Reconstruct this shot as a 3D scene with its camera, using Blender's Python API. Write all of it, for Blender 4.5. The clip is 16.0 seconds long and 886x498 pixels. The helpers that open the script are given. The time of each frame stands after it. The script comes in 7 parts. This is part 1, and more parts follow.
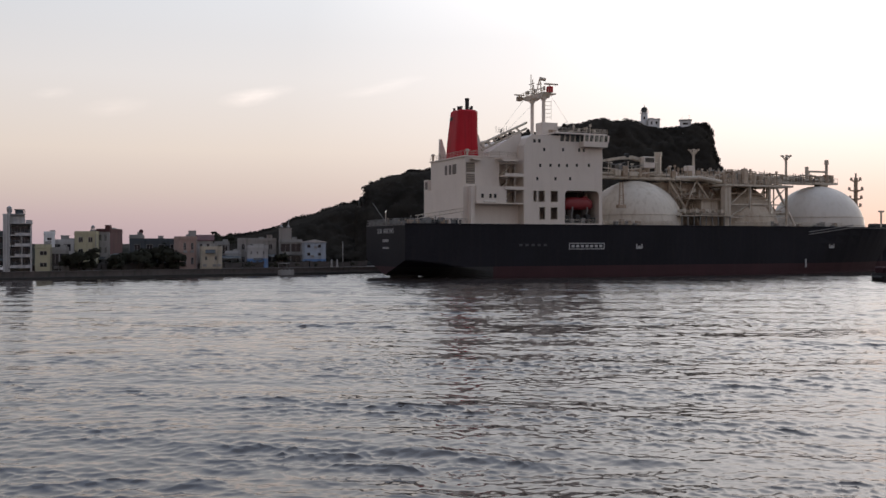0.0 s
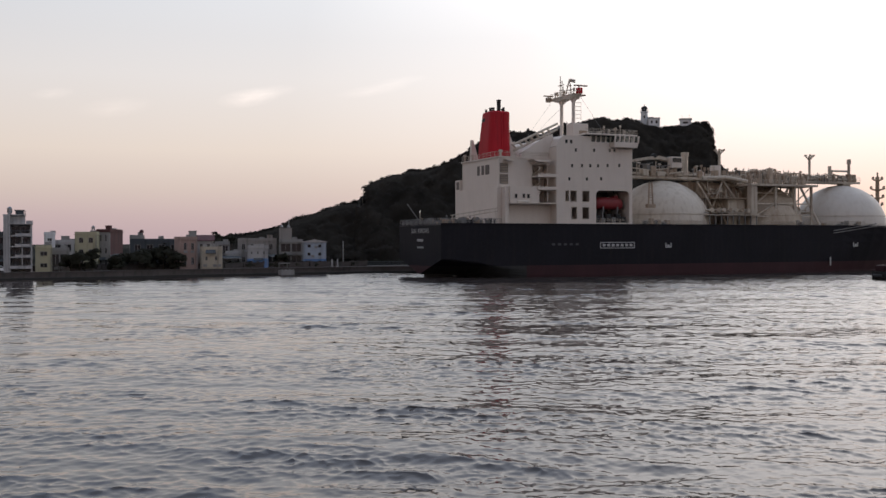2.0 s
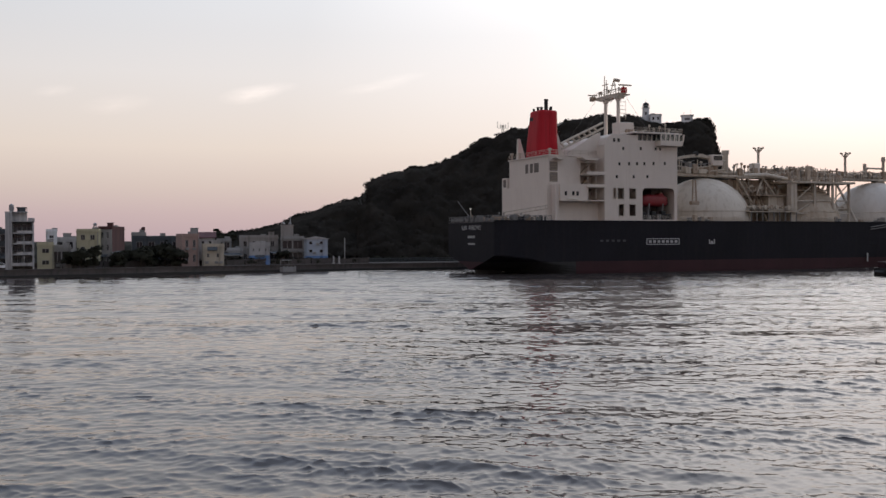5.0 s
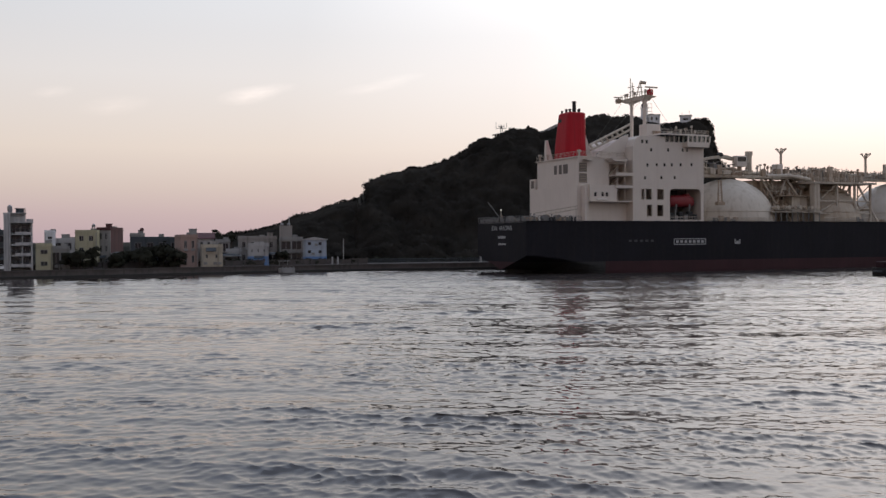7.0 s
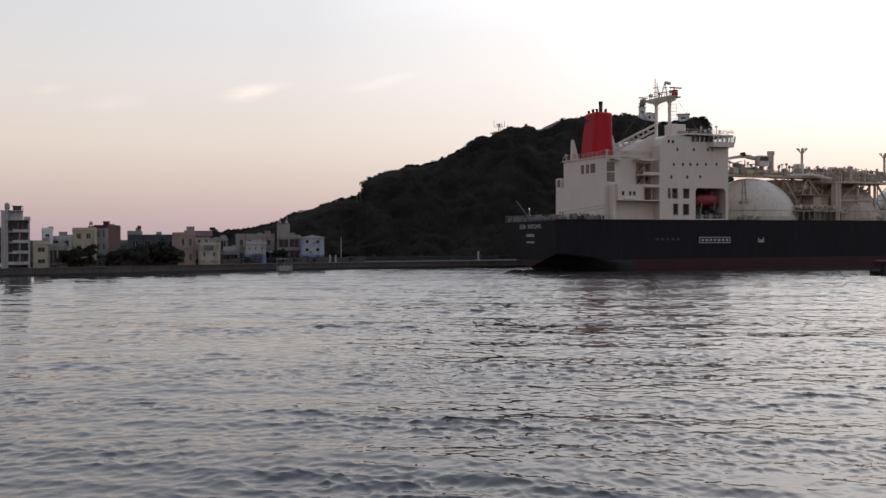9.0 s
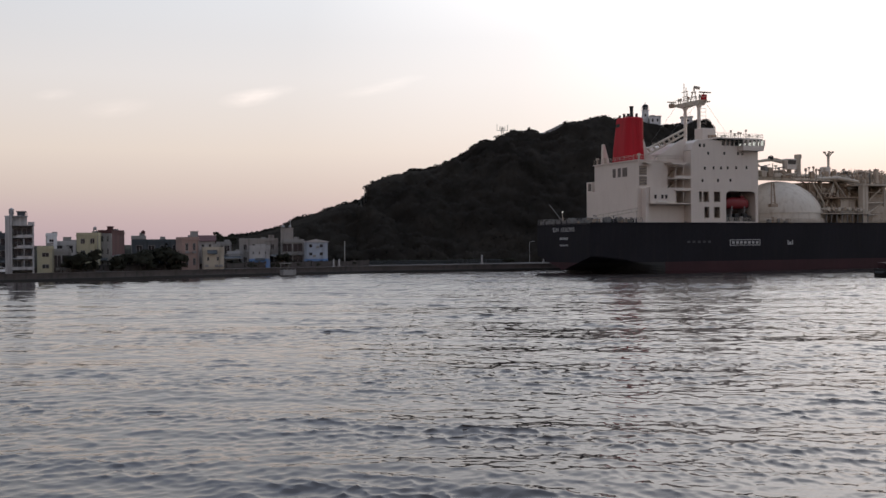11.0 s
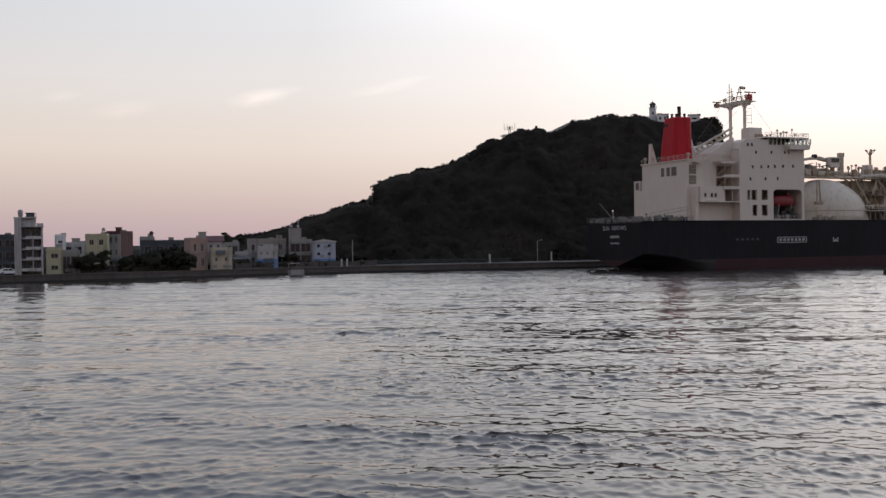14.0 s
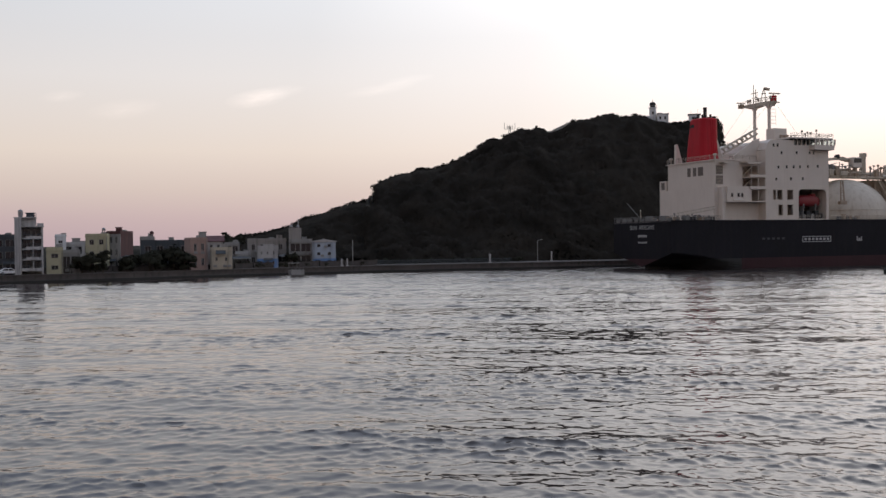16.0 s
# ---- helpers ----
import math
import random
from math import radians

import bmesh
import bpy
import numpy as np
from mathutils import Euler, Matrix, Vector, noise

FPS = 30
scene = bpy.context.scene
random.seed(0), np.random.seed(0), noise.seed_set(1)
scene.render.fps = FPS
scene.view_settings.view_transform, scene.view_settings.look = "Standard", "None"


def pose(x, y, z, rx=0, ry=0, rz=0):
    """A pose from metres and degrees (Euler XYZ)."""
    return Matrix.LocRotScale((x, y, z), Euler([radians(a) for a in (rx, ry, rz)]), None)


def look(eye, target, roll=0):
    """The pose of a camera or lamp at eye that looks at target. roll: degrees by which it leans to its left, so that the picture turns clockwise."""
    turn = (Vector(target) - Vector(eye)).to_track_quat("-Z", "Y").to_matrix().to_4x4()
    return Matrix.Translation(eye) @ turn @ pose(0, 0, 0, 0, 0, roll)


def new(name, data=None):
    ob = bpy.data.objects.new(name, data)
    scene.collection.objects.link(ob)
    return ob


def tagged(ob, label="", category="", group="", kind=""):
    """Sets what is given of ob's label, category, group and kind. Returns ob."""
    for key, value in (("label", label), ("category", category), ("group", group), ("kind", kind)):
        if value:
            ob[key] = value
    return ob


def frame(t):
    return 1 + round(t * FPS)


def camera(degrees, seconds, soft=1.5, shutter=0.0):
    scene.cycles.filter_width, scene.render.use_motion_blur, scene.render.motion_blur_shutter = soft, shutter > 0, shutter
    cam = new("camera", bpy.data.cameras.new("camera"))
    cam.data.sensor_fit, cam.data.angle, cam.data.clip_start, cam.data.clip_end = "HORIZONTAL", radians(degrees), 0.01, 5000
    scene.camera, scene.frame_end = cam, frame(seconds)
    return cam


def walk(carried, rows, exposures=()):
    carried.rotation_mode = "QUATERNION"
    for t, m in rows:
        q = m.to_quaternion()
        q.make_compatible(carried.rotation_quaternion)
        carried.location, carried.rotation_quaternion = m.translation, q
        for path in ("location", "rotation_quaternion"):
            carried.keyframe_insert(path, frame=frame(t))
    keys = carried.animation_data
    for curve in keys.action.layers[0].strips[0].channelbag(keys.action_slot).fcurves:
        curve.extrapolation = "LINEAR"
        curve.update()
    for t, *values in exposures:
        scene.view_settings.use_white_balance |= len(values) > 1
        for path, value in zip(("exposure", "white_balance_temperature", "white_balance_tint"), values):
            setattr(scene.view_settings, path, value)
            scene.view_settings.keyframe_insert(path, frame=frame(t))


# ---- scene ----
# Camera: held by hand on the near shore, 7.7 m above the water; it only turns a little.
cam = camera(48.26, 16.0)
EYE = Vector((0.0, 0.0, 7.74))
TURNS = [  # seconds, turn to the right, tilt up, lean (degrees)
    (0.0, 0.006, -0.386, -0.000),
    (0.5, -0.025, -0.360, -0.024),
    (1.0, -0.007, -0.341, -0.060),
    (1.5, -0.009, -0.368, -0.179),
    (2.0, -0.013, -0.412, -0.145),
    (2.5, -0.059, -0.512, -0.151),
    (3.0, -0.056, -0.637, -0.140),
    (3.5, -0.036, -0.660, -0.174),
    (4.0, -0.092, -0.650, -0.192),
    (6.5, -0.079, -0.540, -0.242),
    (7.0, -0.031, -0.569, -0.291),
    (7.5, 0.030, -0.570, -0.230),
    (8.0, 0.056, -0.577, -0.217),
    (8.5, 0.077, -0.621, -0.163),
    (9.0, 0.101, -0.671, -0.199),
    (11.5, -0.161, -0.430, -0.477),
    (12.0, -0.252, -0.437, -0.510),
    (12.5, -0.386, -0.543, -0.564),
    (13.0, -0.469, -0.589, -0.564),
    (13.5, -0.522, -0.558, -0.711),
    (14.0, -0.552, -0.492, -0.703),
    (14.5, -0.556, -0.436, -0.700),
    (15.0, -0.520, -0.411, -0.724),
    (15.5, -0.521, -0.426, -0.749),
    (16.0, -0.561, -0.506, -0.731),
]


def aim(turn, tilt, lean):
    a, e = radians(turn), radians(tilt)
    return look(EYE, EYE + 300 * Vector((math.sin(a) * math.cos(e), math.cos(a) * math.cos(e), math.sin(e))), lean)


walk(cam, [(t, aim(a, e, r)) for t, a, e, r in TURNS])

# ---- light: clear sky just after sunset, glow to the right of the view ----
SUN_AZ, SUN_EL = 38.0, 2.5          # degrees clockwise from +y, above the horizon
world = bpy.data.worlds.new("world")
scene.world = world
world.use_nodes = True
wn, wl = world.node_tree.nodes, world.node_tree.links
wn.clear()


def ramp_node(nodes, stops):
    n = nodes.new("ShaderNodeValToRGB")
    e = n.color_ramp.elements
    while len(e) < len(stops):
        e.new(0.5)
    for el, (p, c) in zip(e, stops):
        el.position = p
        el.color = (*c, 1) if len(c) == 3 else c
    return n


w_out = wn.new("ShaderNodeOutputWorld")
w_bg = wn.new("ShaderNodeBackground")
w_co = wn.new("ShaderNodeTexCoord")
w_sep = wn.new("ShaderNodeSeparateXYZ")
wl.new(w_co.outputs["Generated"], w_sep.inputs[0])
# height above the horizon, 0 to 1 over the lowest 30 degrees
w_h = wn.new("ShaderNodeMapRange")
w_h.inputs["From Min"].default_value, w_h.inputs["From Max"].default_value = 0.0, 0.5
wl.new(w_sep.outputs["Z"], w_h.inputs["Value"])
# nearness to the sunset, -1 to 1
w_dot = wn.new("ShaderNodeVectorMath")
w_dot.operation = "DOT_PRODUCT"
w_dot.inputs[1].default_value = (math.sin(radians(SUN_AZ)), math.cos(radians(SUN_AZ)), 0)
wl.new(w_co.outputs["Generated"], w_dot.inputs[0])
w_near = wn.new("ShaderNodeMapRange")
w_near.inputs["From Min"].default_value, w_near.inputs["From Max"].default_value = -1.0, 1.0
wl.new(w_dot.outputs["Value"], w_near.inputs["Value"])
w_cool = ramp_node(wn, [(0.0, (0.55, 0.42, 0.47)), (0.05, (0.63, 0.49, 0.51)), (0.105, (0.74, 0.61, 0.565)), (0.18, (0.875, 0.75, 0.67)), (0.32, (0.862, 0.812, 0.80)), (0.46, (0.755, 0.772, 0.82)), (0.70, (0.735, 0.76, 0.82)), (1.0, (0.55, 0.66, 0.88))])
# warm side: values above the view are raised to brighten the water's reflection
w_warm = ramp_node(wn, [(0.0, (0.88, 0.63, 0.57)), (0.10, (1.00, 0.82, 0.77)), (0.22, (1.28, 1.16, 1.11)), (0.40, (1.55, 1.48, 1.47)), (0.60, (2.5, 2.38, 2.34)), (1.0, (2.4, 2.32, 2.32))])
w_mixf = ramp_node(wn, [(0.66, (0, 0, 0)), (0.84, (0.16, 0.16, 0.16)), (0.91, (0.43, 0.43, 0.43)), (0.98, (1, 1, 1))])
w_dim = ramp_node(wn, [(0.0, (0.78, 0.66, 0.60)), (0.22, (0.60, 0.585, 0.585)), (0.45, (0.66, 0.66, 0.67)), (0.72, (0.95, 0.95, 0.95)), (1.0, (1.0, 1.0, 1.0))])
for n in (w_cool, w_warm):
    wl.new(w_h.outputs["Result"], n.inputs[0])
for n in (w_mixf, w_dim):
    wl.new(w_near.outputs["Result"], n.inputs[0])
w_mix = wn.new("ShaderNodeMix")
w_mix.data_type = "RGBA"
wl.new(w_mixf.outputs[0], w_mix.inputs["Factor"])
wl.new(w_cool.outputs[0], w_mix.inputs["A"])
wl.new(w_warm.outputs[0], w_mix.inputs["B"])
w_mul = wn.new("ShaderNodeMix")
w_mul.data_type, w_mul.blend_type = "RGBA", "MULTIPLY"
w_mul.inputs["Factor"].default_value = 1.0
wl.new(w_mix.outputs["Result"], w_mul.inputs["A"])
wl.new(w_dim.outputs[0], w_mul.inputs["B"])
# thin clouds that still catch the sun
w_last = w_mul.outputs["Result"]
for az, el, wide, high, power in ((-11.1, 8.15, 0.032, 0.0095, 0.14), (-10.2, 8.45, 0.034, 0.007, 0.09), (-4.0, 8.7, 0.040, 0.006, 0.07), (-2.5, 9.2, 0.03, 0.005, 0.055), (-21.5, 8.0, 0.02, 0.006, 0.06), (-18.3, 7.4, 0.035, 0.01, 0.06)):
    a, e = radians(az), radians(el)
    m_ = wn.new("ShaderNodeMapping")
    m_.vector_type = "TEXTURE"
    m_.inputs["Location"].default_value = (math.sin(a) * math.cos(e), math.cos(a) * math.cos(e), math.sin(e))
    m_.inputs["Rotation"].default_value = (0, radians(-9), 0)
    m_.inputs["Scale"].default_value = (wide, 1.0, high)
    wl.new(w_co.outputs["Generated"], m_.inputs["Vector"])
    g_ = wn.new("ShaderNodeTexGradient")
    g_.gradient_type = "SPHERICAL"
    wl.new(m_.outputs[0], g_.inputs[0])
    z_ = wn.new("ShaderNodeTexNoise")
    z_.inputs["Scale"].default_value, z_.inputs["Detail"].default_value = 2.2, 5.0
    wl.new(m_.outputs[0], z_.inputs["Vector"])
    k_ = wn.new("ShaderNodeMath")
    k_.operation = "MULTIPLY"
    wl.new(g_.outputs["Fac"], k_.inputs[0])
    wl.new(z_.outputs["Fac"], k_.inputs[1])
    s_ = wn.new("ShaderNodeMix")
    s_.data_type, s_.blend_type = "RGBA", "ADD"
    s_.inputs["B"].default_value = (1.0 * power * 2.4, 0.80 * power * 2.4, 0.70 * power * 2.4, 1)
    wl.new(k_.outputs[0], s_.inputs["Factor"])
    wl.new(w_last, s_.inputs["A"])
    w_last = s_.outputs["Result"]
# the physical sky gives the rest of the light
w_sky = wn.new("ShaderNodeTexSky")
w_sky.sky_type, w_sky.sun_disc = "NISHITA", False
w_sky.sun_elevation, w_sky.sun_rotation = radians(SUN_EL), radians(SUN_AZ)
w_skys = wn.new("ShaderNodeMix")
w_skys.data_type, w_skys.blend_type = "RGBA", "MULTIPLY"
w_skys.inputs["Factor"].default_value = 1.0
w_skys.inputs["B"].default_value = (0.10, 0.10, 0.10, 1)
wl.new(w_sky.outputs[0], w_skys.inputs["A"])
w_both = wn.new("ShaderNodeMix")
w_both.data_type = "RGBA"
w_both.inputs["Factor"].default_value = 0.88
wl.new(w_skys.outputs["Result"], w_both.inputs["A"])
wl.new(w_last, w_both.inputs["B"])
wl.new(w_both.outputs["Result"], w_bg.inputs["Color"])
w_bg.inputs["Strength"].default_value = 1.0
wl.new(w_bg.outputs[0], w_out.inputs["Surface"])

sun = new("sun", bpy.data.lights.new("sun", "SUN"))
sun.data.energy, sun.data.angle, sun.data.color = 0.5, radians(12), (1.0, 0.78, 0.60)
sa, se = radians(SUN_AZ), radians(SUN_EL)
sun.matrix_world = look((0, 0, 100), Vector((0, 0, 100)) - Vector((math.sin(sa) * math.cos(se), math.cos(sa) * math.cos(se), math.sin(se))))


# ---- materials ----
def surface(name, colour, rough=0.6, metal=0.0, vary=0.15, scale=1.0, bump=0.0, stain=None, stain_amount=0.0, streak=False, fine=12.0, spec=0.5):
    """Painted or natural surface: base colour that varies at two scales, stains or rust streaks, fine relief."""
    m = bpy.data.materials.new(name)
    m.use_nodes = True
    n, l = m.node_tree.nodes, m.node_tree.links
    b = n["Principled BSDF"]
    b.inputs["Roughness"].default_value, b.inputs["Metallic"].default_value = rough, metal
    b.inputs["Specular IOR Level"].default_value = spec
    co = n.new("ShaderNodeTexCoord")
    big = n.new("ShaderNodeTexNoise")
    big.inputs["Scale"].default_value, big.inputs["Detail"].default_value = scale, 4
    small = n.new("ShaderNodeTexNoise")
    small.inputs["Scale"].default_value, small.inputs["Detail"].default_value = scale * fine, 3
    for t in (big, small):
        l.new(co.outputs["Object"], t.inputs["Vector"])
    mixn = n.new("ShaderNodeMath")
    mixn.operation = "MULTIPLY_ADD"
    mixn.inputs[1].default_value = 0.4
    l.new(small.outputs["Fac"], mixn.inputs[0])
    half = n.new("ShaderNodeMath")
    half.operation = "MULTIPLY"
    half.inputs[1].default_value = 0.6
    l.new(big.outputs["Fac"], half.inputs[0])
    l.new(half.outputs[0], mixn.inputs[2])
    ramp = ramp_node(n, [(0.30, tuple(c * (1 - vary) for c in colour)), (0.70, tuple(min(1, c * (1 + vary)) for c in colour))])
    l.new(mixn.outputs[0], ramp.inputs[0])
    last = ramp.outputs[0]
    if stain:
        mp = n.new("ShaderNodeMapping")
        mp.inputs["Scale"].default_value = (1.1, 1.1, 0.12) if streak else (0.5, 0.5, 0.5)
        l.new(co.outputs["Object"], mp.inputs["Vector"])
        st = n.new("ShaderNodeTexNoise")
        st.inputs["Scale"].default_value, st.inputs["Detail"].default_value = 1.0, 6
        l.new(mp.outputs[0], st.inputs["Vector"])
        sr = ramp_node(n, [(0.50, (0, 0, 0)), (0.72, (stain_amount,) * 3)])
        l.new(st.outputs["Fac"], sr.inputs[0])
        mx = n.new("ShaderNodeMix")
        mx.data_type = "RGBA"
        l.new(sr.outputs[0], mx.inputs["Factor"])
        l.new(last, mx.inputs["A"])
        mx.inputs["B"].default_value = (*stain, 1)
        last = mx.outputs["Result"]
    l.new(last, b.inputs["Base Color"])
    if bump:
        bp = n.new("ShaderNodeBump")
        bp.inputs["Strength"].default_value, bp.inputs["Distance"].default_value = 0.6, bump
        l.new(mixn.outputs[0], bp.inputs["Height"])
        l.new(bp.outputs[0], b.inputs["Normal"])
    return m


def glass_dark(name, colour=(0.012, 0.014, 0.018)):
    m = bpy.data.materials.new(name)
    m.use_nodes = True
    b = m.node_tree.nodes["Principled BSDF"]
    b.inputs["Base Color"].default_value = (*colour, 1)
    b.inputs["Roughness"].default_value = 0.08
    return m


def glass_clear(name):
    """Thin window glass: light passes straight through, with a weak gloss."""
    m = bpy.data.materials.new(name)
    m.use_nodes = True
    n, l = m.node_tree.nodes, m.node_tree.links
    mix = n.new("ShaderNodeMixShader")
    mix.inputs[0].default_value = 0.06
    tr, gl = n.new("ShaderNodeBsdfTransparent"), n.new("ShaderNodeBsdfGlossy")
    tr.inputs["Color"].default_value = (0.86, 0.90, 0.90, 1)
    gl.inputs["Roughness"].default_value = 0.03
    l.new(tr.outputs[0], mix.inputs[1])
    l.new(gl.outputs[0], mix.inputs[2])
    l.new(mix.outputs[0], n["Material Output"].inputs["Surface"])
    return m


def glow(name, colour, power):
    m = bpy.data.materials.new(name)
    m.use_nodes = True
    b = m.node_tree.nodes["Principled BSDF"]
    b.inputs["Emission Color"].default_value = (*colour, 1)
    b.inputs["Emission Strength"].default_value = power
    return m


RUST = (0.16, 0.075, 0.035)
M_WHITE = surface("cream_ship_paint", (0.65, 0.575, 0.51), 0.45, vary=0.05, scale=0.25, stain=(0.40, 0.31, 0.24), stain_amount=0.14, streak=True)
M_DOME = surface("cream_dome_paint", (0.62, 0.565, 0.50), 0.5, vary=0.06, scale=0.15, stain=(0.42, 0.33, 0.24), stain_amount=0.22, streak=True)
M_STEEL = surface("weathered_cream_steel", (0.50, 0.435, 0.355), 0.6, vary=0.15, scale=0.8, stain=RUST, stain_amount=0.5, streak=True)
M_TAN = surface("dusty_tan_steel", (0.45, 0.365, 0.285), 0.7, vary=0.22, scale=0.5, stain=RUST, stain_amount=0.45, streak=True)
M_PIPE = surface("rusty_pipe_paint", (0.34, 0.26, 0.19), 0.6, vary=0.3, scale=1.5, stain=RUST, stain_amount=0.6)
M_HULL = surface("black_hull_paint", (0.015, 0.0145, 0.019), 0.65, vary=0.25, scale=0.12, stain=(0.028, 0.024, 0.024), stain_amount=0.35, streak=True, spec=0.12)
M_BOOT = surface("dark_red_bottom_paint", (0.042, 0.014, 0.018), 0.7, vary=0.25, scale=0.25, stain=(0.045, 0.02, 0.022), stain_amount=0.7, streak=True, spec=0.3)
M_RED = surface("red_funnel_paint", (0.43, 0.010, 0.020), 0.6, spec=0.25, vary=0.10, scale=0.4, stain=(0.12, 0.01, 0.012), stain_amount=0.35, streak=True)
M_BOAT = surface("dark_red_lifeboat", (0.21, 0.016, 0.02), 0.5, vary=0.12, scale=0.8)
M_BLACK = surface("sooty_black_steel", (0.02, 0.02, 0.02), 0.7, vary=0.3, scale=1.0)
M_GREYST = surface("grey_deck_gear", (0.175, 0.168, 0.16), 0.6, vary=0.35, scale=1.2)
M_MARK = surface("white_hull_marking", (0.38, 0.38, 0.38), 0.6, vary=0.1, scale=2.0)
M_FAINT = surface("worn_hull_lettering", (0.05, 0.05, 0.055), 0.7, vary=0.3, scale=1.0)
# middle dome: base darkened to beige for its shade, with stain streaks
M_DOME_SHADED = surface("shaded_stained_dome_paint", (0.44, 0.36, 0.275), 0.55, vary=0.12, scale=0.2, stain=(0.27, 0.19, 0.12), stain_amount=0.5, streak=True)
M_DOMEA = surface("cream_stained_dome_paint", (0.56, 0.495, 0.415), 0.55, vary=0.09, scale=0.2, stain=(0.33, 0.25, 0.17), stain_amount=0.5, streak=True)
# brown of the louvres, also used as painted shade in the lifeboat recess
M_LOUVRE_SHADE = surface("brown_louvre_and_shade", (0.15, 0.125, 0.108), 0.7, vary=0.2, scale=2.0)
M_GLASS = glass_dark("dark_window_glass")
M_CLEAR = glass_clear("clear_window_glass")
# near-black colour that stands for the dimness of unlit insides
M_DIM_INSIDE = surface("painted_dim_inside", (0.025, 0.025, 0.027), 0.5, vary=0.4, scale=0.6)
M_LAMP = glow("lit_stern_lamp", (1.0, 0.95, 0.85), 3.5)
M_LEAFT = surface("dull_green_leaves", (0.036, 0.036, 0.026), 0.9, spec=0.08, vary=0.35, scale=0.3, fine=9.0)
M_CONC = surface("stained_quay_concrete", (0.102, 0.088, 0.082), 0.9, vary=0.3, scale=0.12, bump=0.05, stain=(0.05, 0.05, 0.045), stain_amount=0.7, streak=True)
M_EARTH = surface("hill_undergrowth", (0.026, 0.026, 0.022), 1.0, vary=0.5, scale=0.05, bump=0.4, spec=0.05)
M_LEAF = surface("dark_green_leaves", (0.036, 0.032, 0.027), 0.95, spec=0.02, vary=0.55, scale=0.03, fine=6.0)
M_BARK = surface("brown_bark", (0.09, 0.07, 0.05), 0.9, vary=0.3, scale=2.0)
M_ROCK = surface("grey_cliff_rock", (0.13, 0.12, 0.105), 0.95, vary=0.4, scale=0.12, bump=0.3)
M_FOAM_GLEAM = surface("white_foam_gleam", (0.75, 0.76, 0.76), 0.9, vary=0.15, scale=1.5, bump=0.05)


def wall_paint(name, colour, vary=0.12):
    return surface(name, colour, 0.85, vary=vary, scale=0.35, stain=tuple(c * 0.35 for c in colour), stain_amount=0.6, streak=True)


M_WPALE = wall_paint("pale_wall_render", (0.45, 0.435, 0.43))
M_WWHITE = wall_paint("white_wall_tiles", (0.76, 0.76, 0.77))
M_WYELL = wall_paint("yellow_wall_render", (0.46, 0.42, 0.29))
M_WBRICK = wall_paint("brown_red_wall_tiles", (0.085, 0.035, 0.035))
M_WGREY = wall_paint("grey_concrete_wall", (0.30, 0.29, 0.28))
M_WDARK = wall_paint("dark_slate_wall", (0.075, 0.085, 0.095))
M_WBLUE = wall_paint("light_blue_wall_paint", (0.15, 0.27, 0.52))
M_WSKY = wall_paint("pale_blue_wall_tiles", (0.42, 0.47, 0.55))
M_WPEACH = wall_paint("peach_wall_render", (0.37, 0.255, 0.22))
M_WTAUPE = wall_paint("taupe_wall_render", (0.31, 0.285, 0.265))
M_WBEIGE = wall_paint("beige_wall_render", (0.50, 0.44, 0.35))
M_WEED = surface("wet_dark_weed", (0.012, 0.012, 0.010), 0.5, vary=0.4, scale=1.5)
M_ROOFT = wall_paint("dull_red_roof_sheet", (0.10, 0.04, 0.045))
M_TANK = surface("dull_steel_water_tank", (0.28, 0.28, 0.29), 0.45, metal=0.4, vary=0.15, scale=1.0)


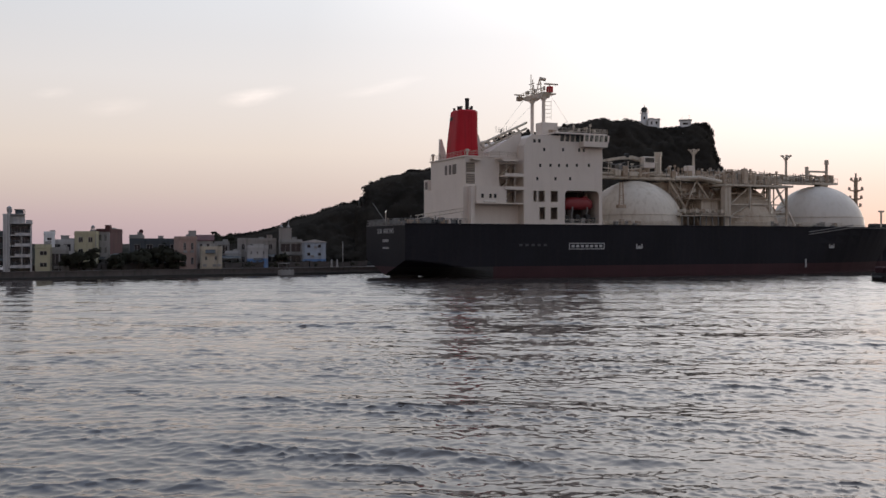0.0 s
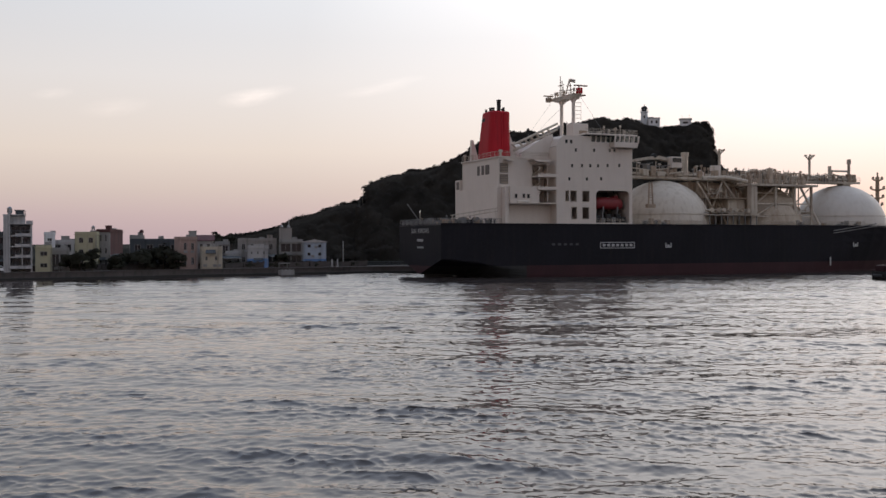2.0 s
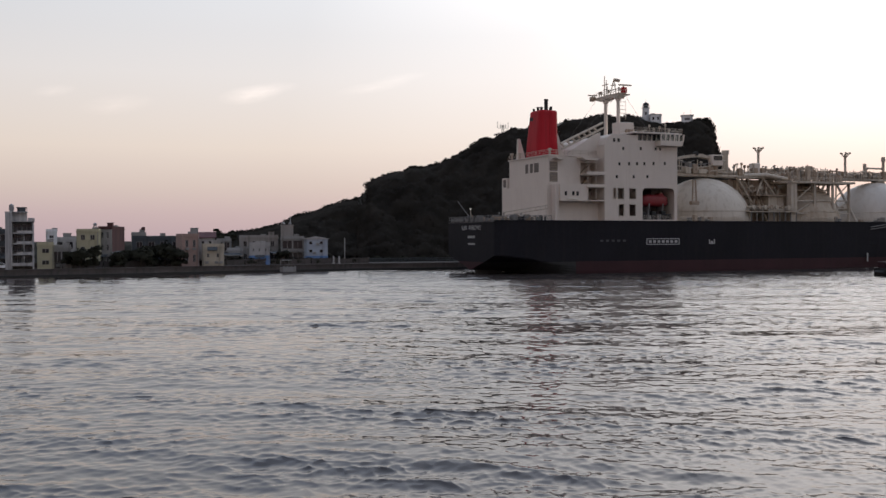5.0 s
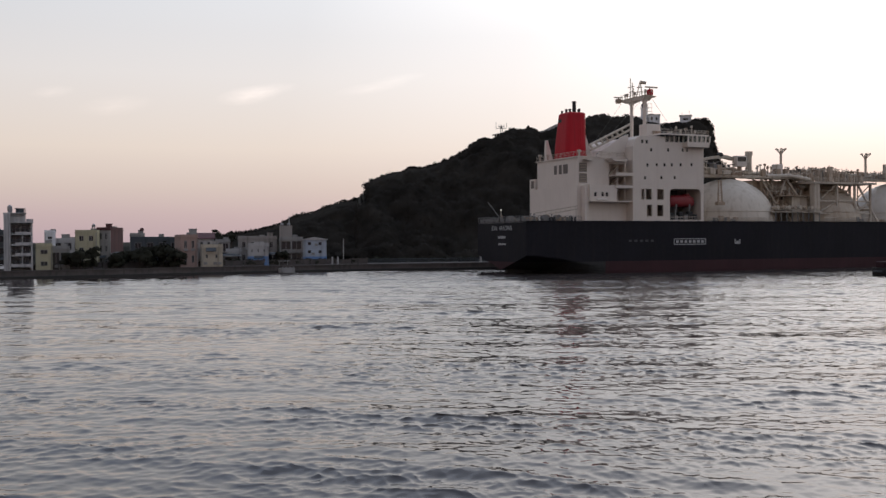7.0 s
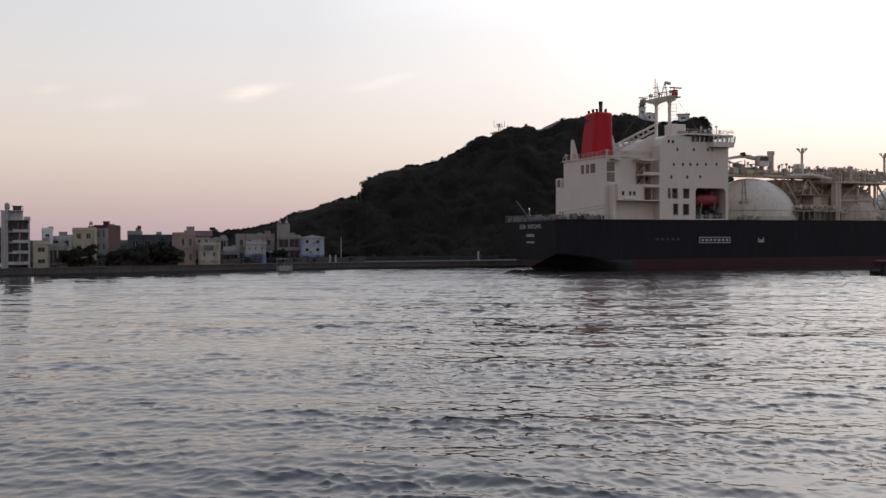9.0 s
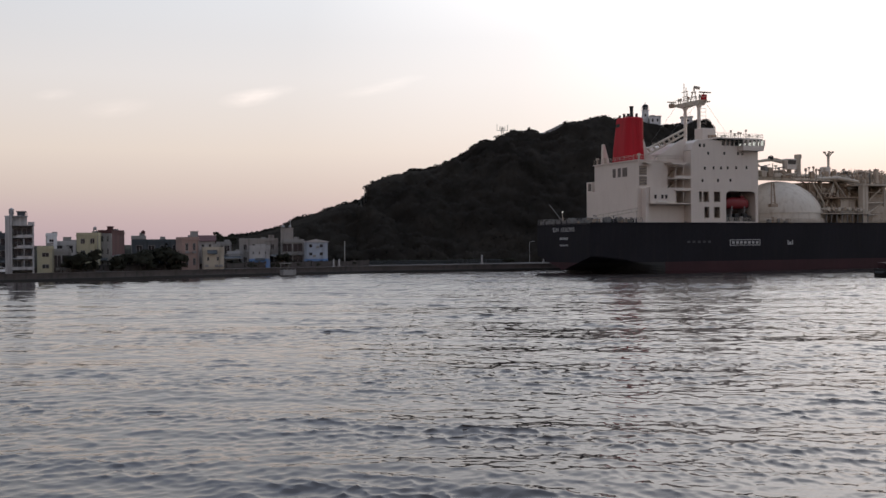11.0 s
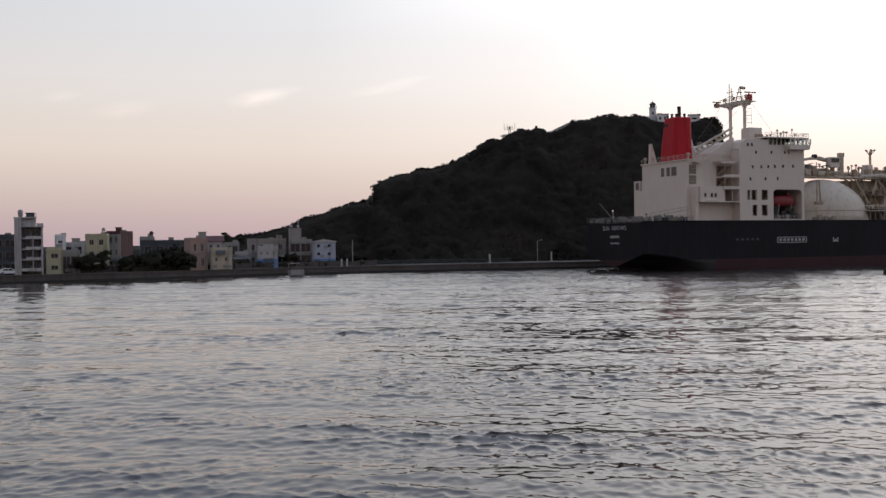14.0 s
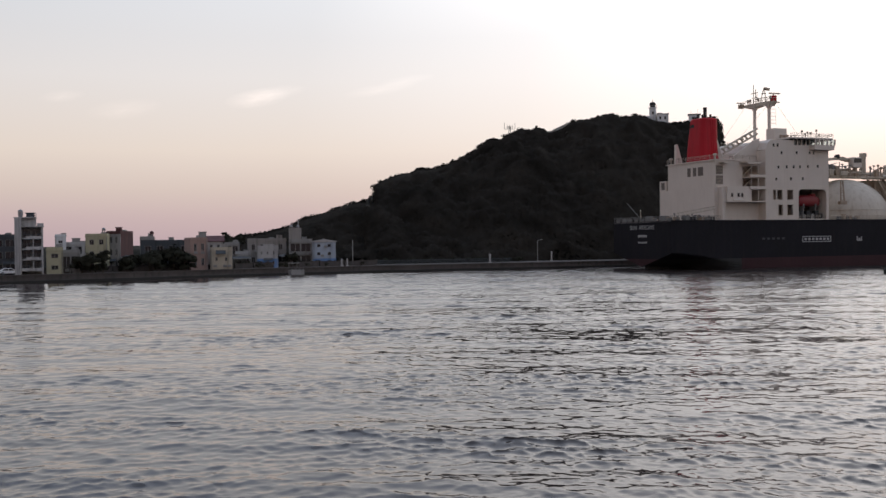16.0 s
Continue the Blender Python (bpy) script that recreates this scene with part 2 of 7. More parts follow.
def water_material():
    """Clear dark harbour water; the small waves tilt the surface by two sizes of noise."""
    m = bpy.data.materials.new("harbour_water")
    m.use_nodes = True
    n, l = m.node_tree.nodes, m.node_tree.links
    b = n["Principled BSDF"]
    b.inputs["Base Color"].default_value = (0.046, 0.037, 0.034, 1)
    b.inputs["Roughness"].default_value = 0.05
    b.inputs["IOR"].default_value = 1.48
    co = n.new("ShaderNodeTexCoord")
    geo = n.new("ShaderNodeNewGeometry")
    last = geo.outputs["Normal"]
    # the near water lies in the lee of the shore; further out the wind ruffles it more
    sep = n.new("ShaderNodeSeparateXYZ")
    l.new(co.outputs["Object"], sep.inputs[0])
    wind = n.new("ShaderNodeMapRange")
    wind.inputs["From Min"].default_value, wind.inputs["From Max"].default_value = 110.0, 215.0
    wind.inputs["To Min"].default_value, wind.inputs["To Max"].default_value = 0.60, 2.2
    l.new(sep.outputs["Y"], wind.inputs["Value"])
    # the right-hand fairway is open to the breeze, the left lies under the town's shore
    open_ = n.new("ShaderNodeMapRange")
    open_.inputs["From Min"].default_value, open_.inputs["From Max"].default_value = -60.0, 25.0
    open_.inputs["To Min"].default_value, open_.inputs["To Max"].default_value = 0.40, 1.25
    l.new(sep.outputs["X"], open_.inputs["Value"])
    breeze = n.new("ShaderNodeMath")
    breeze.operation = "MULTIPLY"
    l.new(wind.outputs["Result"], breeze.inputs[0])
    l.new(open_.outputs["Result"], breeze.inputs[1])
    for (sx, sy), (ax, ay), warp, lean in (((0.9, 3.1), (0.07, 0.14), 1.0, 0.0), ((2.2, 7.5), (0.08, 0.19), 0.6, 0.03), ((0.62, 0.50), (0.05, 0.14), 1.4, 0.0)):
        mp = n.new("ShaderNodeMapping")
        mp.inputs["Scale"].default_value = (sx, sy, 1)
        mp.inputs["Rotation"].default_value = (0, 0, 0.10 * math.sin(sy * 7))
        l.new(co.outputs["Object"], mp.inputs["Vector"])
        t = n.new("ShaderNodeTexNoise")
        t.inputs["Scale"].default_value, t.inputs["Detail"].default_value = 1.0, 2
        t.inputs["Distortion"].default_value = warp
        l.new(mp.outputs[0], t.inputs["Vector"])
        c = n.new("ShaderNodeVectorMath")
        c.operation = "SUBTRACT"
        c.inputs[1].default_value = (0.5, 0.5 + lean, 0.5)
        l.new(t.outputs["Color"], c.inputs[0])
        k = n.new("ShaderNodeVectorMath")
        k.operation = "MULTIPLY"
        k.inputs[1].default_value = (ax, ay, 0)
        l.new(c.outputs[0], k.inputs[0])
        g = n.new("ShaderNodeVectorMath")
        g.operation = "SCALE"
        l.new(k.outputs[0], g.inputs[0])
        l.new(breeze.outputs[0], g.inputs["Scale"])
        a = n.new("ShaderNodeVectorMath")
        a.operation = "ADD"
        l.new(last, a.inputs[0])
        l.new(g.outputs[0], a.inputs[1])
        last = a.outputs[0]
    # added steady tilt for the shore-facing wave sides, so far water mirrors brighter sky
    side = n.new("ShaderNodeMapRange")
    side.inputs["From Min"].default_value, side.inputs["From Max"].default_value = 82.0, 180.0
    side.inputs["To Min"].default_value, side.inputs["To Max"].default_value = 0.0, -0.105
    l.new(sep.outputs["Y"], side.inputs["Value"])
    tilt_share = n.new("ShaderNodeMapRange")         # less tilt on the left, so the water there mirrors lower, pinker sky
    tilt_share.inputs["From Min"].default_value, tilt_share.inputs["From Max"].default_value = -60.0, 20.0
    tilt_share.inputs["To Min"].default_value, tilt_share.inputs["To Max"].default_value = 0.62, 0.95
    l.new(sep.outputs["X"], tilt_share.inputs["Value"])
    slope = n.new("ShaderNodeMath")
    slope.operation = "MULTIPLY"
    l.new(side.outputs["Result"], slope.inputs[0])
    l.new(tilt_share.outputs["Result"], slope.inputs[1])
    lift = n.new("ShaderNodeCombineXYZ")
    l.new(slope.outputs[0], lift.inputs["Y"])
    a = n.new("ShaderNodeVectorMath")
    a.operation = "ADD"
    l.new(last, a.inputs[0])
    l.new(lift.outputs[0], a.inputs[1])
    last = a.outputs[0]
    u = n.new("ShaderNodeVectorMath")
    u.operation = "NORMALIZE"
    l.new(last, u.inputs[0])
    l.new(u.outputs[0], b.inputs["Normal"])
    return m


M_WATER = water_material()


# ---- building helpers ----
def part(name, bm, material, parent=None, label="", smooth=False, bevel=0.0):
    if bevel:
        bmesh.ops.bevel(bm, geom=list(bm.edges), offset=bevel, segments=1, affect="EDGES")
    me = bpy.data.meshes.new(name)
    bm.to_mesh(me)
    bm.free()
    me.materials.append(material)
    if smooth:
        for p in me.polygons:
            p.use_smooth = True
    ob = new(name, me)
    ob.parent = parent
    return tagged(ob, label)


def again(ob, parent, m):
    """Another object on the same mesh."""
    o = new(ob.name.split(".")[0], ob.data)
    o.parent = parent
    o.matrix_basis = m
    return o


def box(bm, x0, x1, y0, y1, z0, z1):
    m = Matrix.LocRotScale(((x0 + x1) / 2, (y0 + y1) / 2, (z0 + z1) / 2), None, (abs(x1 - x0), abs(y1 - y0), abs(z1 - z0)))
    bmesh.ops.create_cube(bm, size=1, matrix=m)
    return bm


def boxes(*rows):
    bm = bmesh.new()
    for r in rows:
        box(bm, *r)
    return bm


def rod(bm, a, b, r0, r1=None, n=8):
    a, b = Vector(a), Vector(b)
    d = b - a
    m = Matrix.Translation((a + b) / 2) @ d.to_track_quat("Z", "Y").to_matrix().to_4x4()
    bmesh.ops.create_cone(bm, cap_ends=True, segments=n, radius1=r0, radius2=r0 if r1 is None else r1, depth=d.length, matrix=m)
    return bm


def rods(r, *pairs, n=6):
    bm = bmesh.new()
    for a, b in pairs:
        rod(bm, a, b, r, n=n)
    return bm


def prism(bm, outline, axis, lo, hi):
    """Extrudes a 2D outline along an axis: 'y' takes (x, z), 'x' takes (y, z), 'z' takes (x, y)."""
    put = {"y": lambda p, t: (p[0], t, p[1]), "x": lambda p, t: (t, p[0], p[1]), "z": lambda p, t: (p[0], p[1], t)}[axis]
    a = [bm.verts.new(put(p, lo)) for p in outline]
    b = [bm.verts.new(put(p, hi)) for p in outline]
    k = len(outline)
    fs = [bm.faces.new(a), bm.faces.new(b[::-1])]
    for i in range(k):
        fs.append(bm.faces.new((a[i], b[i], b[(i + 1) % k], a[(i + 1) % k])))
    bmesh.ops.recalc_face_normals(bm, faces=bm.faces[:])
    return bm


def pierced(bm, u0, u1, v0, v1, holes, near, far, flip=False):
    """A wall in the x-z plane between y=near and y=far, with rectangular holes (u0, u1, v0, v1) through it."""
    us = sorted({u0, u1, *(h[0] for h in holes), *(h[1] for h in holes)})
    vs = sorted({v0, v1, *(h[2] for h in holes), *(h[3] for h in holes)})
    solid = {}
    for i in range(len(us) - 1):
        for j in range(len(vs) - 1):
            cu, cv = (us[i] + us[i + 1]) / 2, (vs[j] + vs[j + 1]) / 2
            solid[i, j] = not any(h[0] < cu < h[1] and h[2] < cv < h[3] for h in holes)
    cache = {}

    def vert(u, v, y):
        k = (round(u, 4), round(v, 4), y)
        if k not in cache:
            cache[k] = bm.verts.new((u, y, v))
        return cache[k]

    for (i, j), s in solid.items():
        if not s:
            continue
        a, b, c, d = us[i], us[i + 1], vs[j], vs[j + 1]
        bm.faces.new([vert(a, c, near), vert(b, c, near), vert(b, d, near), vert(a, d, near)])
        bm.faces.new([vert(a, d, far), vert(b, d, far), vert(b, c, far), vert(a, c, far)])
        for di, dj, p, q in ((-1, 0, (a, c), (a, d)), (1, 0, (b, d), (b, c)), (0, -1, (b, c), (a, c)), (0, 1, (a, d), (b, d))):
            if not solid.get((i + di, j + dj), False):
                bm.faces.new([vert(*p, near), vert(*q, near), vert(*q, far), vert(*p, far)])
    bmesh.ops.recalc_face_normals(bm, faces=bm.faces[:])
    return bm


def polar(az, dist, z=0.0):
    return Vector((dist * math.sin(radians(az)), dist * math.cos(radians(az)), z))


# ---- water: one rigid sheet of waves that drifts, from the near shore to the horizon ----
def build_water():
    rng = np.random.default_rng(5)
    fine = np.radians(np.linspace(-31, 31, 620))
    rest = np.radians(np.linspace(31, 329, 60)[1:-1])
    th = np.concatenate([fine, rest])
    rr = [4.0]
    while rr[-1] < 4500:
        rr.append(rr[-1] * 1.1 if rr[-1] < 24 else rr[-1] + 0.045 + 0.0017 * rr[-1] if rr[-1] < 310 else rr[-1] * 1.1)
    rr = np.array(rr)
    R, A = np.meshgrid(rr, th, indexing="ij")
    X, Y = R * np.sin(A), R * np.cos(A)
    step = np.maximum(R * (fine[1] - fine[0]), np.gradient(rr)[:, None] * np.ones_like(A))
    step = np.where((np.abs(A) > radians(31.0)), R * 0.09 + step, step)
    Z = np.zeros_like(X)
    DX, DY = np.zeros_like(X), np.zeros_like(X)
    # gusts roughen some patches and leave others nearly calm
    gust = np.zeros_like(X)
    for lx, ly, ph in ((60, 17, 0.3), (38, 11, 2.1), (95, 26, 4.0), (23, 7.5, 1.2), (31, 13, 5.1)):
        gust += np.sin(2 * np.pi * (X / lx + 0.25 * Y / ly) + ph) * np.sin(2 * np.pi * Y / ly + ph * 3 + 0.8 * np.sin(X / lx * 3))
    gust = 0.85 + 0.55 * np.clip(gust * 0.6, -0.5, 1.2)
    gust *= np.interp(X, [-60, 10], [0.78, 1.08])
    for k in range(170):
        lam = 0.30 * (3.6 / 0.30) ** rng.random() ** 1.35
        way = radians(-97) + rng.normal(0, 0.50 if lam > 0.9 else 0.75 if lam > 0.5 else 1.1)
        kx, ky = 2 * np.pi / lam * np.cos(way), 2 * np.pi / lam * np.sin(way)
        amp = 0.0025 * lam ** 0.62
        fade = amp * np.clip(lam / (2.0 * step) - 1, 0, 1) * (gust if lam < 3 else 0.5 + 0.5 * gust)
        ph = kx * X + ky * Y + rng.random() * 6.283
        ph += 0.35 * np.sin(ph * 0.37 + k)
        Z += fade * np.sin(ph)
        # crests draw together and sharpen
        c = 2.3 * fade * np.cos(ph)
        DX += c * np.cos(way)
        DY += c * np.sin(way)
    # short steep chop close to the near shore and in a few patches further out
    patch = 0.5 + 0.5 * np.sin(X / 4.7 + 0.19 * Y + 0.9) * np.sin(Y / 2.6 + 0.35 * np.sin(X / 6.0)) + 0.3 * np.sin(X / 11.0 + 2.0)
    lee = np.clip((56 - Y - 0.25 * X) / 24, 0, 1) * np.clip(patch, 0.1, 1.2)
    lee = np.maximum(lee, 0.8 * np.clip(np.sin(X / 9.0 + 0.4) * np.sin(Y / 5.5 + X / 31 + 0.6) - 0.55, 0, 0.45) / 0.45 * np.clip((95 - Y) / 40, 0, 1))
    lee *= np.interp(X, [-13, -3], [1.0, 0.6])
    for k in range(24):
        lam = rng.uniform(0.7, 3.0)
        way = radians(-97) + rng.normal(0, 0.42)
        ph = 2 * np.pi / lam * (np.cos(way) * X + np.sin(way) * Y) + rng.random() * 6.283
        fade = 0.0048 * lam * lee * np.clip(lam / (2.0 * step) - 1, 0, 1)
        Z += fade * np.sin(ph)
        DX += 1.4 * fade * np.cos(ph) * np.cos(way)
        DY += 1.4 * fade * np.cos(ph) * np.sin(way)
    for lam, way, amp in ((7.5, -1.8, 0.022), (9, -1.7, 0.03), (11, -1.35, 0.035), (17, -1.5, 0.035), (24, -1.75, 0.05), (31, -1.45, 0.07), (19, -2.2, 0.03)):
        Z += amp * np.sin(2 * np.pi / lam * (math.cos(way) * X + math.sin(way) * Y) + lam) * np.clip(lam / (2.2 * step) - 1, 0, 1)
    nr, nt = X.shape
    co = np.stack([X + DX, Y + DY, Z], -1).reshape(-1, 3)
    co = np.vstack([co, [[0, 0, 0]]])
    i = np.arange(nr - 1)[:, None] * nt
    j = np.arange(nt)[None, :]
    j2 = (j + 1) % nt
    quads = np.stack([i + j, i + nt + j, i + nt + j2, i + j2], -1).reshape(-1, 4)
    tris = np.stack([np.full(nt, len(co) - 1), np.arange(nt), (np.arange(nt) + 1) % nt], -1)
    me = bpy.data.meshes.new("water")
    nq, n3 = len(quads), len(tris)
    me.vertices.add(len(co))
    me.vertices.foreach_set("co", co.ravel())
    me.loops.add(nq * 4 + n3 * 3)
    me.loops.foreach_set("vertex_index", np.concatenate([quads[:, ::-1].ravel(), tris[:, ::-1].ravel()]))
    me.polygons.add(nq + n3)
    me.polygons.foreach_set("loop_start", np.concatenate([np.arange(nq) * 4, nq * 4 + np.arange(n3) * 3]))
    me.polygons.foreach_set("use_smooth", np.ones(nq + n3, bool))
    me.update(calc_edges=True)
    me.validate()
    me.materials.append(M_WATER)
    ob = new("water", me)
    return tagged(ob, "rippled harbour water reflecting the pale evening sky", "water", kind="structure")


water = build_water()


# ---- far shore: quay, hill and wood ----
QUAY = [(-330, 40), (-200, 128), (-120, 181), (-90, 200), (-70, 212), (-50, 227), (-20, 243), (0, 250), (28, 259), (50, 268), (100, 294), (175, 334), (260, 385), (420, 500)]


def quay_at(az):
    """Distance of the quay's edge at a bearing."""
    a = radians(az)
    sx, sy = math.sin(a), math.cos(a)
    for (x0, y0), (x1, y1) in zip(QUAY, QUAY[1:]):
        c0, c1 = x0 * sy - y0 * sx, x1 * sy - y1 * sx
        if c0 <= 0 <= c1:
            u = c0 / (c0 - c1)
            return math.hypot(x0 + u * (x1 - x0), y0 + u * (y1 - y0))
    return 600.0


QTOP = 1.75


def build_quay():
    bm = bmesh.new()
    rows = []
    for k, (x, y) in enumerate(QUAY):
        a = Vector(QUAY[max(0, k - 1)])
        b = Vector(QUAY[min(len(QUAY) - 1, k + 1)])
        d = (b - a).normalized()
        inland = Vector((-d.y, d.x))
        prof = [(0.0, -3.0), (-0.05, QTOP - 0.25), (-0.25, QTOP - 0.25), (-0.25, QTOP), (0.5, QTOP), (0.5, QTOP - 0.05), (12, QTOP - 0.05), (16, QTOP + 0.1)]
        rows.append([bm.verts.new((x + inland.x * o, y + inland.y * o, z)) for o, z in prof])
    for r0, r1 in zip(rows, rows[1:]):
        for i in range(len(r0) - 1):
            bm.faces.new((r0[i], r1[i], r1[i + 1], r0[i + 1]))
    bmesh.ops.recalc_face_normals(bm, faces=bm.faces[:])
    ob = part("quay", bm, M_CONC)
    bm = bmesh.new()
    rows = []
    for k, (x, y) in enumerate(QUAY):
        d = (Vector(QUAY[min(len(QUAY) - 1, k + 1)]) - Vector(QUAY[max(0, k - 1)])).normalized()
        rows.append([bm.verts.new((x - d.y * o, y + d.x * o, z)) for o, z in ((0.1, -2.0), (-0.12, -2.0), (-0.12, 0.42), (-0.02, 0.55), (0.1, 0.55))])
    for r0, r1 in zip(rows, rows[1:]):
        for i in range(4):
            bm.faces.new((r0[i], r1[i], r1[i + 1], r0[i + 1]))
    bmesh.ops.recalc_face_normals(bm, faces=bm.faces[:])
    part("weed_band", bm, M_WEED, ob, "dark wet weed along the waterline")
    return tagged(ob, "long stained grey concrete quay wall along the far shore", "quay", kind="structure")


build_quay()

# bearing and height angle of the wooded ridge, and its distance
RIDGE = [
    (-40, 0.2), (-22, 0.12), (-14, 0.02), (-12.8, 0.22), (-11.98, 0.40), (-10.88, 0.53), (-9.76, 0.81), (-8.96, 1.06), (-8.63, 1.33), (-7.99, 1.47),
    (-7.34, 1.66), (-6.69, 1.92), (-5.88, 2.20), (-5.0, 2.32), (-4.74, 2.50), (-4.47, 2.78), (-4.3, 3.26), (-3.91, 3.49), (-3.35, 3.71), (-2.6, 3.90),
    (-2.3, 3.86), (-2.0, 4.08), (-1.12, 4.11), (-0.63, 4.23), (0.03, 4.45), (0.68, 4.77), (1.34, 5.05), (1.67, 5.37), (2.26, 5.76), (2.66, 5.71),
    (3.15, 5.86), (3.57, 6.11), (3.96, 6.29), (5.2, 6.26), (5.6, 6.10), (6.2, 6.22), (6.7, 6.48), (6.95, 6.62), (7.68, 6.74), (8.48, 6.85), (9.28, 6.98),
    (9.6, 6.80), (10.0, 6.77), (10.5, 6.90), (11.1, 6.70), (11.7, 6.56), (12.4, 6.48), (12.75, 6.33), (13.2, 6.40), (14.2, 6.53), (14.81, 6.50),
    (15.12, 6.30), (15.25, 5.5), (15.46, 4.54), (15.76, 4.10), (16.2, 3.6), (17.0, 2.0), (18.5, 0.4), (24, 0.1), (60, 0.1)]
GROUND_DROP = 1.6        # how far the ground lies below the tree tops along the ridge


def ridge_far(az):
    return 330 + 1.75 * (az + 12)


def ridge_z(az):
    e = np.interp(az, [r[0] for r in RIDGE], [r[1] for r in RIDGE])
    return 7.74 + ridge_far(az) * math.tan(radians(e))


def hill_z(az, d):
    """Height of the ground at a bearing and distance."""
    foot = quay_at(az) + 16
    far = ridge_far(az)
    top = max(ridge_z(az) - GROUND_DROP, QTOP + 0.4)
    if d <= foot + 6:
        return QTOP - 0.4
    if d <= far:
        u = (d - foot - 6) / (far - foot - 6)
        s = 0.35 * u + 0.65 * (1 - (1 - u) ** 2.0) if az > -5 else u * u * (3 - 2 * u)
    else:
        v = min(1, (d - far) / 260)
        s = 1 - 0.9 * v * v * (3 - 2 * v)
    z = QTOP - 0.4 + (top - QTOP) * s
    if 0 < s < 0.97:
        k = min(1, s * 3, (1 - s) * 6)
        z += k * (3.4 * noise.noise(Vector((az * 0.22, d * 0.02, 1.7))) + 1.6 * noise.noise(Vector((az * 0.7, d * 0.05, 5.2))))
    return z


def build_hill():
    bm = bmesh.new()
    azs = [-60, -50, -42, -35, -30, -26] + [-23 + 0.25 * i for i in range(int((26 + 23) / 0.25) + 1)] + [30, 38, 48, 60]
    grid = []
    for az in azs:
        q = min(quay_at(az), 520)
        ds = [q + 15.0] + [q + 15 + (ridge_far(az) - q - 15) * k / 16 for k in range(1, 17)] if ridge_far(az) > q + 20 else [q + 15 + k for k in range(17)]
        ds += [ds[-1] + k for k in (15, 40, 90, 170, 300, 600, 1500, 3500)]
        grid.append([bm.verts.new(polar(az, d, hill_z(az, d))) for d in ds])
    for a, b in zip(grid, grid[1:]):
        for i in range(len(a) - 1):
            bm.faces.new((a[i], a[i + 1], b[i + 1], b[i]))
    bmesh.ops.recalc_face_normals(bm, faces=bm.faces[:])
    ob = part("ground", bm, M_EARTH, smooth=True)
    return tagged(ob, "dark wooded hill and low land behind the quay", "ground", kind="structure")


build_hill()


def leaves(name, p, facing, soft, size, rng, material):
    """One mesh of bent leaf-clump quads at the points p; soft gives the direction in which each is shaded."""
    k = len(p)
    t1 = np.cross(facing, rng.normal(size=(k, 3)))
    t1 /= np.linalg.norm(t1, axis=1)[:, None] + 1e-9
    t2 = np.cross(facing, t1)
    a, b = t1 * size[:, None], t2 * (size * 0.7)[:, None]
    bend = facing * (size * 0.25)[:, None]
    vs = np.stack([p - a, p - b + bend, p + a, p + b + bend], 1).reshape(-1, 3)
    me = bpy.data.meshes.new(name)
    me.vertices.add(len(vs))
    me.vertices.foreach_set("co", vs.ravel())
    me.loops.add(k * 4)
    me.loops.foreach_set("vertex_index", np.arange(k * 4))
    me.polygons.add(k)
    me.polygons.foreach_set("loop_start", np.arange(k) * 4)
    me.polygons.foreach_set("use_smooth", np.ones(k, bool))
    me.update(calc_edges=True)
    soft = soft / np.linalg.norm(soft, axis=1)[:, None]
    me.normals_split_custom_set_from_vertices(np.repeat(soft, 4, 0).astype(np.float32))
    me.materials.append(material)
    return me


def leaf_mesh(name, centres, radii, per, leaf, seed, squash=0.75, green=False):
    """Crowns of many small leaf clumps: bent leaf quads spread over each crown's shell, shaded softly as one crown."""
    rng = np.random.default_rng(seed)
    radii = np.asarray(radii, float)
    count = np.full(len(radii), per) if per > 0 else np.maximum(24, (-per * radii ** 1.6)).astype(int)
    c = np.repeat(np.asarray(centres, float), count, 0)
    r = np.repeat(radii, count)
    k = len(c)
    d = rng.normal(size=(k, 3))
    d /= np.linalg.norm(d, axis=1)[:, None]
    d[:, 2] = np.where(d[:, 2] < -0.3, -d[:, 2], d[:, 2])
    lob = 1 + 0.28 * np.sin(d[:, 0] * 5 + c[:, 0]) * np.cos(d[:, 1] * 4 + c[:, 1]) + 0.15 * np.sin(d[:, 2] * 7 + c[:, 0] * 2)
    p = c + d * (r * lob * (0.62 + 0.40 * rng.random(k) ** 0.6))[:, None] * np.array([1, 1, squash])
    n1 = d + 0.32 * rng.normal(size=(k, 3))
    n1 /= np.linalg.norm(n1, axis=1)[:, None]
    size = leaf * (0.5 + rng.random(k)) * np.clip(r / np.mean(r), 0.7, 1.3)
    return leaves(name, p, n1, 0.8 * d + 0.25 * n1 + np.array([0, 0, 0.15]), size, rng, M_LEAFT if green else M_LEAF)


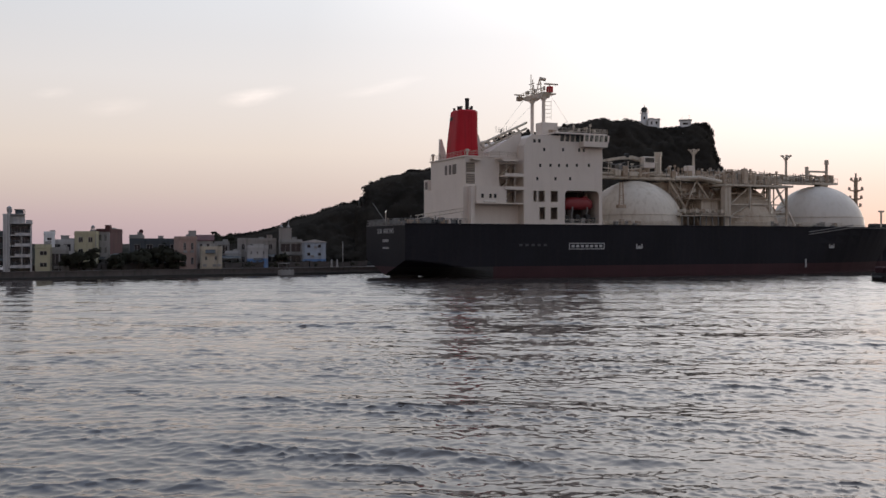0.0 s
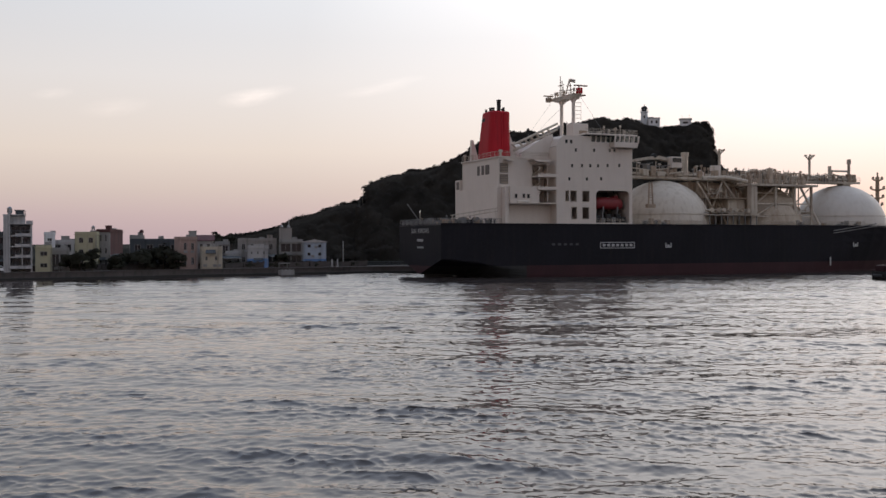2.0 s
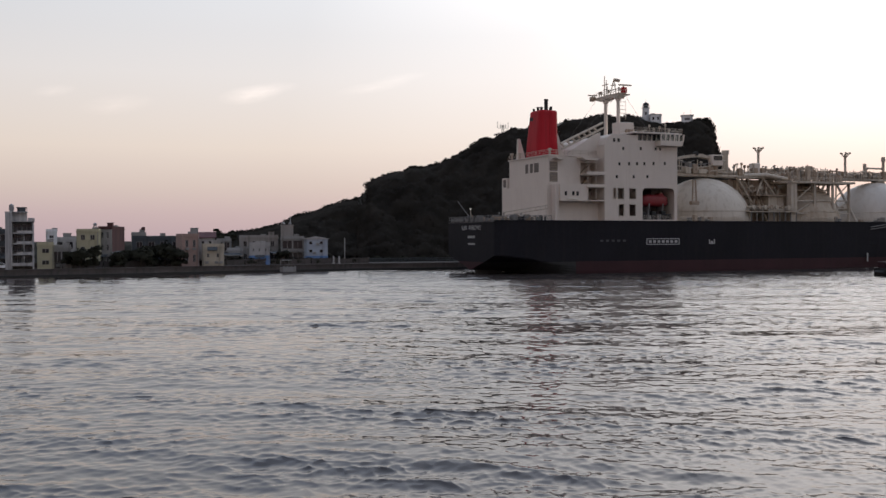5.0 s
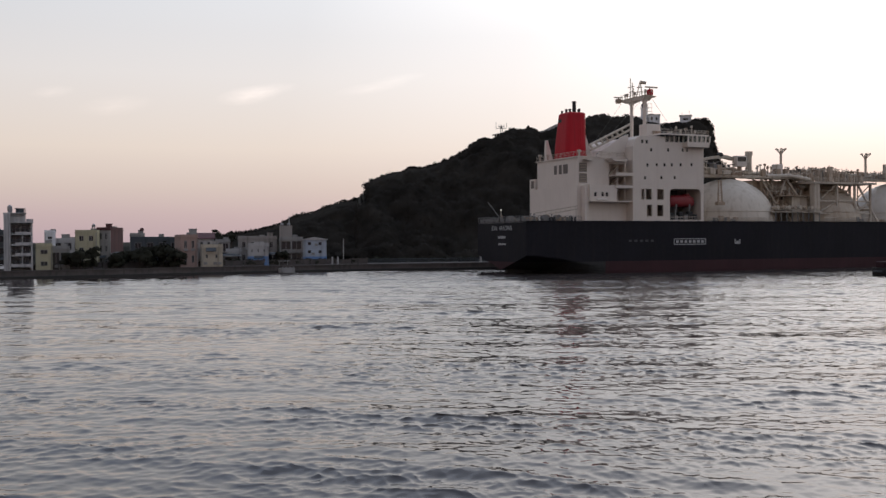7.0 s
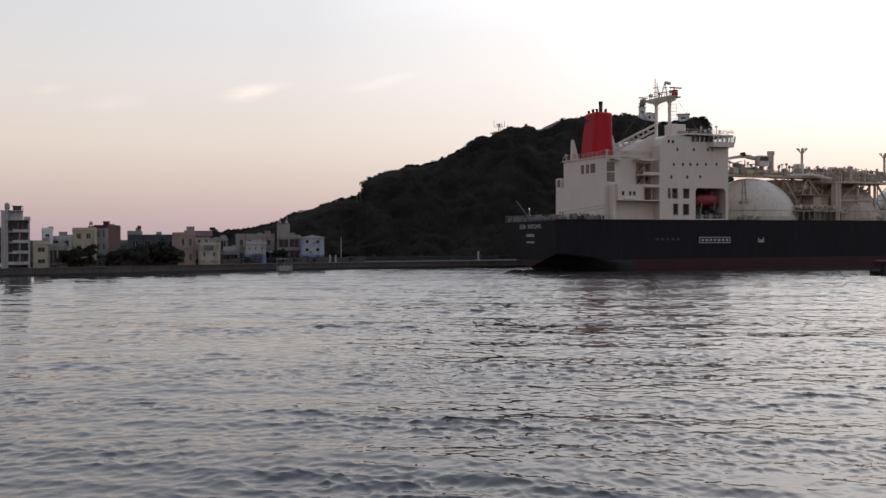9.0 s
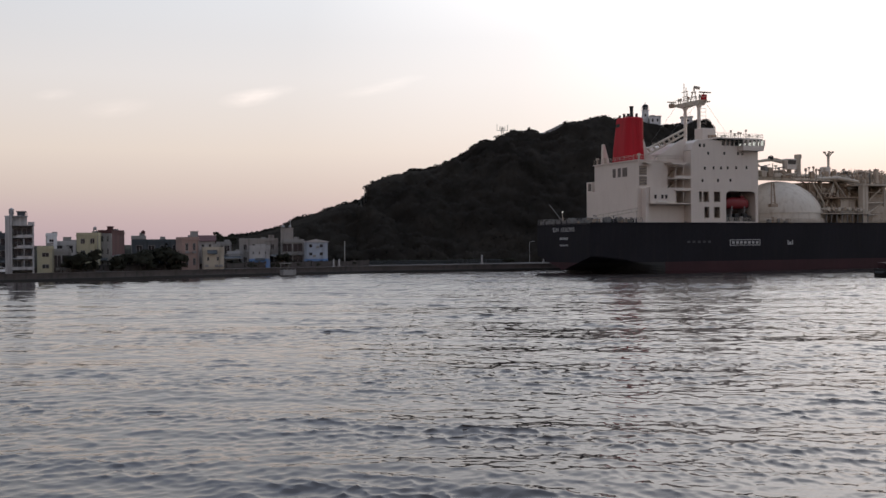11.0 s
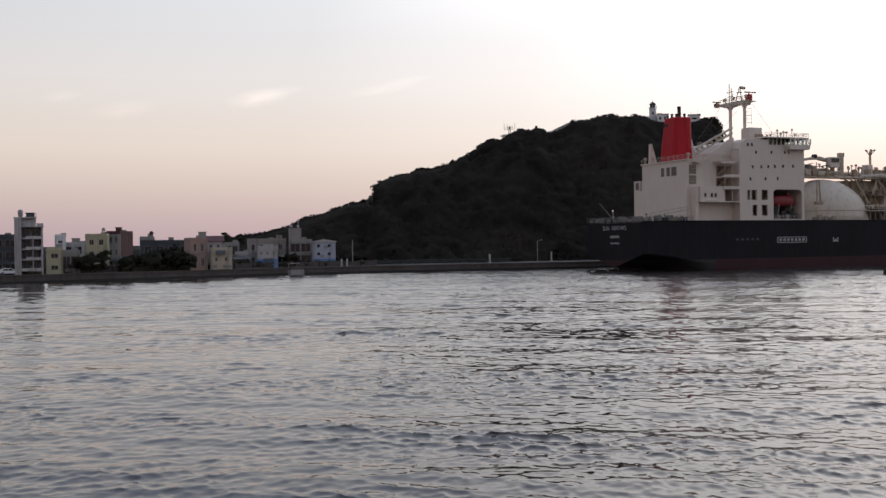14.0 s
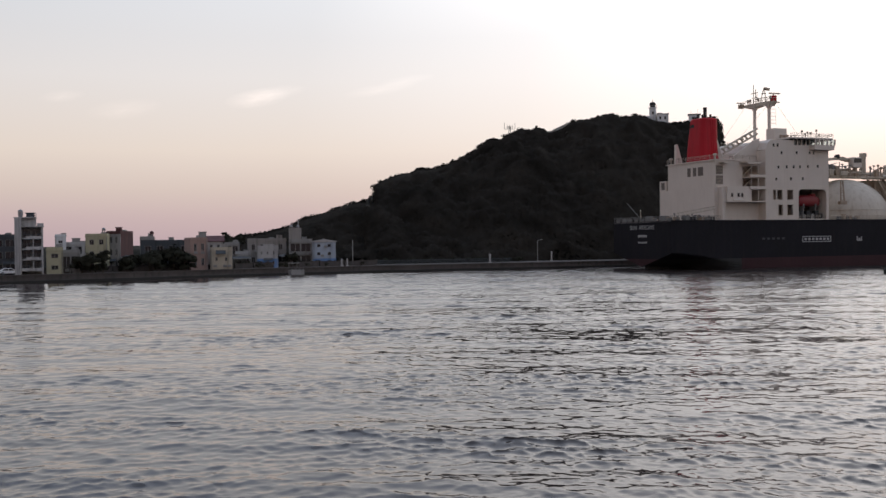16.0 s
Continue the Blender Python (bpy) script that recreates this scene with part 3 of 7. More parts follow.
def build_wood():
    rng = random.Random(11)
    cs, rs = [], []
    az = -13.0
    while az < 15.2:                           # crest: tree tops along the outline
        far = ridge_far(az) + rng.uniform(-5, 4)
        r = rng.choice((0.7, 0.9, 1.1, 1.4, 1.8, 2.3)) * (0.75 if az < -5 else 1.0)
        if not (5.55 < az < 6.8 or 11.2 < az < 12.45 or 13.4 < az < 14.15):
            cs.append(polar(az, far, ridge_z(az) - 0.62 * r + rng.uniform(-0.5, 0.35)))
            rs.append(r)
        az += 0.045 + 0.03 * rng.random()
    for k in range(260):                       # cliff edge
        az = rng.uniform(14.4, 17.0)
        d = ridge_far(15) - rng.uniform(0, 45)
        r = rng.uniform(0.8, 1.9)
        cs.append(polar(az, d, hill_z(az, d) + r * 0.2))
        rs.append(r)
    # scrub on the two bluffs where bare twigs stand above the crowns
    for a0, a1, n in ((-2.1, -1.2, 26), (1.9, 2.5, 14), (9.0, 9.4, 10)):
        for k in range(n):
            az = rng.uniform(a0, a1)
            r = rng.uniform(0.3, 0.55)
            cs.append(polar(az, ridge_far(az), ridge_z(az) + rng.uniform(-0.2, 0.5)))
            rs.append(r)
    ob = new("hill_wood", leaf_mesh("hill_wood", cs, rs, -34, 0.34, 3, squash=0.75))
    tagged(ob, "tree tops standing along the crest of the hill", "wood", kind="stuff")


def build_canopy():
    """The closed canopy on the slope: leaf clumps scattered over its billowing upper surface."""
    rng = np.random.default_rng(23)
    azs = np.arange(-13.6, 17.2, 0.1)
    us = np.linspace(0, 1, 80)
    P = np.zeros((len(azs), len(us), 3))
    for i, az in enumerate(azs):
        near = quay_at(az) + 15.6
        far = ridge_far(az) + 6
        for j, u in enumerate(us):
            d = near + (far - near) * u
            x, y = d * math.sin(radians(az)), d * math.cos(radians(az))
            tall = 2.6 + 3.0 * noise.noise(Vector((x * 0.045, y * 0.045, 2.0))) + 3.2 * noise.noise(Vector((x * 0.15, y * 0.15, 4.0))) + 1.5 * noise.noise(Vector((x * 0.45, y * 0.45, 7.0)))
            tall = max(0.5, tall) * min(1.0, (d - near) / 2.5)
            z = min(hill_z(az, d) + tall, ridge_z(az) - 0.9 + (d - ridge_far(az)) * 0.1)
            if 10.9 < az < 12.7 and d > far - 22:
                z = min(z, ridge_z(az) - 1.8)
            P[i, j] = x, y, z
    e1, e2 = np.gradient(P, axis=0), np.gradient(P, axis=1)
    N = np.cross(e1, e2)
    N /= np.linalg.norm(N, axis=2)[:, :, None]
    N *= np.sign(N[:, :, 2:3])
    k = 330000
    fi, fj = rng.random(k) * (len(azs) - 1.001), (rng.random(k) ** 0.85) * (len(us) - 1.001)
    i, j = fi.astype(int), fj.astype(int)
    wi, wj = (fi - i)[:, None], (fj - j)[:, None]

    def mix(G):
        return (G[i, j] * (1 - wi) + G[i + 1, j] * wi) * (1 - wj) + (G[i, j + 1] * (1 - wi) + G[i + 1, j + 1] * wi) * wj

    p, n = mix(P), mix(N)
    keep = (p[:, 2] > 3.4) | (azs[i] > -5.0)
    p, n = p[keep], n[keep]
    p = p + n * rng.normal(0, 0.32, len(p))[:, None]
    out = -p * np.array([1, 1, 0]) / np.linalg.norm(p[:, :2], axis=1)[:, None]     # away from the slope, over the water
    facing = n + 0.5 * out + 0.40 * rng.normal(size=p.shape)
    turn = (facing * out).sum(1)
    facing += out * np.where(turn < 0.35, 0.35 - turn, 0)[:, None]
    facing /= np.linalg.norm(facing, axis=1)[:, None]
    ob = new("hill_canopy", leaves("hill_canopy", p, facing, 0.75 * n + 0.3 * facing, 0.42 * (0.6 + 0.8 * rng.random(len(p))), rng, M_LEAF))
    tagged(ob, "dense dark green wood covering the hillside", "wood", kind="stuff")


build_wood()
build_canopy()


def rock_face():
    """Bare steep rock where the wooded spur meets the higher hill."""
    bm = bmesh.new()
    grid = []
    for i in range(9):
        az = -4.95 + 0.06 * i
        d = ridge_far(az) - 36 + 1.2 * math.sin(i * 1.9)
        line = []
        for k in range(12):
            e = 0.95 + (2.35 + 0.05 * i - 0.95) * k / 11
            dd = d + 1.4 * noise.noise(Vector((i * 0.8, k * 0.45, 3.0))) + 0.5 * k
            line.append(bm.verts.new(polar(az + 0.05 * noise.noise(Vector((i, k * 0.6, 8.0))) - 0.016 * k + 0.12, dd, EYE.z + dd * math.tan(radians(e)))))
        grid.append(line)
    for a, b in zip(grid, grid[1:]):
        for k in range(11):
            bm.faces.new((a[k], b[k], b[k + 1], a[k + 1]))
    bmesh.ops.solidify(bm, geom=bm.faces[:], thickness=1.5)
    bmesh.ops.recalc_face_normals(bm, faces=bm.faces[:])
    ob = part("rock_face", bm, M_ROCK)
    tagged(ob, "steep bare grey rock between the trees", "rock", kind="structure")


rock_face()


def tree(x, y, z, height, spread, seed, label="dark broad-crowned tree behind the quay"):
    rng = random.Random(seed)
    top = new("tree")
    top.location = (x, y, z)
    tagged(top, label, "tree", group="trees behind the quay")
    bm = bmesh.new()
    h1 = height * 0.45
    rod(bm, (0, 0, -0.3), (0, 0, h1), 0.05 * height * 0.5, 0.03 * height * 0.5, 8)
    cs, rs = [], []
    for k in range(6):
        a = k * 1.05 + rng.random()
        e = Vector((math.cos(a) * spread * rng.uniform(0.3, 0.75), math.sin(a) * spread * rng.uniform(0.3, 0.75), height * rng.uniform(0.55, 0.85)))
        rod(bm, (0, 0, h1 * rng.uniform(0.7, 1)), e, 0.09, 0.03, 5)
        cs.append(e)
        rs.append(spread * rng.uniform(0.32, 0.55))
    cs.append(Vector((0, 0, height * 0.72)))
    rs.append(spread * 0.6)
    for k in range(7):
        cs.append(Vector((rng.uniform(-1, 1) * spread * 0.8, rng.uniform(-1, 1) * spread * 0.8, height * rng.uniform(0.15, 0.7))))
        rs.append(spread * 0.38)
    part("trunk", bm, M_BARK, top)
    crown = new("crown", leaf_mesh("crown", cs, rs, 170, 0.24, seed, green=True))
    crown.parent = top
    return top


# ---- the town ----
def house(az, dist, width, height, depth, storeys, bays, wallm, label, turn=0.0, base=QTOP - 0.05, win=(0.55, 0.5), roof="parapet", sidem=None, extras=(), band=False, glass=None, blank=(), framed=True, lower=None):
    """A flat-roofed town house. Its front looks towards the water."""
    top = new("house")
    p = polar(az, dist, base)
    top.matrix_world = Matrix.Translation(p) @ pose(0, 0, 0, 0, 0, -az + turn)
    tagged(top, label, "house", group="houses on the far shore")
    w = width / 2
    sh = height / storeys
    holes = []
    bw = (width - 0.6) / max(bays, 1)
    for s in range(storeys):
        for b in range(bays):
            if (s, b) in blank:
                continue
            cx = -w + 0.3 + bw * (b + 0.5)
            cz = sh * (s + 0.55)
            hw, hh = bw * min(0.92, win[0] * 1.3) / 2, sh * min(0.75, win[1] * 1.2) / 2
            holes.append((cx - hw, cx + hw, cz - hh, cz + hh))
    wall = part("wall", pierced(bmesh.new(), -w, w, 0, height, holes, 0.0, 0.3), wallm, top)
    part("wall", boxes((-w, w, 0.3, depth, 0, height)), sidem or wallm, top)
    for (a, b, c, d) in holes:
        wi = part("window", boxes((a, b, 0.2, 0.26, c, d)), glass or M_GLASS, top)
        if framed:
            part("frame", boxes((a, a + 0.08, 0.08, 0.2, c, d), (b - 0.08, b, 0.08, 0.2, c, d), (a, b, 0.10, 0.2, d - 0.08, d), ((a + b) / 2 - 0.04, (a + b) / 2 + 0.04, 0.12, 0.2, c, d)), M_WGREY, wi)
        part("sill", boxes((a - 0.1, b + 0.1, -0.12, 0.02, c - 0.12, c)), wallm, wi)
    if lower:
        low = [h_ for h_ in holes if h_[3] < sh]
        part("lower_wall", pierced(bmesh.new(), -w - 0.02, w + 0.02, 0, sh * 0.95, low, -0.02, 0.0), lower, top)
    # a little of what collects on such houses: coolers, pipes, an awning
    rng = random.Random(int(abs(az) * 100))
    for k in range(2 + storeys):
        cx, cz = rng.uniform(-w + 0.5, w - 0.5), sh * rng.randint(0, storeys - 1) + rng.uniform(0.3, 0.6)
        if not any(h_[0] - 0.5 < cx < h_[1] + 0.5 and h_[2] - 0.6 < cz < h_[3] + 0.1 for h_ in holes):
            part("air_conditioner", boxes((cx - 0.4, cx + 0.4, -0.4, 0.0, cz, cz + 0.55)), M_WGREY, top)
    px_ = rng.choice((-1, 1)) * (w - 0.2)
    part("drain_pipe", rods(0.07, ((px_, -0.08, 0), (px_, -0.08, height)), n=6), M_WGREY, top)
    if rng.random() < 0.5:
        ax = rng.uniform(-w * 0.4, w * 0.4)
        part("awning", prism(bmesh.new(), [(-1.2, sh * 0.80), (0.0, sh * 0.98), (0.0, sh * 1.01), (-1.2, sh * 0.83)], "x", ax - w * 0.45, ax + w * 0.45), M_WDARK, top)
    part("roof_shed", boxes((w * 0.1, w * 0.1 + 1.3, depth * 0.4, depth * 0.4 + 1.5, height, height + rng.uniform(0.9, 1.5))), M_WGREY, top) if roof == "parapet" else None
    if band:
        for s in range(1, storeys):
            part("balcony", boxes((-w, w, -0.9, 0.02, s * sh - 0.12, s * sh), (-w, w, -0.9, -0.8, s * sh, s * sh + 0.35)), wallm, top)
    if roof == "parapet":
        part("roof", boxes((-w - 0.15, w + 0.15, -0.15, depth + 0.15, height, height + 0.15), (-w, w, 0, 0.15, height + 0.15, height + 0.7), (-w, -w + 0.15, 0.15, depth, height + 0.15, height + 0.7), (w - 0.15, w, 0.15, depth, height + 0.15, height + 0.7), (-w, w, depth - 0.15, depth, height + 0.15, height + 0.7)), sidem or wallm, top)
    elif roof == "gable":
        part("roof", prism(bmesh.new(), [(-w - 0.3, height), (w + 0.3, height), (w + 0.3, height + 0.15), (0.0, height + 0.13 * width), (-w - 0.3, height + 0.15)], "y", -0.3, depth + 0.3), M_WPALE, top)
    elif roof == "tin":
        part("roof", prism(bmesh.new(), [(-0.4, height + 0.0), (depth + 0.4, height + 0.0), (depth + 0.4, height + 0.15), (depth * 0.5, height + 1.45), (-0.4, height + 0.15)], "x", -w - 0.3, w + 0.3), M_ROOFT, top)
    for kind, x0, x1, z0, z1, mm in extras:
        if kind == "block":
            part("stair_tower", boxes((x0, x1, 0.5, min(depth, 0.5 + abs(x1 - x0)), height + z0, height + z1), (x0 - 0.1, x1 + 0.1, 0.4, min(depth, 0.6 + abs(x1 - x0)), height + z1, height + z1 + 0.12)), mm, top)
        elif kind == "tank":
            bm = bmesh.new()
            xc, r = (x0 + x1) / 2, (x1 - x0) / 2
            rod(bm, (xc, 1.5, height + z0 + 0.4), (xc, 1.5, height + z1), r, r, 12)
            rod(bm, (xc, 1.5, height + z1), (xc, 1.5, height + z1 + 0.25), r, r * 0.3, 12)
            for sx in (-1, 1):
                for sy in (-1, 1):
                    rod(bm, (xc + sx * r * 0.6, 1.5 + sy * r * 0.6, height + 0.1), (xc + sx * r * 0.6, 1.5 + sy * r * 0.6, height + z0 + 0.4), 0.06, n=5)
            part("water_tank", bm, mm, top)
        elif kind == "rail":
            bm = bmesh.new()
            rod(bm, (x0, 0.05, height + z1), (x1, 0.05, height + z1), 0.05, n=5)
            for i in range(6):
                xx = x0 + (x1 - x0) * i / 5
                rod(bm, (xx, 0.05, height + 0.1), (xx, 0.05, height + z1), 0.04, n=5)
            part("roof_railing", bm, mm, top)
    return top


def balcony_house(az, dist):
    """A tall narrow house: a blind stair wall, then deep open balconies one above another."""
    top = new("house")
    top.matrix_world = Matrix.Translation(polar(az, dist, QTOP - 0.05)) @ pose(0, 0, 0, 0, 0, -az)
    tagged(top, "tall narrow white house with four deep dark balconies", "house", group="houses on the far shore")
    x0, x1, h = -2.75, 2.75, 9.9
    part("stair_wall", boxes((x0, x0 + 1.3, 0.0, 8.0, 0, 11.8)), M_WPALE, top, "blind pale wall of the stair")
    part("stair_roof", boxes((x0 - 0.1, x0 + 4.3, 0.2, 6.0, 11.8, 11.95), (x0 + 1.3, x0 + 4.2, 1.2, 5.5, h + 0.12, 11.8)), M_WPALE, top)
    part("side_wall", boxes((x1 - 0.35, x1, 0.0, 8.0, 0, h)), M_WPALE, top)
    part("back_wall", boxes((x0 + 1.3, x1 - 0.35, 2.4, 8.0, 0, h)), M_WGREY, top)
    part("roof", boxes((x0 + 1.3, x1 + 0.15, -0.3, 8.1, h - 0.02, h + 0.12)), M_WPALE, top)
    part("parapet", boxes((x0 + 4.3, x1 + 0.1, -0.3, -0.15, h + 0.12, h + 0.75), (x1 - 0.05, x1 + 0.1, -0.15, 8.0, h + 0.12, h + 0.75)), M_WPALE, top)
    for k, z in enumerate((0.95, 3.2, 5.4, 7.6)):
        part("balcony", boxes((x0 + 1.3, x1 - 0.35, -0.35, 2.4, z - 0.22, z), (x0 + 1.3 + (0.9 if k else 0.0), x1 - 0.35, -0.35, -0.23, z, z + 0.42)), M_WPALE, top)
        part("balcony_rail", rods(0.035, ((x0 + 1.3, -0.3, z + 1.0), (x1 - 0.4, -0.3, z + 1.0)), ((x0 + 1.3, -0.3, z + 0.7), (x1 - 0.4, -0.3, z + 0.7)), n=4), M_WDARK, top)
        for a, b in ((x0 + 1.6, x0 + 3.0), (x0 + 3.4, x1 - 0.7)):
            w = part("window", boxes((a, b, 2.3, 2.42, z + 0.3, z + 1.7)), M_GLASS, top)
            part("frame", boxes((a - 0.06, a, 2.25, 2.4, z + 0.3, z + 1.7), (b, b + 0.06, 2.25, 2.4, z + 0.3, z + 1.7), ((a + b) / 2 - 0.03, (a + b) / 2 + 0.03, 2.25, 2.3, z + 0.3, z + 1.7)), M_WGREY, w)
        if k:
            part("pillar", boxes((x0 + 3.45, x0 + 3.65, -0.3, -0.1, z - 2.3, z - 0.22)), M_WPALE, top)
    bm = rods(0.5, ((x0 + 1.2, 2.5, 12.3), (x0 + 1.2, 2.5, 13.3)), n=12)
    rod(bm, (x0 + 1.2, 2.5, 13.3), (x0 + 1.2, 2.5, 13.6), 0.5, 0.15, 12)
    box(bm, x0 + 0.8, x0 + 1.6, 2.1, 2.9, 11.95, 12.3)
    part("water_tank", bm, M_TANK, top)
    part("roof_shed", boxes((x0 + 2.3, x0 + 3.9, 1.6, 4.0, 11.95, 12.8), (x0 + 2.1, x0 + 4.1, 1.4, 4.2, 12.8, 12.92)), M_WDARK, top)
    part("roof_rail", rods(0.04, ((x0 + 3.0, 0.3, 12.7), (x0 + 4.2, 0.3, 12.7)), ((x0 + 3.0, 0.3, 11.9), (x0 + 3.0, 0.3, 12.7)), ((x0 + 4.0, 0.3, 11.9), (x0 + 4.0, 0.3, 12.7)), ((x0 + 4.2, 0.3, 11.8), (x0 + 4.2, 0.3, 12.7)), n=4), M_WDARK, top)
    part("drain_pipe", rods(0.06, ((x0 + 0.9, -0.07, 0), (x0 + 0.9, -0.07, 11.7)), n=6), M_WGREY, top)


B, TK = "block", "tank"
house(-24.5, 233, 5.5, 7.8, 8, 3, 2, M_WDARK, "dark slate-grey town house beside the tall white one", win=(0.6, 0.45))
balcony_house(-23.27, 222)
house(-22.0, 224, 3.3, 4.9, 7, 2, 1, M_WYELL, "small faded yellow two-storey house", win=(0.4, 0.3))
house(-21.2, 226, 3.9, 4.3, 8, 1, 2, M_WGREY, "low grey workshop with wide dark openings", win=(0.75, 0.5))
house(-21.7, 268, 2.6, 8.1, 3, 3, 1, M_WWHITE, "slim white stair tower standing behind low roofs", win=(0.4, 0.2))
house(-20.8, 270, 8.0, 6.1, 8, 2, 3, M_WPALE, "pale flat-roofed house set back from the quay", extras=((B, -1.5, 0.5, 0.1, 1.6, M_WGREY),))
house(-19.87, 232, 4.7, 7.8, 9, 3, 2, M_WYELL, "three-storey yellow house with small square windows", turn=-12, win=(0.36, 0.36), extras=((TK, 0.9, 1.7, 0.9, 1.8, M_TANK),))
house(-18.98, 234, 3.0, 8.4, 10, 3, 2, M_WGREY, "three-storey house with brown-red tiled side wall", turn=-17, win=(0.36, 0.40), sidem=M_WBRICK, extras=((B, 0.4, 1.5, 0.1, 1.4, M_WBRICK),))
house(-17.2, 262, 3.6, 7.3, 7, 3, 1, M_WGREY, "dark grey house with a flat overhanging roof", extras=((TK, 0.6, 1.6, 0.8, 1.8, M_WBRICK),))
house(-16.2, 252, 12.0, 6.3, 8, 2, 4, M_WDARK, "long low grey house half hidden by trees", win=(0.4, 0.35))
house(-14.42, 232, 3.9, 6.7, 8, 2, 2, M_WPEACH, "peach house with a small grey stair tower", turn=10, win=(0.3, 0.4), extras=((B, 0.3, 1.8, 0.1, 1.9, M_WGREY),))
house(-13.55, 240, 3.9, 6.4, 7, 2, 2, M_WPALE, "white house with a dull red sheet roof", roof="tin", win=(0.3, 0.4))
house(-13.2, 232, 4.9, 4.4, 6, 1, 2, M_WBEIGE, "plain beige house with two small low windows", win=(0.18, 0.16))
house(-12.6, 246, 3.6, 5.6, 6, 2, 2, M_WGREY, "grey concrete house with open bays", win=(0.65, 0.6))
house(-12.0, 244, 3.6, 3.3, 6, 1, 3, M_WPALE, "low pale shed with dark openings", win=(0.6, 0.4))
house(-10.65, 252, 9.6, 6.4, 10, 2, 4, M_WTAUPE, "broad taupe flat-roofed house", win=(0.3, 0.35), extras=((B, 2.4, 3.8, 0.1, 1.4, M_WTAUPE),))
house(-10.62, 240, 4.9, 4.6, 7, 2, 3, M_WPALE, "low house, light blue below and white above", win=(0.2, 0.25), extras=((B, -1.0, 1.4, 0.1, 0.9, M_WPALE),), lower=M_WBLUE)
house(-8.75, 249, 5.8, 6.1, 8, 2, 2, M_WGREY, "grey house with recessed dark balconies", win=(0.8, 0.55), band=True, extras=((B, -2.9, 0.2, 0.1, 3.4, M_WTAUPE), (TK, -2.7, -1.9, 3.3, 4.0, M_TANK), (TK, -1.0, -0.2, 3.3, 4.0, M_TANK)))
house(-7.42, 247, 5.8, 6.0, 9, 3, 2, M_WSKY, "pale blue three-storey house with a low gable roof", roof="gable", win=(0.22, 0.30), sidem=M_WSKY, lower=M_WBLUE, framed=False)
for k, (az, dist, hgt, spr) in enumerate(((-20.2, 223, 4.0, 2.4), (-20.6, 224, 3.5, 2.0), (-19.55, 223, 5.0, 1.6), (-17.1, 228, 4.2, 2.8), (-15.8, 230, 5.6, 3.2), (-16.4, 233, 4.6, 3.0), (-18.0, 230, 3.8, 2.0), (-12.85, 266, 10.2, 1.9), (-12.15, 268, 9.6, 1.7), (-18.3, 226, 3.2, 1.6), (-15.2, 228, 4.2, 2.4), (-9.3, 242, 3.2, 1.6))):
    pt = polar(az, dist, QTOP - 0.1)
    tree(pt.x, pt.y, pt.z, hgt, spr, 40 + k)


# ---- small things along the quay ----
def post(az, dist, height, r, mat_, name, label, arm=0.0):
    top = new(name)
    top.location = polar(az, dist, QTOP - 0.05)
    tagged(top, label, name.replace("_", " "))
    bm = rods(r, ((0, 0, 0), (0, 0, height)), n=8)
    rod(bm, (0, 0, 0), (0, 0, 0.25), r * 1.8, n=8)
    part("pole", bm, mat_, top)
    if arm:
        bm = rods(r * 0.7, ((0, 0, height - 0.1), (arm, 0, height + 0.25)), n=6)
        box(bm, arm - 0.1, arm + 0.6, -0.15, 0.15, height + 0.15, height + 0.32)
        part("lamp_head", bm, mat_, top)
    return top


post(-5.78, 248, 6.3, 0.12, M_WGREY, "utility_pole", "tall grey concrete pole beside the last house")
post(-8.87, 256, 12.0, 0.12, M_WGREY, "utility_pole", "thin dark pole rising above the roofs")
post(-6.42, 242, 1.9, 0.18, M_WPALE, "gate_post", "white painted post on the quay")
post(-6.1, 242, 1.9, 0.18, M_WPALE, "gate_post", "white painted post on the quay")
post(4.9, 272, 5.6, 0.07, M_WGREY, "street_lamp", "slender grey street lamp on the quay road", arm=0.8)
post(2.15, 261, 2.3, 0.25, M_WPALE, "beacon_post", "short pale beacon post on the quay edge")
post(5.7, 273, 2.6, 0.20, M_WPALE, "beacon_post", "short pale beacon post on the quay edge")


def quay_rail():
    top = new("quay_railing")
    tagged(top, "low dark railing along the quay road", "railing")
    for k in range(60):
        az = -5.0 + 0.14 * k
        a, b = polar(az, quay_at(az) + 8, QTOP - 0.05), polar(az + 0.14, quay_at(az + 0.14) + 8, QTOP - 0.05)
        part("rail_post", boxes((a.x - 0.09, a.x + 0.09, a.y - 0.09, a.y + 0.09, a.z, a.z + 1.15)), M_WDARK, top)
        up = Vector((0, 0, 1.05))
        part("rail_bar", rods(0.06, (a + up, b + up), n=4), M_WDARK, top)
        part("rail_bar", rods(0.06, (a + up * 0.55, b + up * 0.55), n=4), M_WDARK, top)


quay_rail()


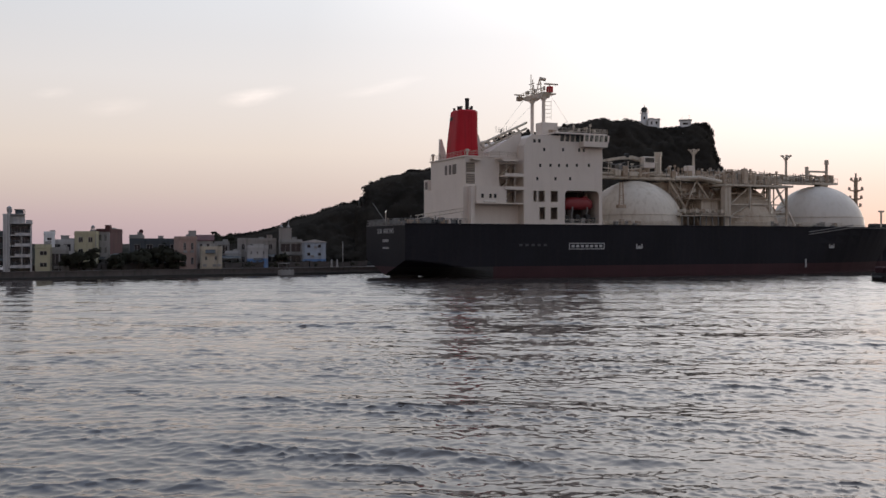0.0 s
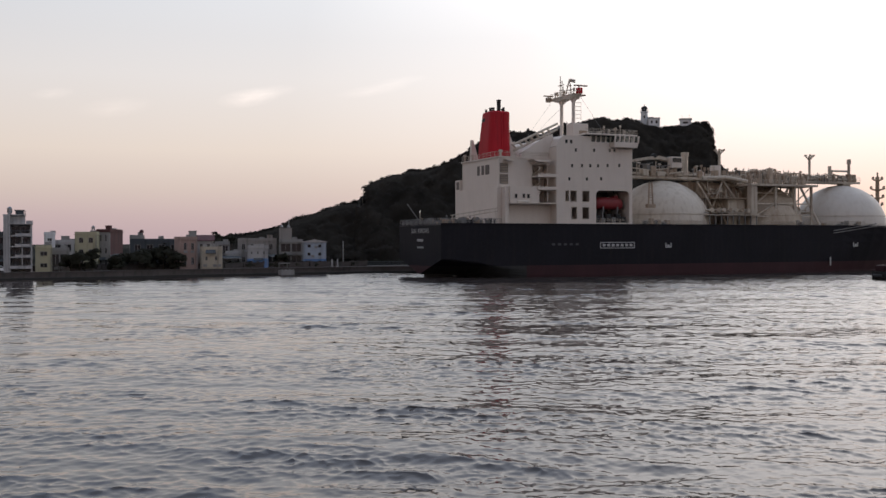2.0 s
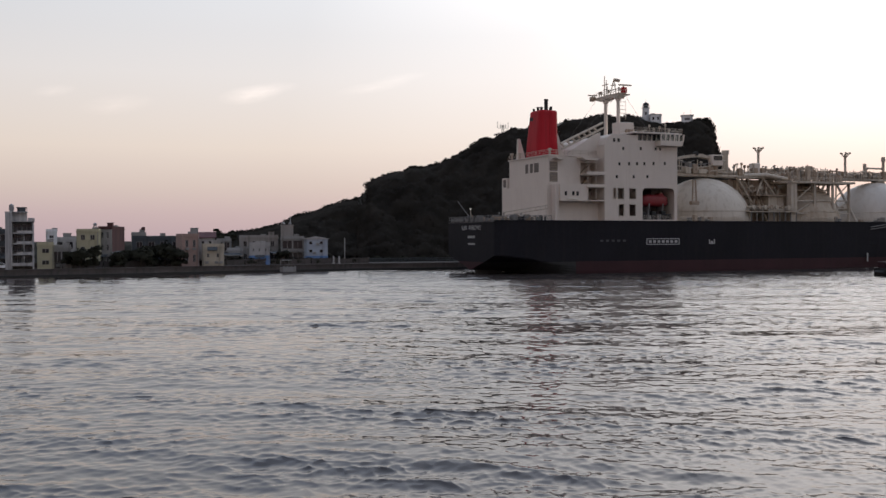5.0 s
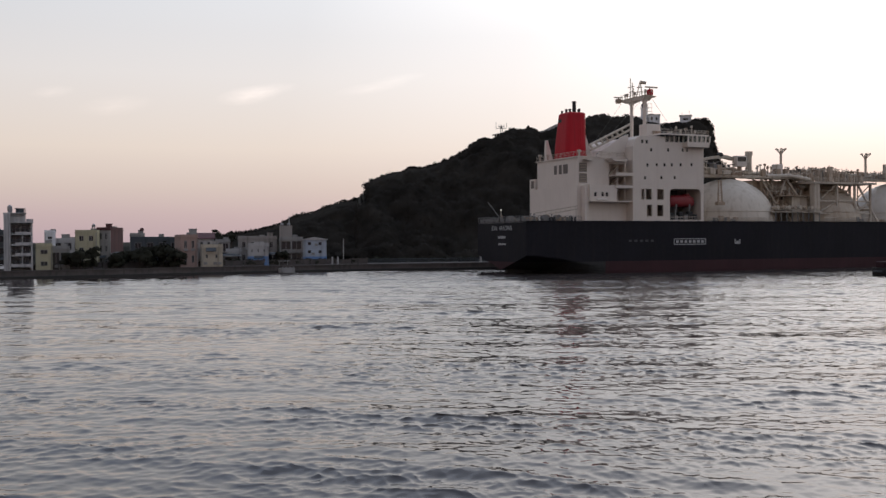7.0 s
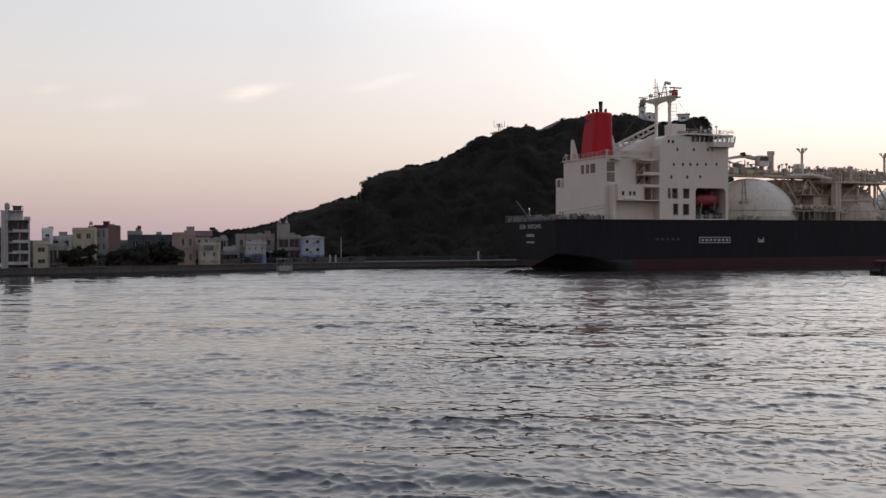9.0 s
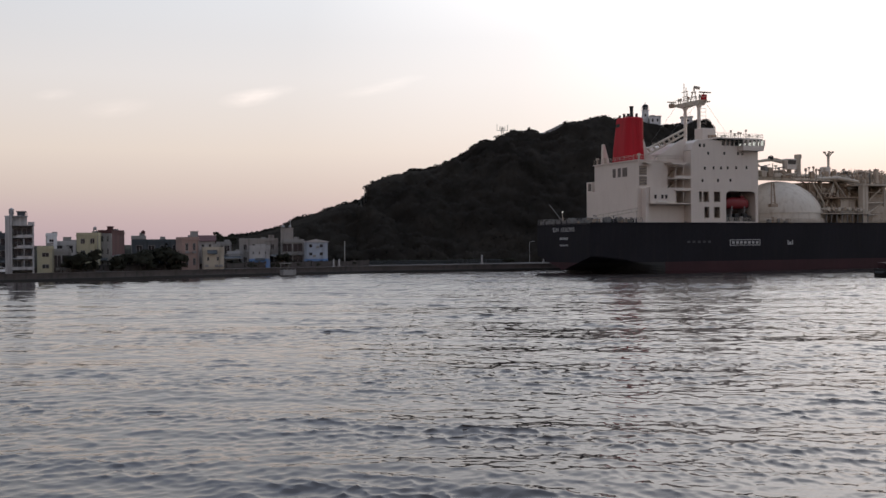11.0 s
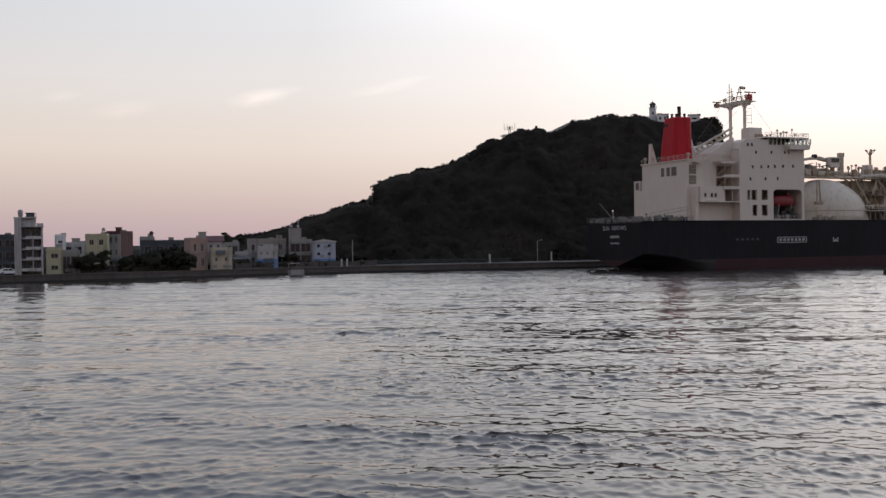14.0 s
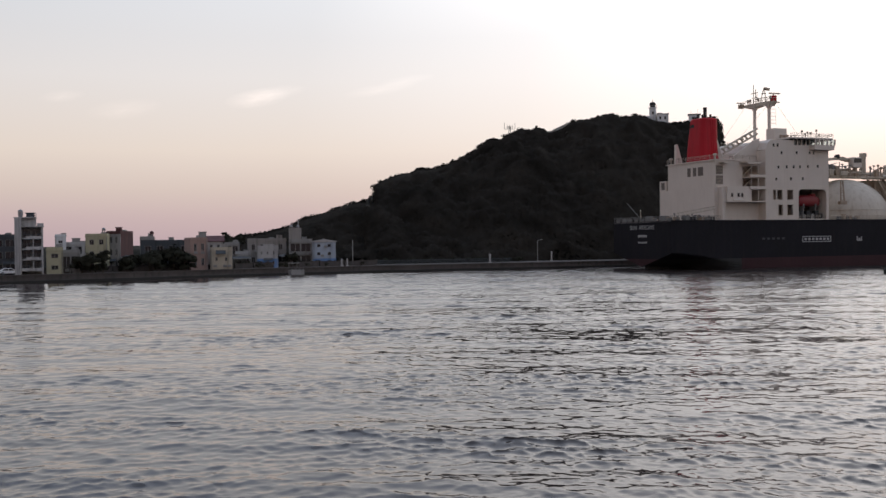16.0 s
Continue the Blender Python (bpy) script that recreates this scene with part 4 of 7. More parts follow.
def road_wall():
    """Low dark wall between the quay road and the houses, in stretches with piers."""
    rng = random.Random(77)
    az = -27.0
    while az < -4.6:
        top = new("road_wall")
        step = rng.uniform(0.9, 1.6)
        h = rng.uniform(0.95, 1.35)
        a, b = polar(az, quay_at(az) + 5, QTOP - 0.06), polar(az + step - 0.06, quay_at(az + step - 0.06) + 5, QTOP - 0.06)
        d = b - a
        turn = math.degrees(math.atan2(d.y, d.x))
        top.matrix_world = Matrix.Translation(a) @ pose(0, 0, 0, 0, 0, turn)
        tagged(top, "low stained dark wall beside the quay road", "wall", group="walls along the quay road")
        n = d.length
        part("panel", boxes((0.0, n, 0.0, 0.2, 0, h)), M_CONC, top)
        part("coping", boxes((-0.05, n + 0.05, -0.05, 0.25, h, h + 0.08)), M_CONC, top)
        for x in (0.0, n - 0.35):
            part("pier", boxes((x, x + 0.35, -0.08, 0.28, 0, h + 0.22)), M_CONC, top)
        az += step


road_wall()


def hedge():
    rng = random.Random(17)
    cs, rs = [], []
    for a0, a1, n in ((-20.9, -14.9, 70), (-14.0, -12.2, 20), (-12.3, -9.4, 70), (-9.9, -5.2, 120), (-4.9, 4.0, 60)):
        for k in range(n):
            az = a0 + (a1 - a0) * (k + rng.random()) / n
            r = rng.uniform(0.45, 0.95)
            cs.append(polar(az, quay_at(az) + rng.uniform(5.5, 9) + (6 if az > -5 else 0), QTOP + r * 0.5))
            rs.append(r)
    ob = new("hedge", leaf_mesh("hedge", cs, rs, 60, 0.22, 8, squash=0.9, green=True))
    tagged(ob, "low dark bushes along the quay road", "bushes", kind="stuff")


hedge()


def landing():
    top = new("landing_stage")
    p = polar(-9.05, quay_at(-9.05) - 0.6, 0.4)
    top.matrix_world = Matrix.Translation(p) @ pose(0, 0, 0, 0, 0, 33)
    tagged(top, "small pale concrete landing stage at the quay foot", "landing stage")
    part("platform", boxes((-1.7, 1.7, -1.2, 1.0, -1.5, 0.75)), M_WGREY, top, bevel=0.06)
    for x in (-1.4, -0.5, 0.5, 1.4):
        part("pile", boxes((x - 0.15, x + 0.15, -1.25, -1.0, -1.5, 1.05)), M_WGREY, top)
    part("canopy", boxes((-1.2, 1.2, 0.2, 1.8, 2.3, 2.45), (-1.1, -1.0, 1.5, 1.6, 0.7, 2.3), (1.0, 1.1, 1.5, 1.6, 0.7, 2.3)), M_WGREY, top)


landing()


def parked_car(az, dist):
    top = new("car")
    top.matrix_world = Matrix.Translation(polar(az, dist, QTOP - 0.04)) @ pose(0, 0, 0, 0, 0, 32)
    tagged(top, "white parked saloon car on the quay road", "car")
    bm = prism(bmesh.new(), [(-2.25, 0.35), (2.2, 0.35), (2.28, 0.62), (2.1, 0.80), (1.15, 0.92), (0.45, 1.38), (-1.05, 1.42), (-1.75, 1.0), (-2.25, 0.92), (-2.32, 0.6)], "y", -0.85, 0.85)
    part("body", bm, M_WWHITE, top, bevel=0.05)
    part("side_window", prism(bmesh.new(), [(0.95, 0.95), (0.40, 1.30), (-0.25, 1.33), (-0.25, 0.95)], "y", -0.87, -0.85), M_GLASS, top)
    part("side_window", prism(bmesh.new(), [(-0.33, 0.95), (-0.33, 1.33), (-1.0, 1.33), (-1.5, 0.97)], "y", -0.87, -0.85), M_GLASS, top)
    part("windscreen", prism(bmesh.new(), [(1.17, 0.95), (0.50, 1.37), (0.47, 1.35), (1.12, 0.93)], "y", -0.72, 0.72), M_GLASS, top)
    for x in (-1.4, 1.4):
        for y in (-0.86, 0.68):
            w = part("wheel", rods(0.32, ((x, y, 0.32), (x, y + 0.18, 0.32)), n=16), M_BLACK, top)
            part("rim", rods(0.19, ((x, y - 0.01, 0.32), (x, y + 0.19, 0.32)), n=12), M_TANK, w)
    for y in (-0.6, 0.6):
        part("headlight", boxes((2.2, 2.29, y - 0.18, y + 0.18, 0.58, 0.72)), M_GLASS, top)


parked_car(-24.25, quay_at(-24.25) + 3.5)


def car_port(az, dist, width, height, depth, turn, wallm, label):
    """A low dark shed: posts, back wall, a flat sheet roof with a pale edge, and stored boxes."""
    top = new("shed")
    top.matrix_world = Matrix.Translation(polar(az, dist, QTOP - 0.05)) @ pose(0, 0, 0, 0, 0, -az + turn)
    tagged(top, label, "shed", group="sheds along the quay road")
    w = width / 2
    part("roof", prism(bmesh.new(), [(-0.5, height - 0.15), (depth, height + 0.25), (depth, height + 0.35), (-0.5, height - 0.05)], "x", -w - 0.2, w + 0.2), M_WDARK, top)
    part("roof_edge", boxes((-w - 0.22, w + 0.22, -0.56, -0.505, height - 0.24, height - 0.03)), M_WGREY, top)
    part("back_wall", boxes((-w, w, depth - 0.2, depth, 0, height + 0.2)), wallm, top)
    k = max(2, int(width / 2.6))
    for i in range(k + 1):
        x = -w + 0.1 + (width - 0.2) * i / k
        part("post", boxes((x - 0.07, x + 0.07, -0.3, -0.16, 0, height - 0.1)), M_WGREY, top)
    rng = random.Random(int(abs(az) * 50))
    for i in range(k + 2):
        x = rng.uniform(-w + 0.6, w - 0.6)
        part("crate", boxes((x - 0.5, x + 0.5, depth - 1.4, depth - 0.4, 0, rng.uniform(0.6, 1.6))), rng.choice((M_WGREY, M_WDARK, M_WBRICK)), top)


car_port(-17.55, quay_at(-17.55) + 9, 8.5, 3.2, 5.0, 8, M_WDARK, "long low open shed with a dark sheet roof")
# three smaller sheds, added to darken the shaded foot of the houses
car_port(-14.75, quay_at(-14.75) + 8, 4.0, 2.6, 3.5, 10, M_WBRICK, "added small open shed with a dull red back wall")
car_port(-9.45, quay_at(-9.45) + 7, 3.6, 2.7, 3.0, 20, M_WDARK, "added small dark lean-to shed beside the landing")
car_port(-12.05, quay_at(-12.05) + 8, 4.0, 2.4, 3.0, 15, M_WGREY, "added low grey open shed behind the quay")


# ---- on the hilltop ----
def lighthouse():
    p = polar(11.5, 371, 0)
    top = new("lighthouse")
    top.matrix_world = Matrix.Translation((p.x, p.y, 49.2)) @ pose(0, 0, 0, 0, 0, -11)
    tagged(top, "white octagonal lighthouse with a black domed lantern", "lighthouse")
    bm = bmesh.new()
    rod(bm, (0, 0, -1.0), (0, 0, 2.6), 1.62, 1.5, 8)
    rod(bm, (0, 0, 2.6), (0, 0, 2.85), 1.62, 1.62, 8)
    part("tower", bm, M_WWHITE, top)
    bm = bmesh.new()
    rod(bm, (0, 0, 2.85), (0, 0, 5.7), 1.32, 1.22, 8)
    shaft = part("tower_shaft", bm, M_WWHITE, top)
    part("window", boxes((-0.28, 0.28, -1.36, -1.18, 3.6, 4.6)), M_GLASS, shaft)
    bm = rods(1.2, ((0, 0, 5.7), (0, 0, 5.9)), n=16)
    rod(bm, (0, 0, 5.9), (0, 0, 6.1), 1.5, 1.5, 16)
    part("gallery", bm, M_WWHITE, top)
    for k in range(12):
        a = k * math.pi / 6
        part("gallery_rail", rods(0.04, ((1.42 * math.cos(a), 1.42 * math.sin(a), 6.1), (1.42 * math.cos(a), 1.42 * math.sin(a), 6.9)), ((1.42 * math.cos(a), 1.42 * math.sin(a), 6.9), (1.42 * math.cos(a + math.pi / 6), 1.42 * math.sin(a + math.pi / 6), 6.9)), n=4), M_WPALE, top)
    part("lantern", rods(0.98, ((0, 0, 6.1), (0, 0, 7.2)), n=12), M_DIM_INSIDE, top)
    bm = bmesh.new()
    for k in range(5):
        a0, a1 = k * 0.3, (k + 1) * 0.3
        rod(bm, (0, 0, 7.2 + 1.05 * math.sin(a0)), (0, 0, 7.2 + 1.05 * math.sin(a1)), 1.18 * math.cos(a0), 1.18 * math.cos(a1), 12)
    rod(bm, (0, 0, 8.15), (0, 0, 9.1), 0.16, 0.04, 6)
    part("dome", bm, M_BLACK, top)
    k = new("keepers_house")
    k.matrix_world = Matrix.Translation(polar(12.05, 367, 49.0)) @ pose(0, 0, 0, 0, 0, -11)
    tagged(k, "low white keeper's house beside the lighthouse", "house")
    holes = [(-1.2, -0.6, 1.5, 2.6), (0.5, 1.1, 1.5, 2.6)]
    part("wall", pierced(bmesh.new(), -2.0, 2.0, -0.5, 3.4, holes, 0, 0.25), M_WWHITE, k)
    part("wall", boxes((-2.0, 2.0, 0.25, 4.5, -0.5, 3.4)), M_WWHITE, k)
    part("roof", boxes((-2.2, 2.2, -0.2, 4.7, 3.4, 3.6), (-2.0, -0.2, 1.0, 4.0, 3.6, 4.0)), M_WPALE, k)
    for a, b, c, d in holes:
        part("window", boxes((a, b, 0.15, 0.22, c, d)), M_GLASS, k)
    w = new("garden_wall")
    w.matrix_world = Matrix.Translation(polar(10.95, 367, 48.6)) @ pose(0, 0, 0, 0, 0, -11)
    tagged(w, "low white wall running from the lighthouse", "wall")
    part("wall", prism(bmesh.new(), [(-2.2, -0.5), (2.2, -0.5), (2.2, 3.0), (0.5, 2.7), (-2.2, 2.4)], "y", 0, 0.4), M_WWHITE, w)
    part("coping", boxes((0.6, 2.3, -0.1, 0.5, 3.02, 3.2)), M_WWHITE, w)


lighthouse()


def hilltop():
    k = new("lookout_house")
    k.matrix_world = Matrix.Translation(polar(13.77, 372, 48.2)) @ pose(0, 0, 0, 0, 0, -13)
    tagged(k, "small pale lookout house with a flat roof", "house")
    part("wall", pierced(bmesh.new(), -2.0, 2.0, -1, 4.1, [(-0.9, 0.9, 2.5, 3.2)], 0, 0.25), M_WWHITE, k)
    part("wall", boxes((-2.0, 2.0, 0.25, 4, -1, 4.1)), M_WWHITE, k)
    part("window", boxes((-0.9, 0.9, 0.15, 0.2, 2.5, 3.2)), M_GLASS, k)
    part("roof", boxes((-2.3, 2.3, -0.3, 4.3, 4.1, 4.4)), M_WGREY, k)
    part("aerial", rods(0.05, ((-1.2, 1, 4.4), (-1.2, 1, 5.6)), ((1.3, 1, 4.4), (1.3, 1, 6.2)), n=4), M_GREYST, k)
    a = new("antenna_mast")
    a.matrix_world = Matrix.Translation(polar(3.38, ridge_far(3.38), hill_z(3.38, ridge_far(3.38)))) @ pose(0, 0, 0, 0, 0, -3)
    tagged(a, "grey lattice antenna mast on the ridge", "antenna mast")
    bm = rods(0.14, ((-0.5, 0, -0.5), (-0.2, 0, 5.2)), ((0.5, 0, -0.5), (0.2, 0, 5.2)), ((-0.5, 0, 1), (0.4, 0, 2.4)), ((0.5, 0, 1), (-0.4, 0, 2.4)), n=5)
    part("lattice", bm, M_GREYST, a)
    bm = rods(0.08, ((-1.9, 0, 4.2), (1.9, 0, 4.2)), ((-1.9, 0, 4.2), (-1.9, 0, 6.4)), ((1.9, 0, 4.2), (1.9, 0, 6.2)), ((-0.8, 0, 4.2), (-0.8, 0, 5.8)), ((0.9, 0, 4.2), (0.9, 0, 5.6)), ((0, 0, 4.2), (0, 0, 5.7)), ((-1.2, 0, 5.0), (1.2, 0, 5.0)), n=5)
    part("array", bm, M_GREYST, a)
    f = new("fort_wall")
    zf = hill_z(6.2, ridge_far(6.2))
    f.matrix_world = Matrix.Translation(polar(6.1, ridge_far(6.1), zf)) @ pose(0, 0, 0, 0, 0, -6)
    tagged(f, "old pale fort wall on the ridge", "wall")
    part("wall", prism(bmesh.new(), [(-4.5, -1.5), (4.3, -1.5), (4.3, 4.1), (-1.6, 1.4), (-4.5, 1.0)], "y", -4.5, -4.0), M_WPALE, f)
    part("coping", prism(bmesh.new(), [(-1.6, 1.42), (4.4, 4.12), (4.4, 4.32), (-1.6, 1.62)], "y", -4.6, -3.9), M_WPALE, f)


hilltop()


# ---- moored work barge in the fairway ----
def barge():
    top = new("work_barge")
    top.matrix_world = Matrix.Translation(polar(24.5, 214, 0)) @ pose(0, 0, 0, 0, 0, 8)
    tagged(top, "low dark work barge with a dull red deck, moored", "barge")
    part("hull", prism(bmesh.new(), [(-2.9, -0.6), (9, -0.6), (9, 1.7), (-3.1, 1.7), (-3.1, 0.2)], "y", -2.5, 2.5), M_BLACK, top)
    part("deck_house", boxes((-2.7, 8, -2.0, 2.0, 1.7, 2.9)), M_BOOT, top, bevel=0.1)
    part("fender", rods(0.35, ((-3.3, -1.6, 0.8), (-3.3, 1.6, 0.8)), n=8), M_BLACK, top)
    part("bollard", rods(0.15, ((-2.9, -1, 1.7), (-2.9, -1, 2.6)), n=8), M_BOOT, top)


barge()


# ---- the gas carrier: x forward from the transom, y across from the starboard side, z up from the water ----
ship = new("gas_carrier")
tagged(ship, "black-hulled gas carrier with cream deckhouses, red funnel and domes", "ship")
BEAM, DECK, MID = 24.4, 11.55, 12.2


def hull_half(x, z):
    """Half the hull's width at a station and height."""
    keel = np.interp(x, [0, 3, 7, 10.4, 11.2, 20, 40], [0.75, 0.65, 0.5, 0.3, -0.9, -3.2, -4.5])
    rise = np.interp(x, [0, 6, 11.2, 20], [4.05, 3.5, 2.7, 1.3]) - keel
    flat = np.interp(x, [0, 7, 18], [1.0, 0.85, 0.0])
    w = BEAM / 2 * np.interp(x, [0, 10, 25], [0.985, 0.995, 1.0])
    qz = max(0.0, (keel + rise - z) / rise)
    w *= flat * (1 - min(1, qz)) + (1 - flat) * max(0.0, 1 - min(1, qz) ** 3.2) ** 0.31
    k = min(1.0, max(0.0, z / DECK))
    x1, xs = 92 + 26 * k, 141.5 + 9 * k
    if x > x1:
        u = min(1.0, (x - x1) / (xs - x1))
        w *= max(0.0, 1 - u ** 2.1)
    return w, max(z, keel)


def build_hull():
    xs = [0, 1.5, 3, 5, 7, 9, 10.4, 11.2, 13, 16, 20, 26, 34, 46, 60, 75, 92, 98, 104, 110, 116, 121, 126, 130, 134, 137, 140, 142.5, 145, 147, 148.5, 149.6, 150.4]
    hull = None
    for name, zs, mat_ in (("hull", (11.55, 9.5, 7.5, 6, 5.2, 4.6, 4.1, 3.7, 3.3, 2.9, 2.6), M_HULL), ("bottom_band", (2.6, 2.3, 1.9, 1.5, 1.0, 0.4, -0.4, -1.5, -3.0), M_BOOT)):
        bm = bmesh.new()
        aft = [x for x in xs if x <= 20]
        for side in (-1, 1):
            grid = []
            for x in xs if name == "hull" else xs[len(aft) - 1:]:
                line = []
                for z in zs:
                    w, zz = hull_half(x, z)
                    line.append(bm.verts.new((x, MID + side * w, zz)))
                grid.append(line)
            for a, b in zip(grid, grid[1:]):
                for i in range(len(zs) - 1):
                    bm.faces.new((a[i], b[i], b[i + 1], a[i + 1]))
        if name != "hull":
            # the bottom band is black under the quarters
            quarter = bmesh.new()
            for side in (-1, 1):
                grid = [[quarter.verts.new((x, MID + side * hull_half(x, z)[0], hull_half(x, z)[1])) for z in zs] for x in aft]
                for a, b in zip(grid, grid[1:]):
                    for i in range(len(zs) - 1):
                        quarter.faces.new((a[i], b[i], b[i + 1], a[i + 1]))
            bmesh.ops.remove_doubles(quarter, verts=quarter.verts[:], dist=0.004)
            bmesh.ops.recalc_face_normals(quarter, faces=quarter.faces[:])
            part("quarter_band", quarter, M_BLACK, ship, "black band under the stern quarters")
        ring = [[], []]
        for s, side in enumerate((-1, 1)):
            for z in zs:
                w, zz = hull_half(0, z)
                ring[s].append(bm.verts.new((0, MID + side * w, zz)))
        for i in range(len(zs) - 1):
            bm.faces.new((ring[0][i], ring[0][i + 1], ring[1][i + 1], ring[1][i]))
        bmesh.ops.remove_doubles(bm, verts=bm.verts[:], dist=0.004)
        bmesh.ops.recalc_face_normals(bm, faces=bm.faces[:])
        ob = part(name, bm, mat_, ship, "black weathered hull side" if name == "hull" else "dull dark red bottom paint above the waterline")
        if hull is None:
            hull = ob
    bm = bmesh.new()
    edge = [(x, MID - hull_half(x, DECK)[0] + 0.05) for x in xs[:-1]] + [(x, MID + hull_half(x, DECK)[0] - 0.05) for x in xs[:-1]][::-1]
    prism(bm, edge, "z", DECK - 0.25, DECK - 0.05)
    part("deck", bm, M_GREYST, ship, "grey painted steel deck")
    # rubbing rail along the deck edge
    for side in (-1, 1):
        bm = bmesh.new()
        for x0, x1 in zip(xs[:-8], xs[1:-7]):
            y0, y1 = MID + side * (hull_half(x0, DECK)[0] + 0.02), MID + side * (hull_half(x1, DECK)[0] + 0.02)
            rod(bm, (x0, y0, DECK), (x1, y1, DECK), 0.12, n=6)
        part("deck_edge", bm, M_HULL, hull)
    return hull


hull = build_hull()


def hull_marks():
    # framed board of characters, tug push marks, draught marks, worn name on the side
    part("marking", boxes((38.55, 47.7, -0.03, 0.0, 7.45, 7.62), (38.55, 47.7, -0.03, 0.0, 6.2, 6.37), (38.55, 38.75, -0.03, 0.0, 6.37, 7.45), (47.5, 47.7, -0.03, 0.0, 6.37, 7.45)), M_MARK, hull, "white painted frame round a row of blocked letters")
    for k in range(7):
        x = 39.2 + k * 1.19
        part("letter_bar", boxes((x, x + 0.75, -0.03, 0.0, 6.62, 7.2)), M_MARK, hull)
    for x in (57.0, 114.5):
        part("marking", boxes((x - 0.85, x - 0.55, -0.03, 0, 6.3, 7.4), (x + 0.55, x + 0.85, -0.03, 0, 6.3, 7.4), (x - 0.55, x + 0.55, -0.03, 0, 6.3, 6.55), (x - 0.3, x + 0.3, -0.03, 0, 6.55, 7.0)), M_MARK, hull, "white tug push mark on the hull")
    part("marking", boxes((105.9, 106.3, -0.05, 0.02, 1.6, 3.7)), M_MARK, hull, "white draught scale")
    for k in range(5):
        part("letter_bar", boxes((26.2 + k * 1.5, 27.0 + k * 1.5, -0.02, 0.01, 6.9, 7.4)), M_FAINT, hull)
    # name on the transom
    for word, y in (("SUN", 15.35), ("ARROWS", 9.9)):
        fc = bpy.data.curves.new("name", "FONT")
        fc.body, fc.size, fc.extrude, fc.align_x, fc.align_y = word, 1.5, 0.01, "CENTER", "CENTER"
        t = new("name_word", fc)
        dg = bpy.context.evaluated_depsgraph_get()
        me = bpy.data.meshes.new_from_object(t.evaluated_get(dg))
        bpy.data.objects.remove(t)
        me.materials.append(M_MARK)
        ob = new("name_word", me)
        ob.parent = hull
        ob.matrix_basis = Matrix.Translation((-0.03, y, 10.1)) @ Matrix(((0, 0, -1, 0), (-1, 0, 0, 0), (0, 1, 0, 0), (0, 0, 0, 1)))
        tagged(ob, "white painted word of the ship's name on the stern")
    for k in range(6):
        part("letter_bar", boxes((-0.03, 0.0, 9.9 + k * 0.63, 10.33 + k * 0.63, 7.8, 8.4)), M_MARK, hull)
    for k in range(9):
        part("letter_bar", boxes((-0.03, 0.0, 9.8 + k * 0.42, 10.08 + k * 0.42, 6.35, 6.75)), M_MARK, hull)


hull_marks()


def rail(x0, y0, x1, y1, z, height=1.1, gap=1.8, mat_=None, parent=None):
    """A guard rail of posts and three bars."""
    bm = bmesh.new()
    a, b = Vector((x0, y0, z)), Vector((x1, y1, z))
    k = max(1, int((b - a).length / gap))
    for h in (0.4, 0.75, 1.0):
        rod(bm, a + Vector((0, 0, h * height)), b + Vector((0, 0, h * height)), 0.035, n=4)
    for i in range(k + 1):
        p = a.lerp(b, i / k)
        rod(bm, p, p + Vector((0, 0, height)), 0.045, n=4)
    return part("guard_rail", bm, mat_ or M_STEEL, parent or ship)


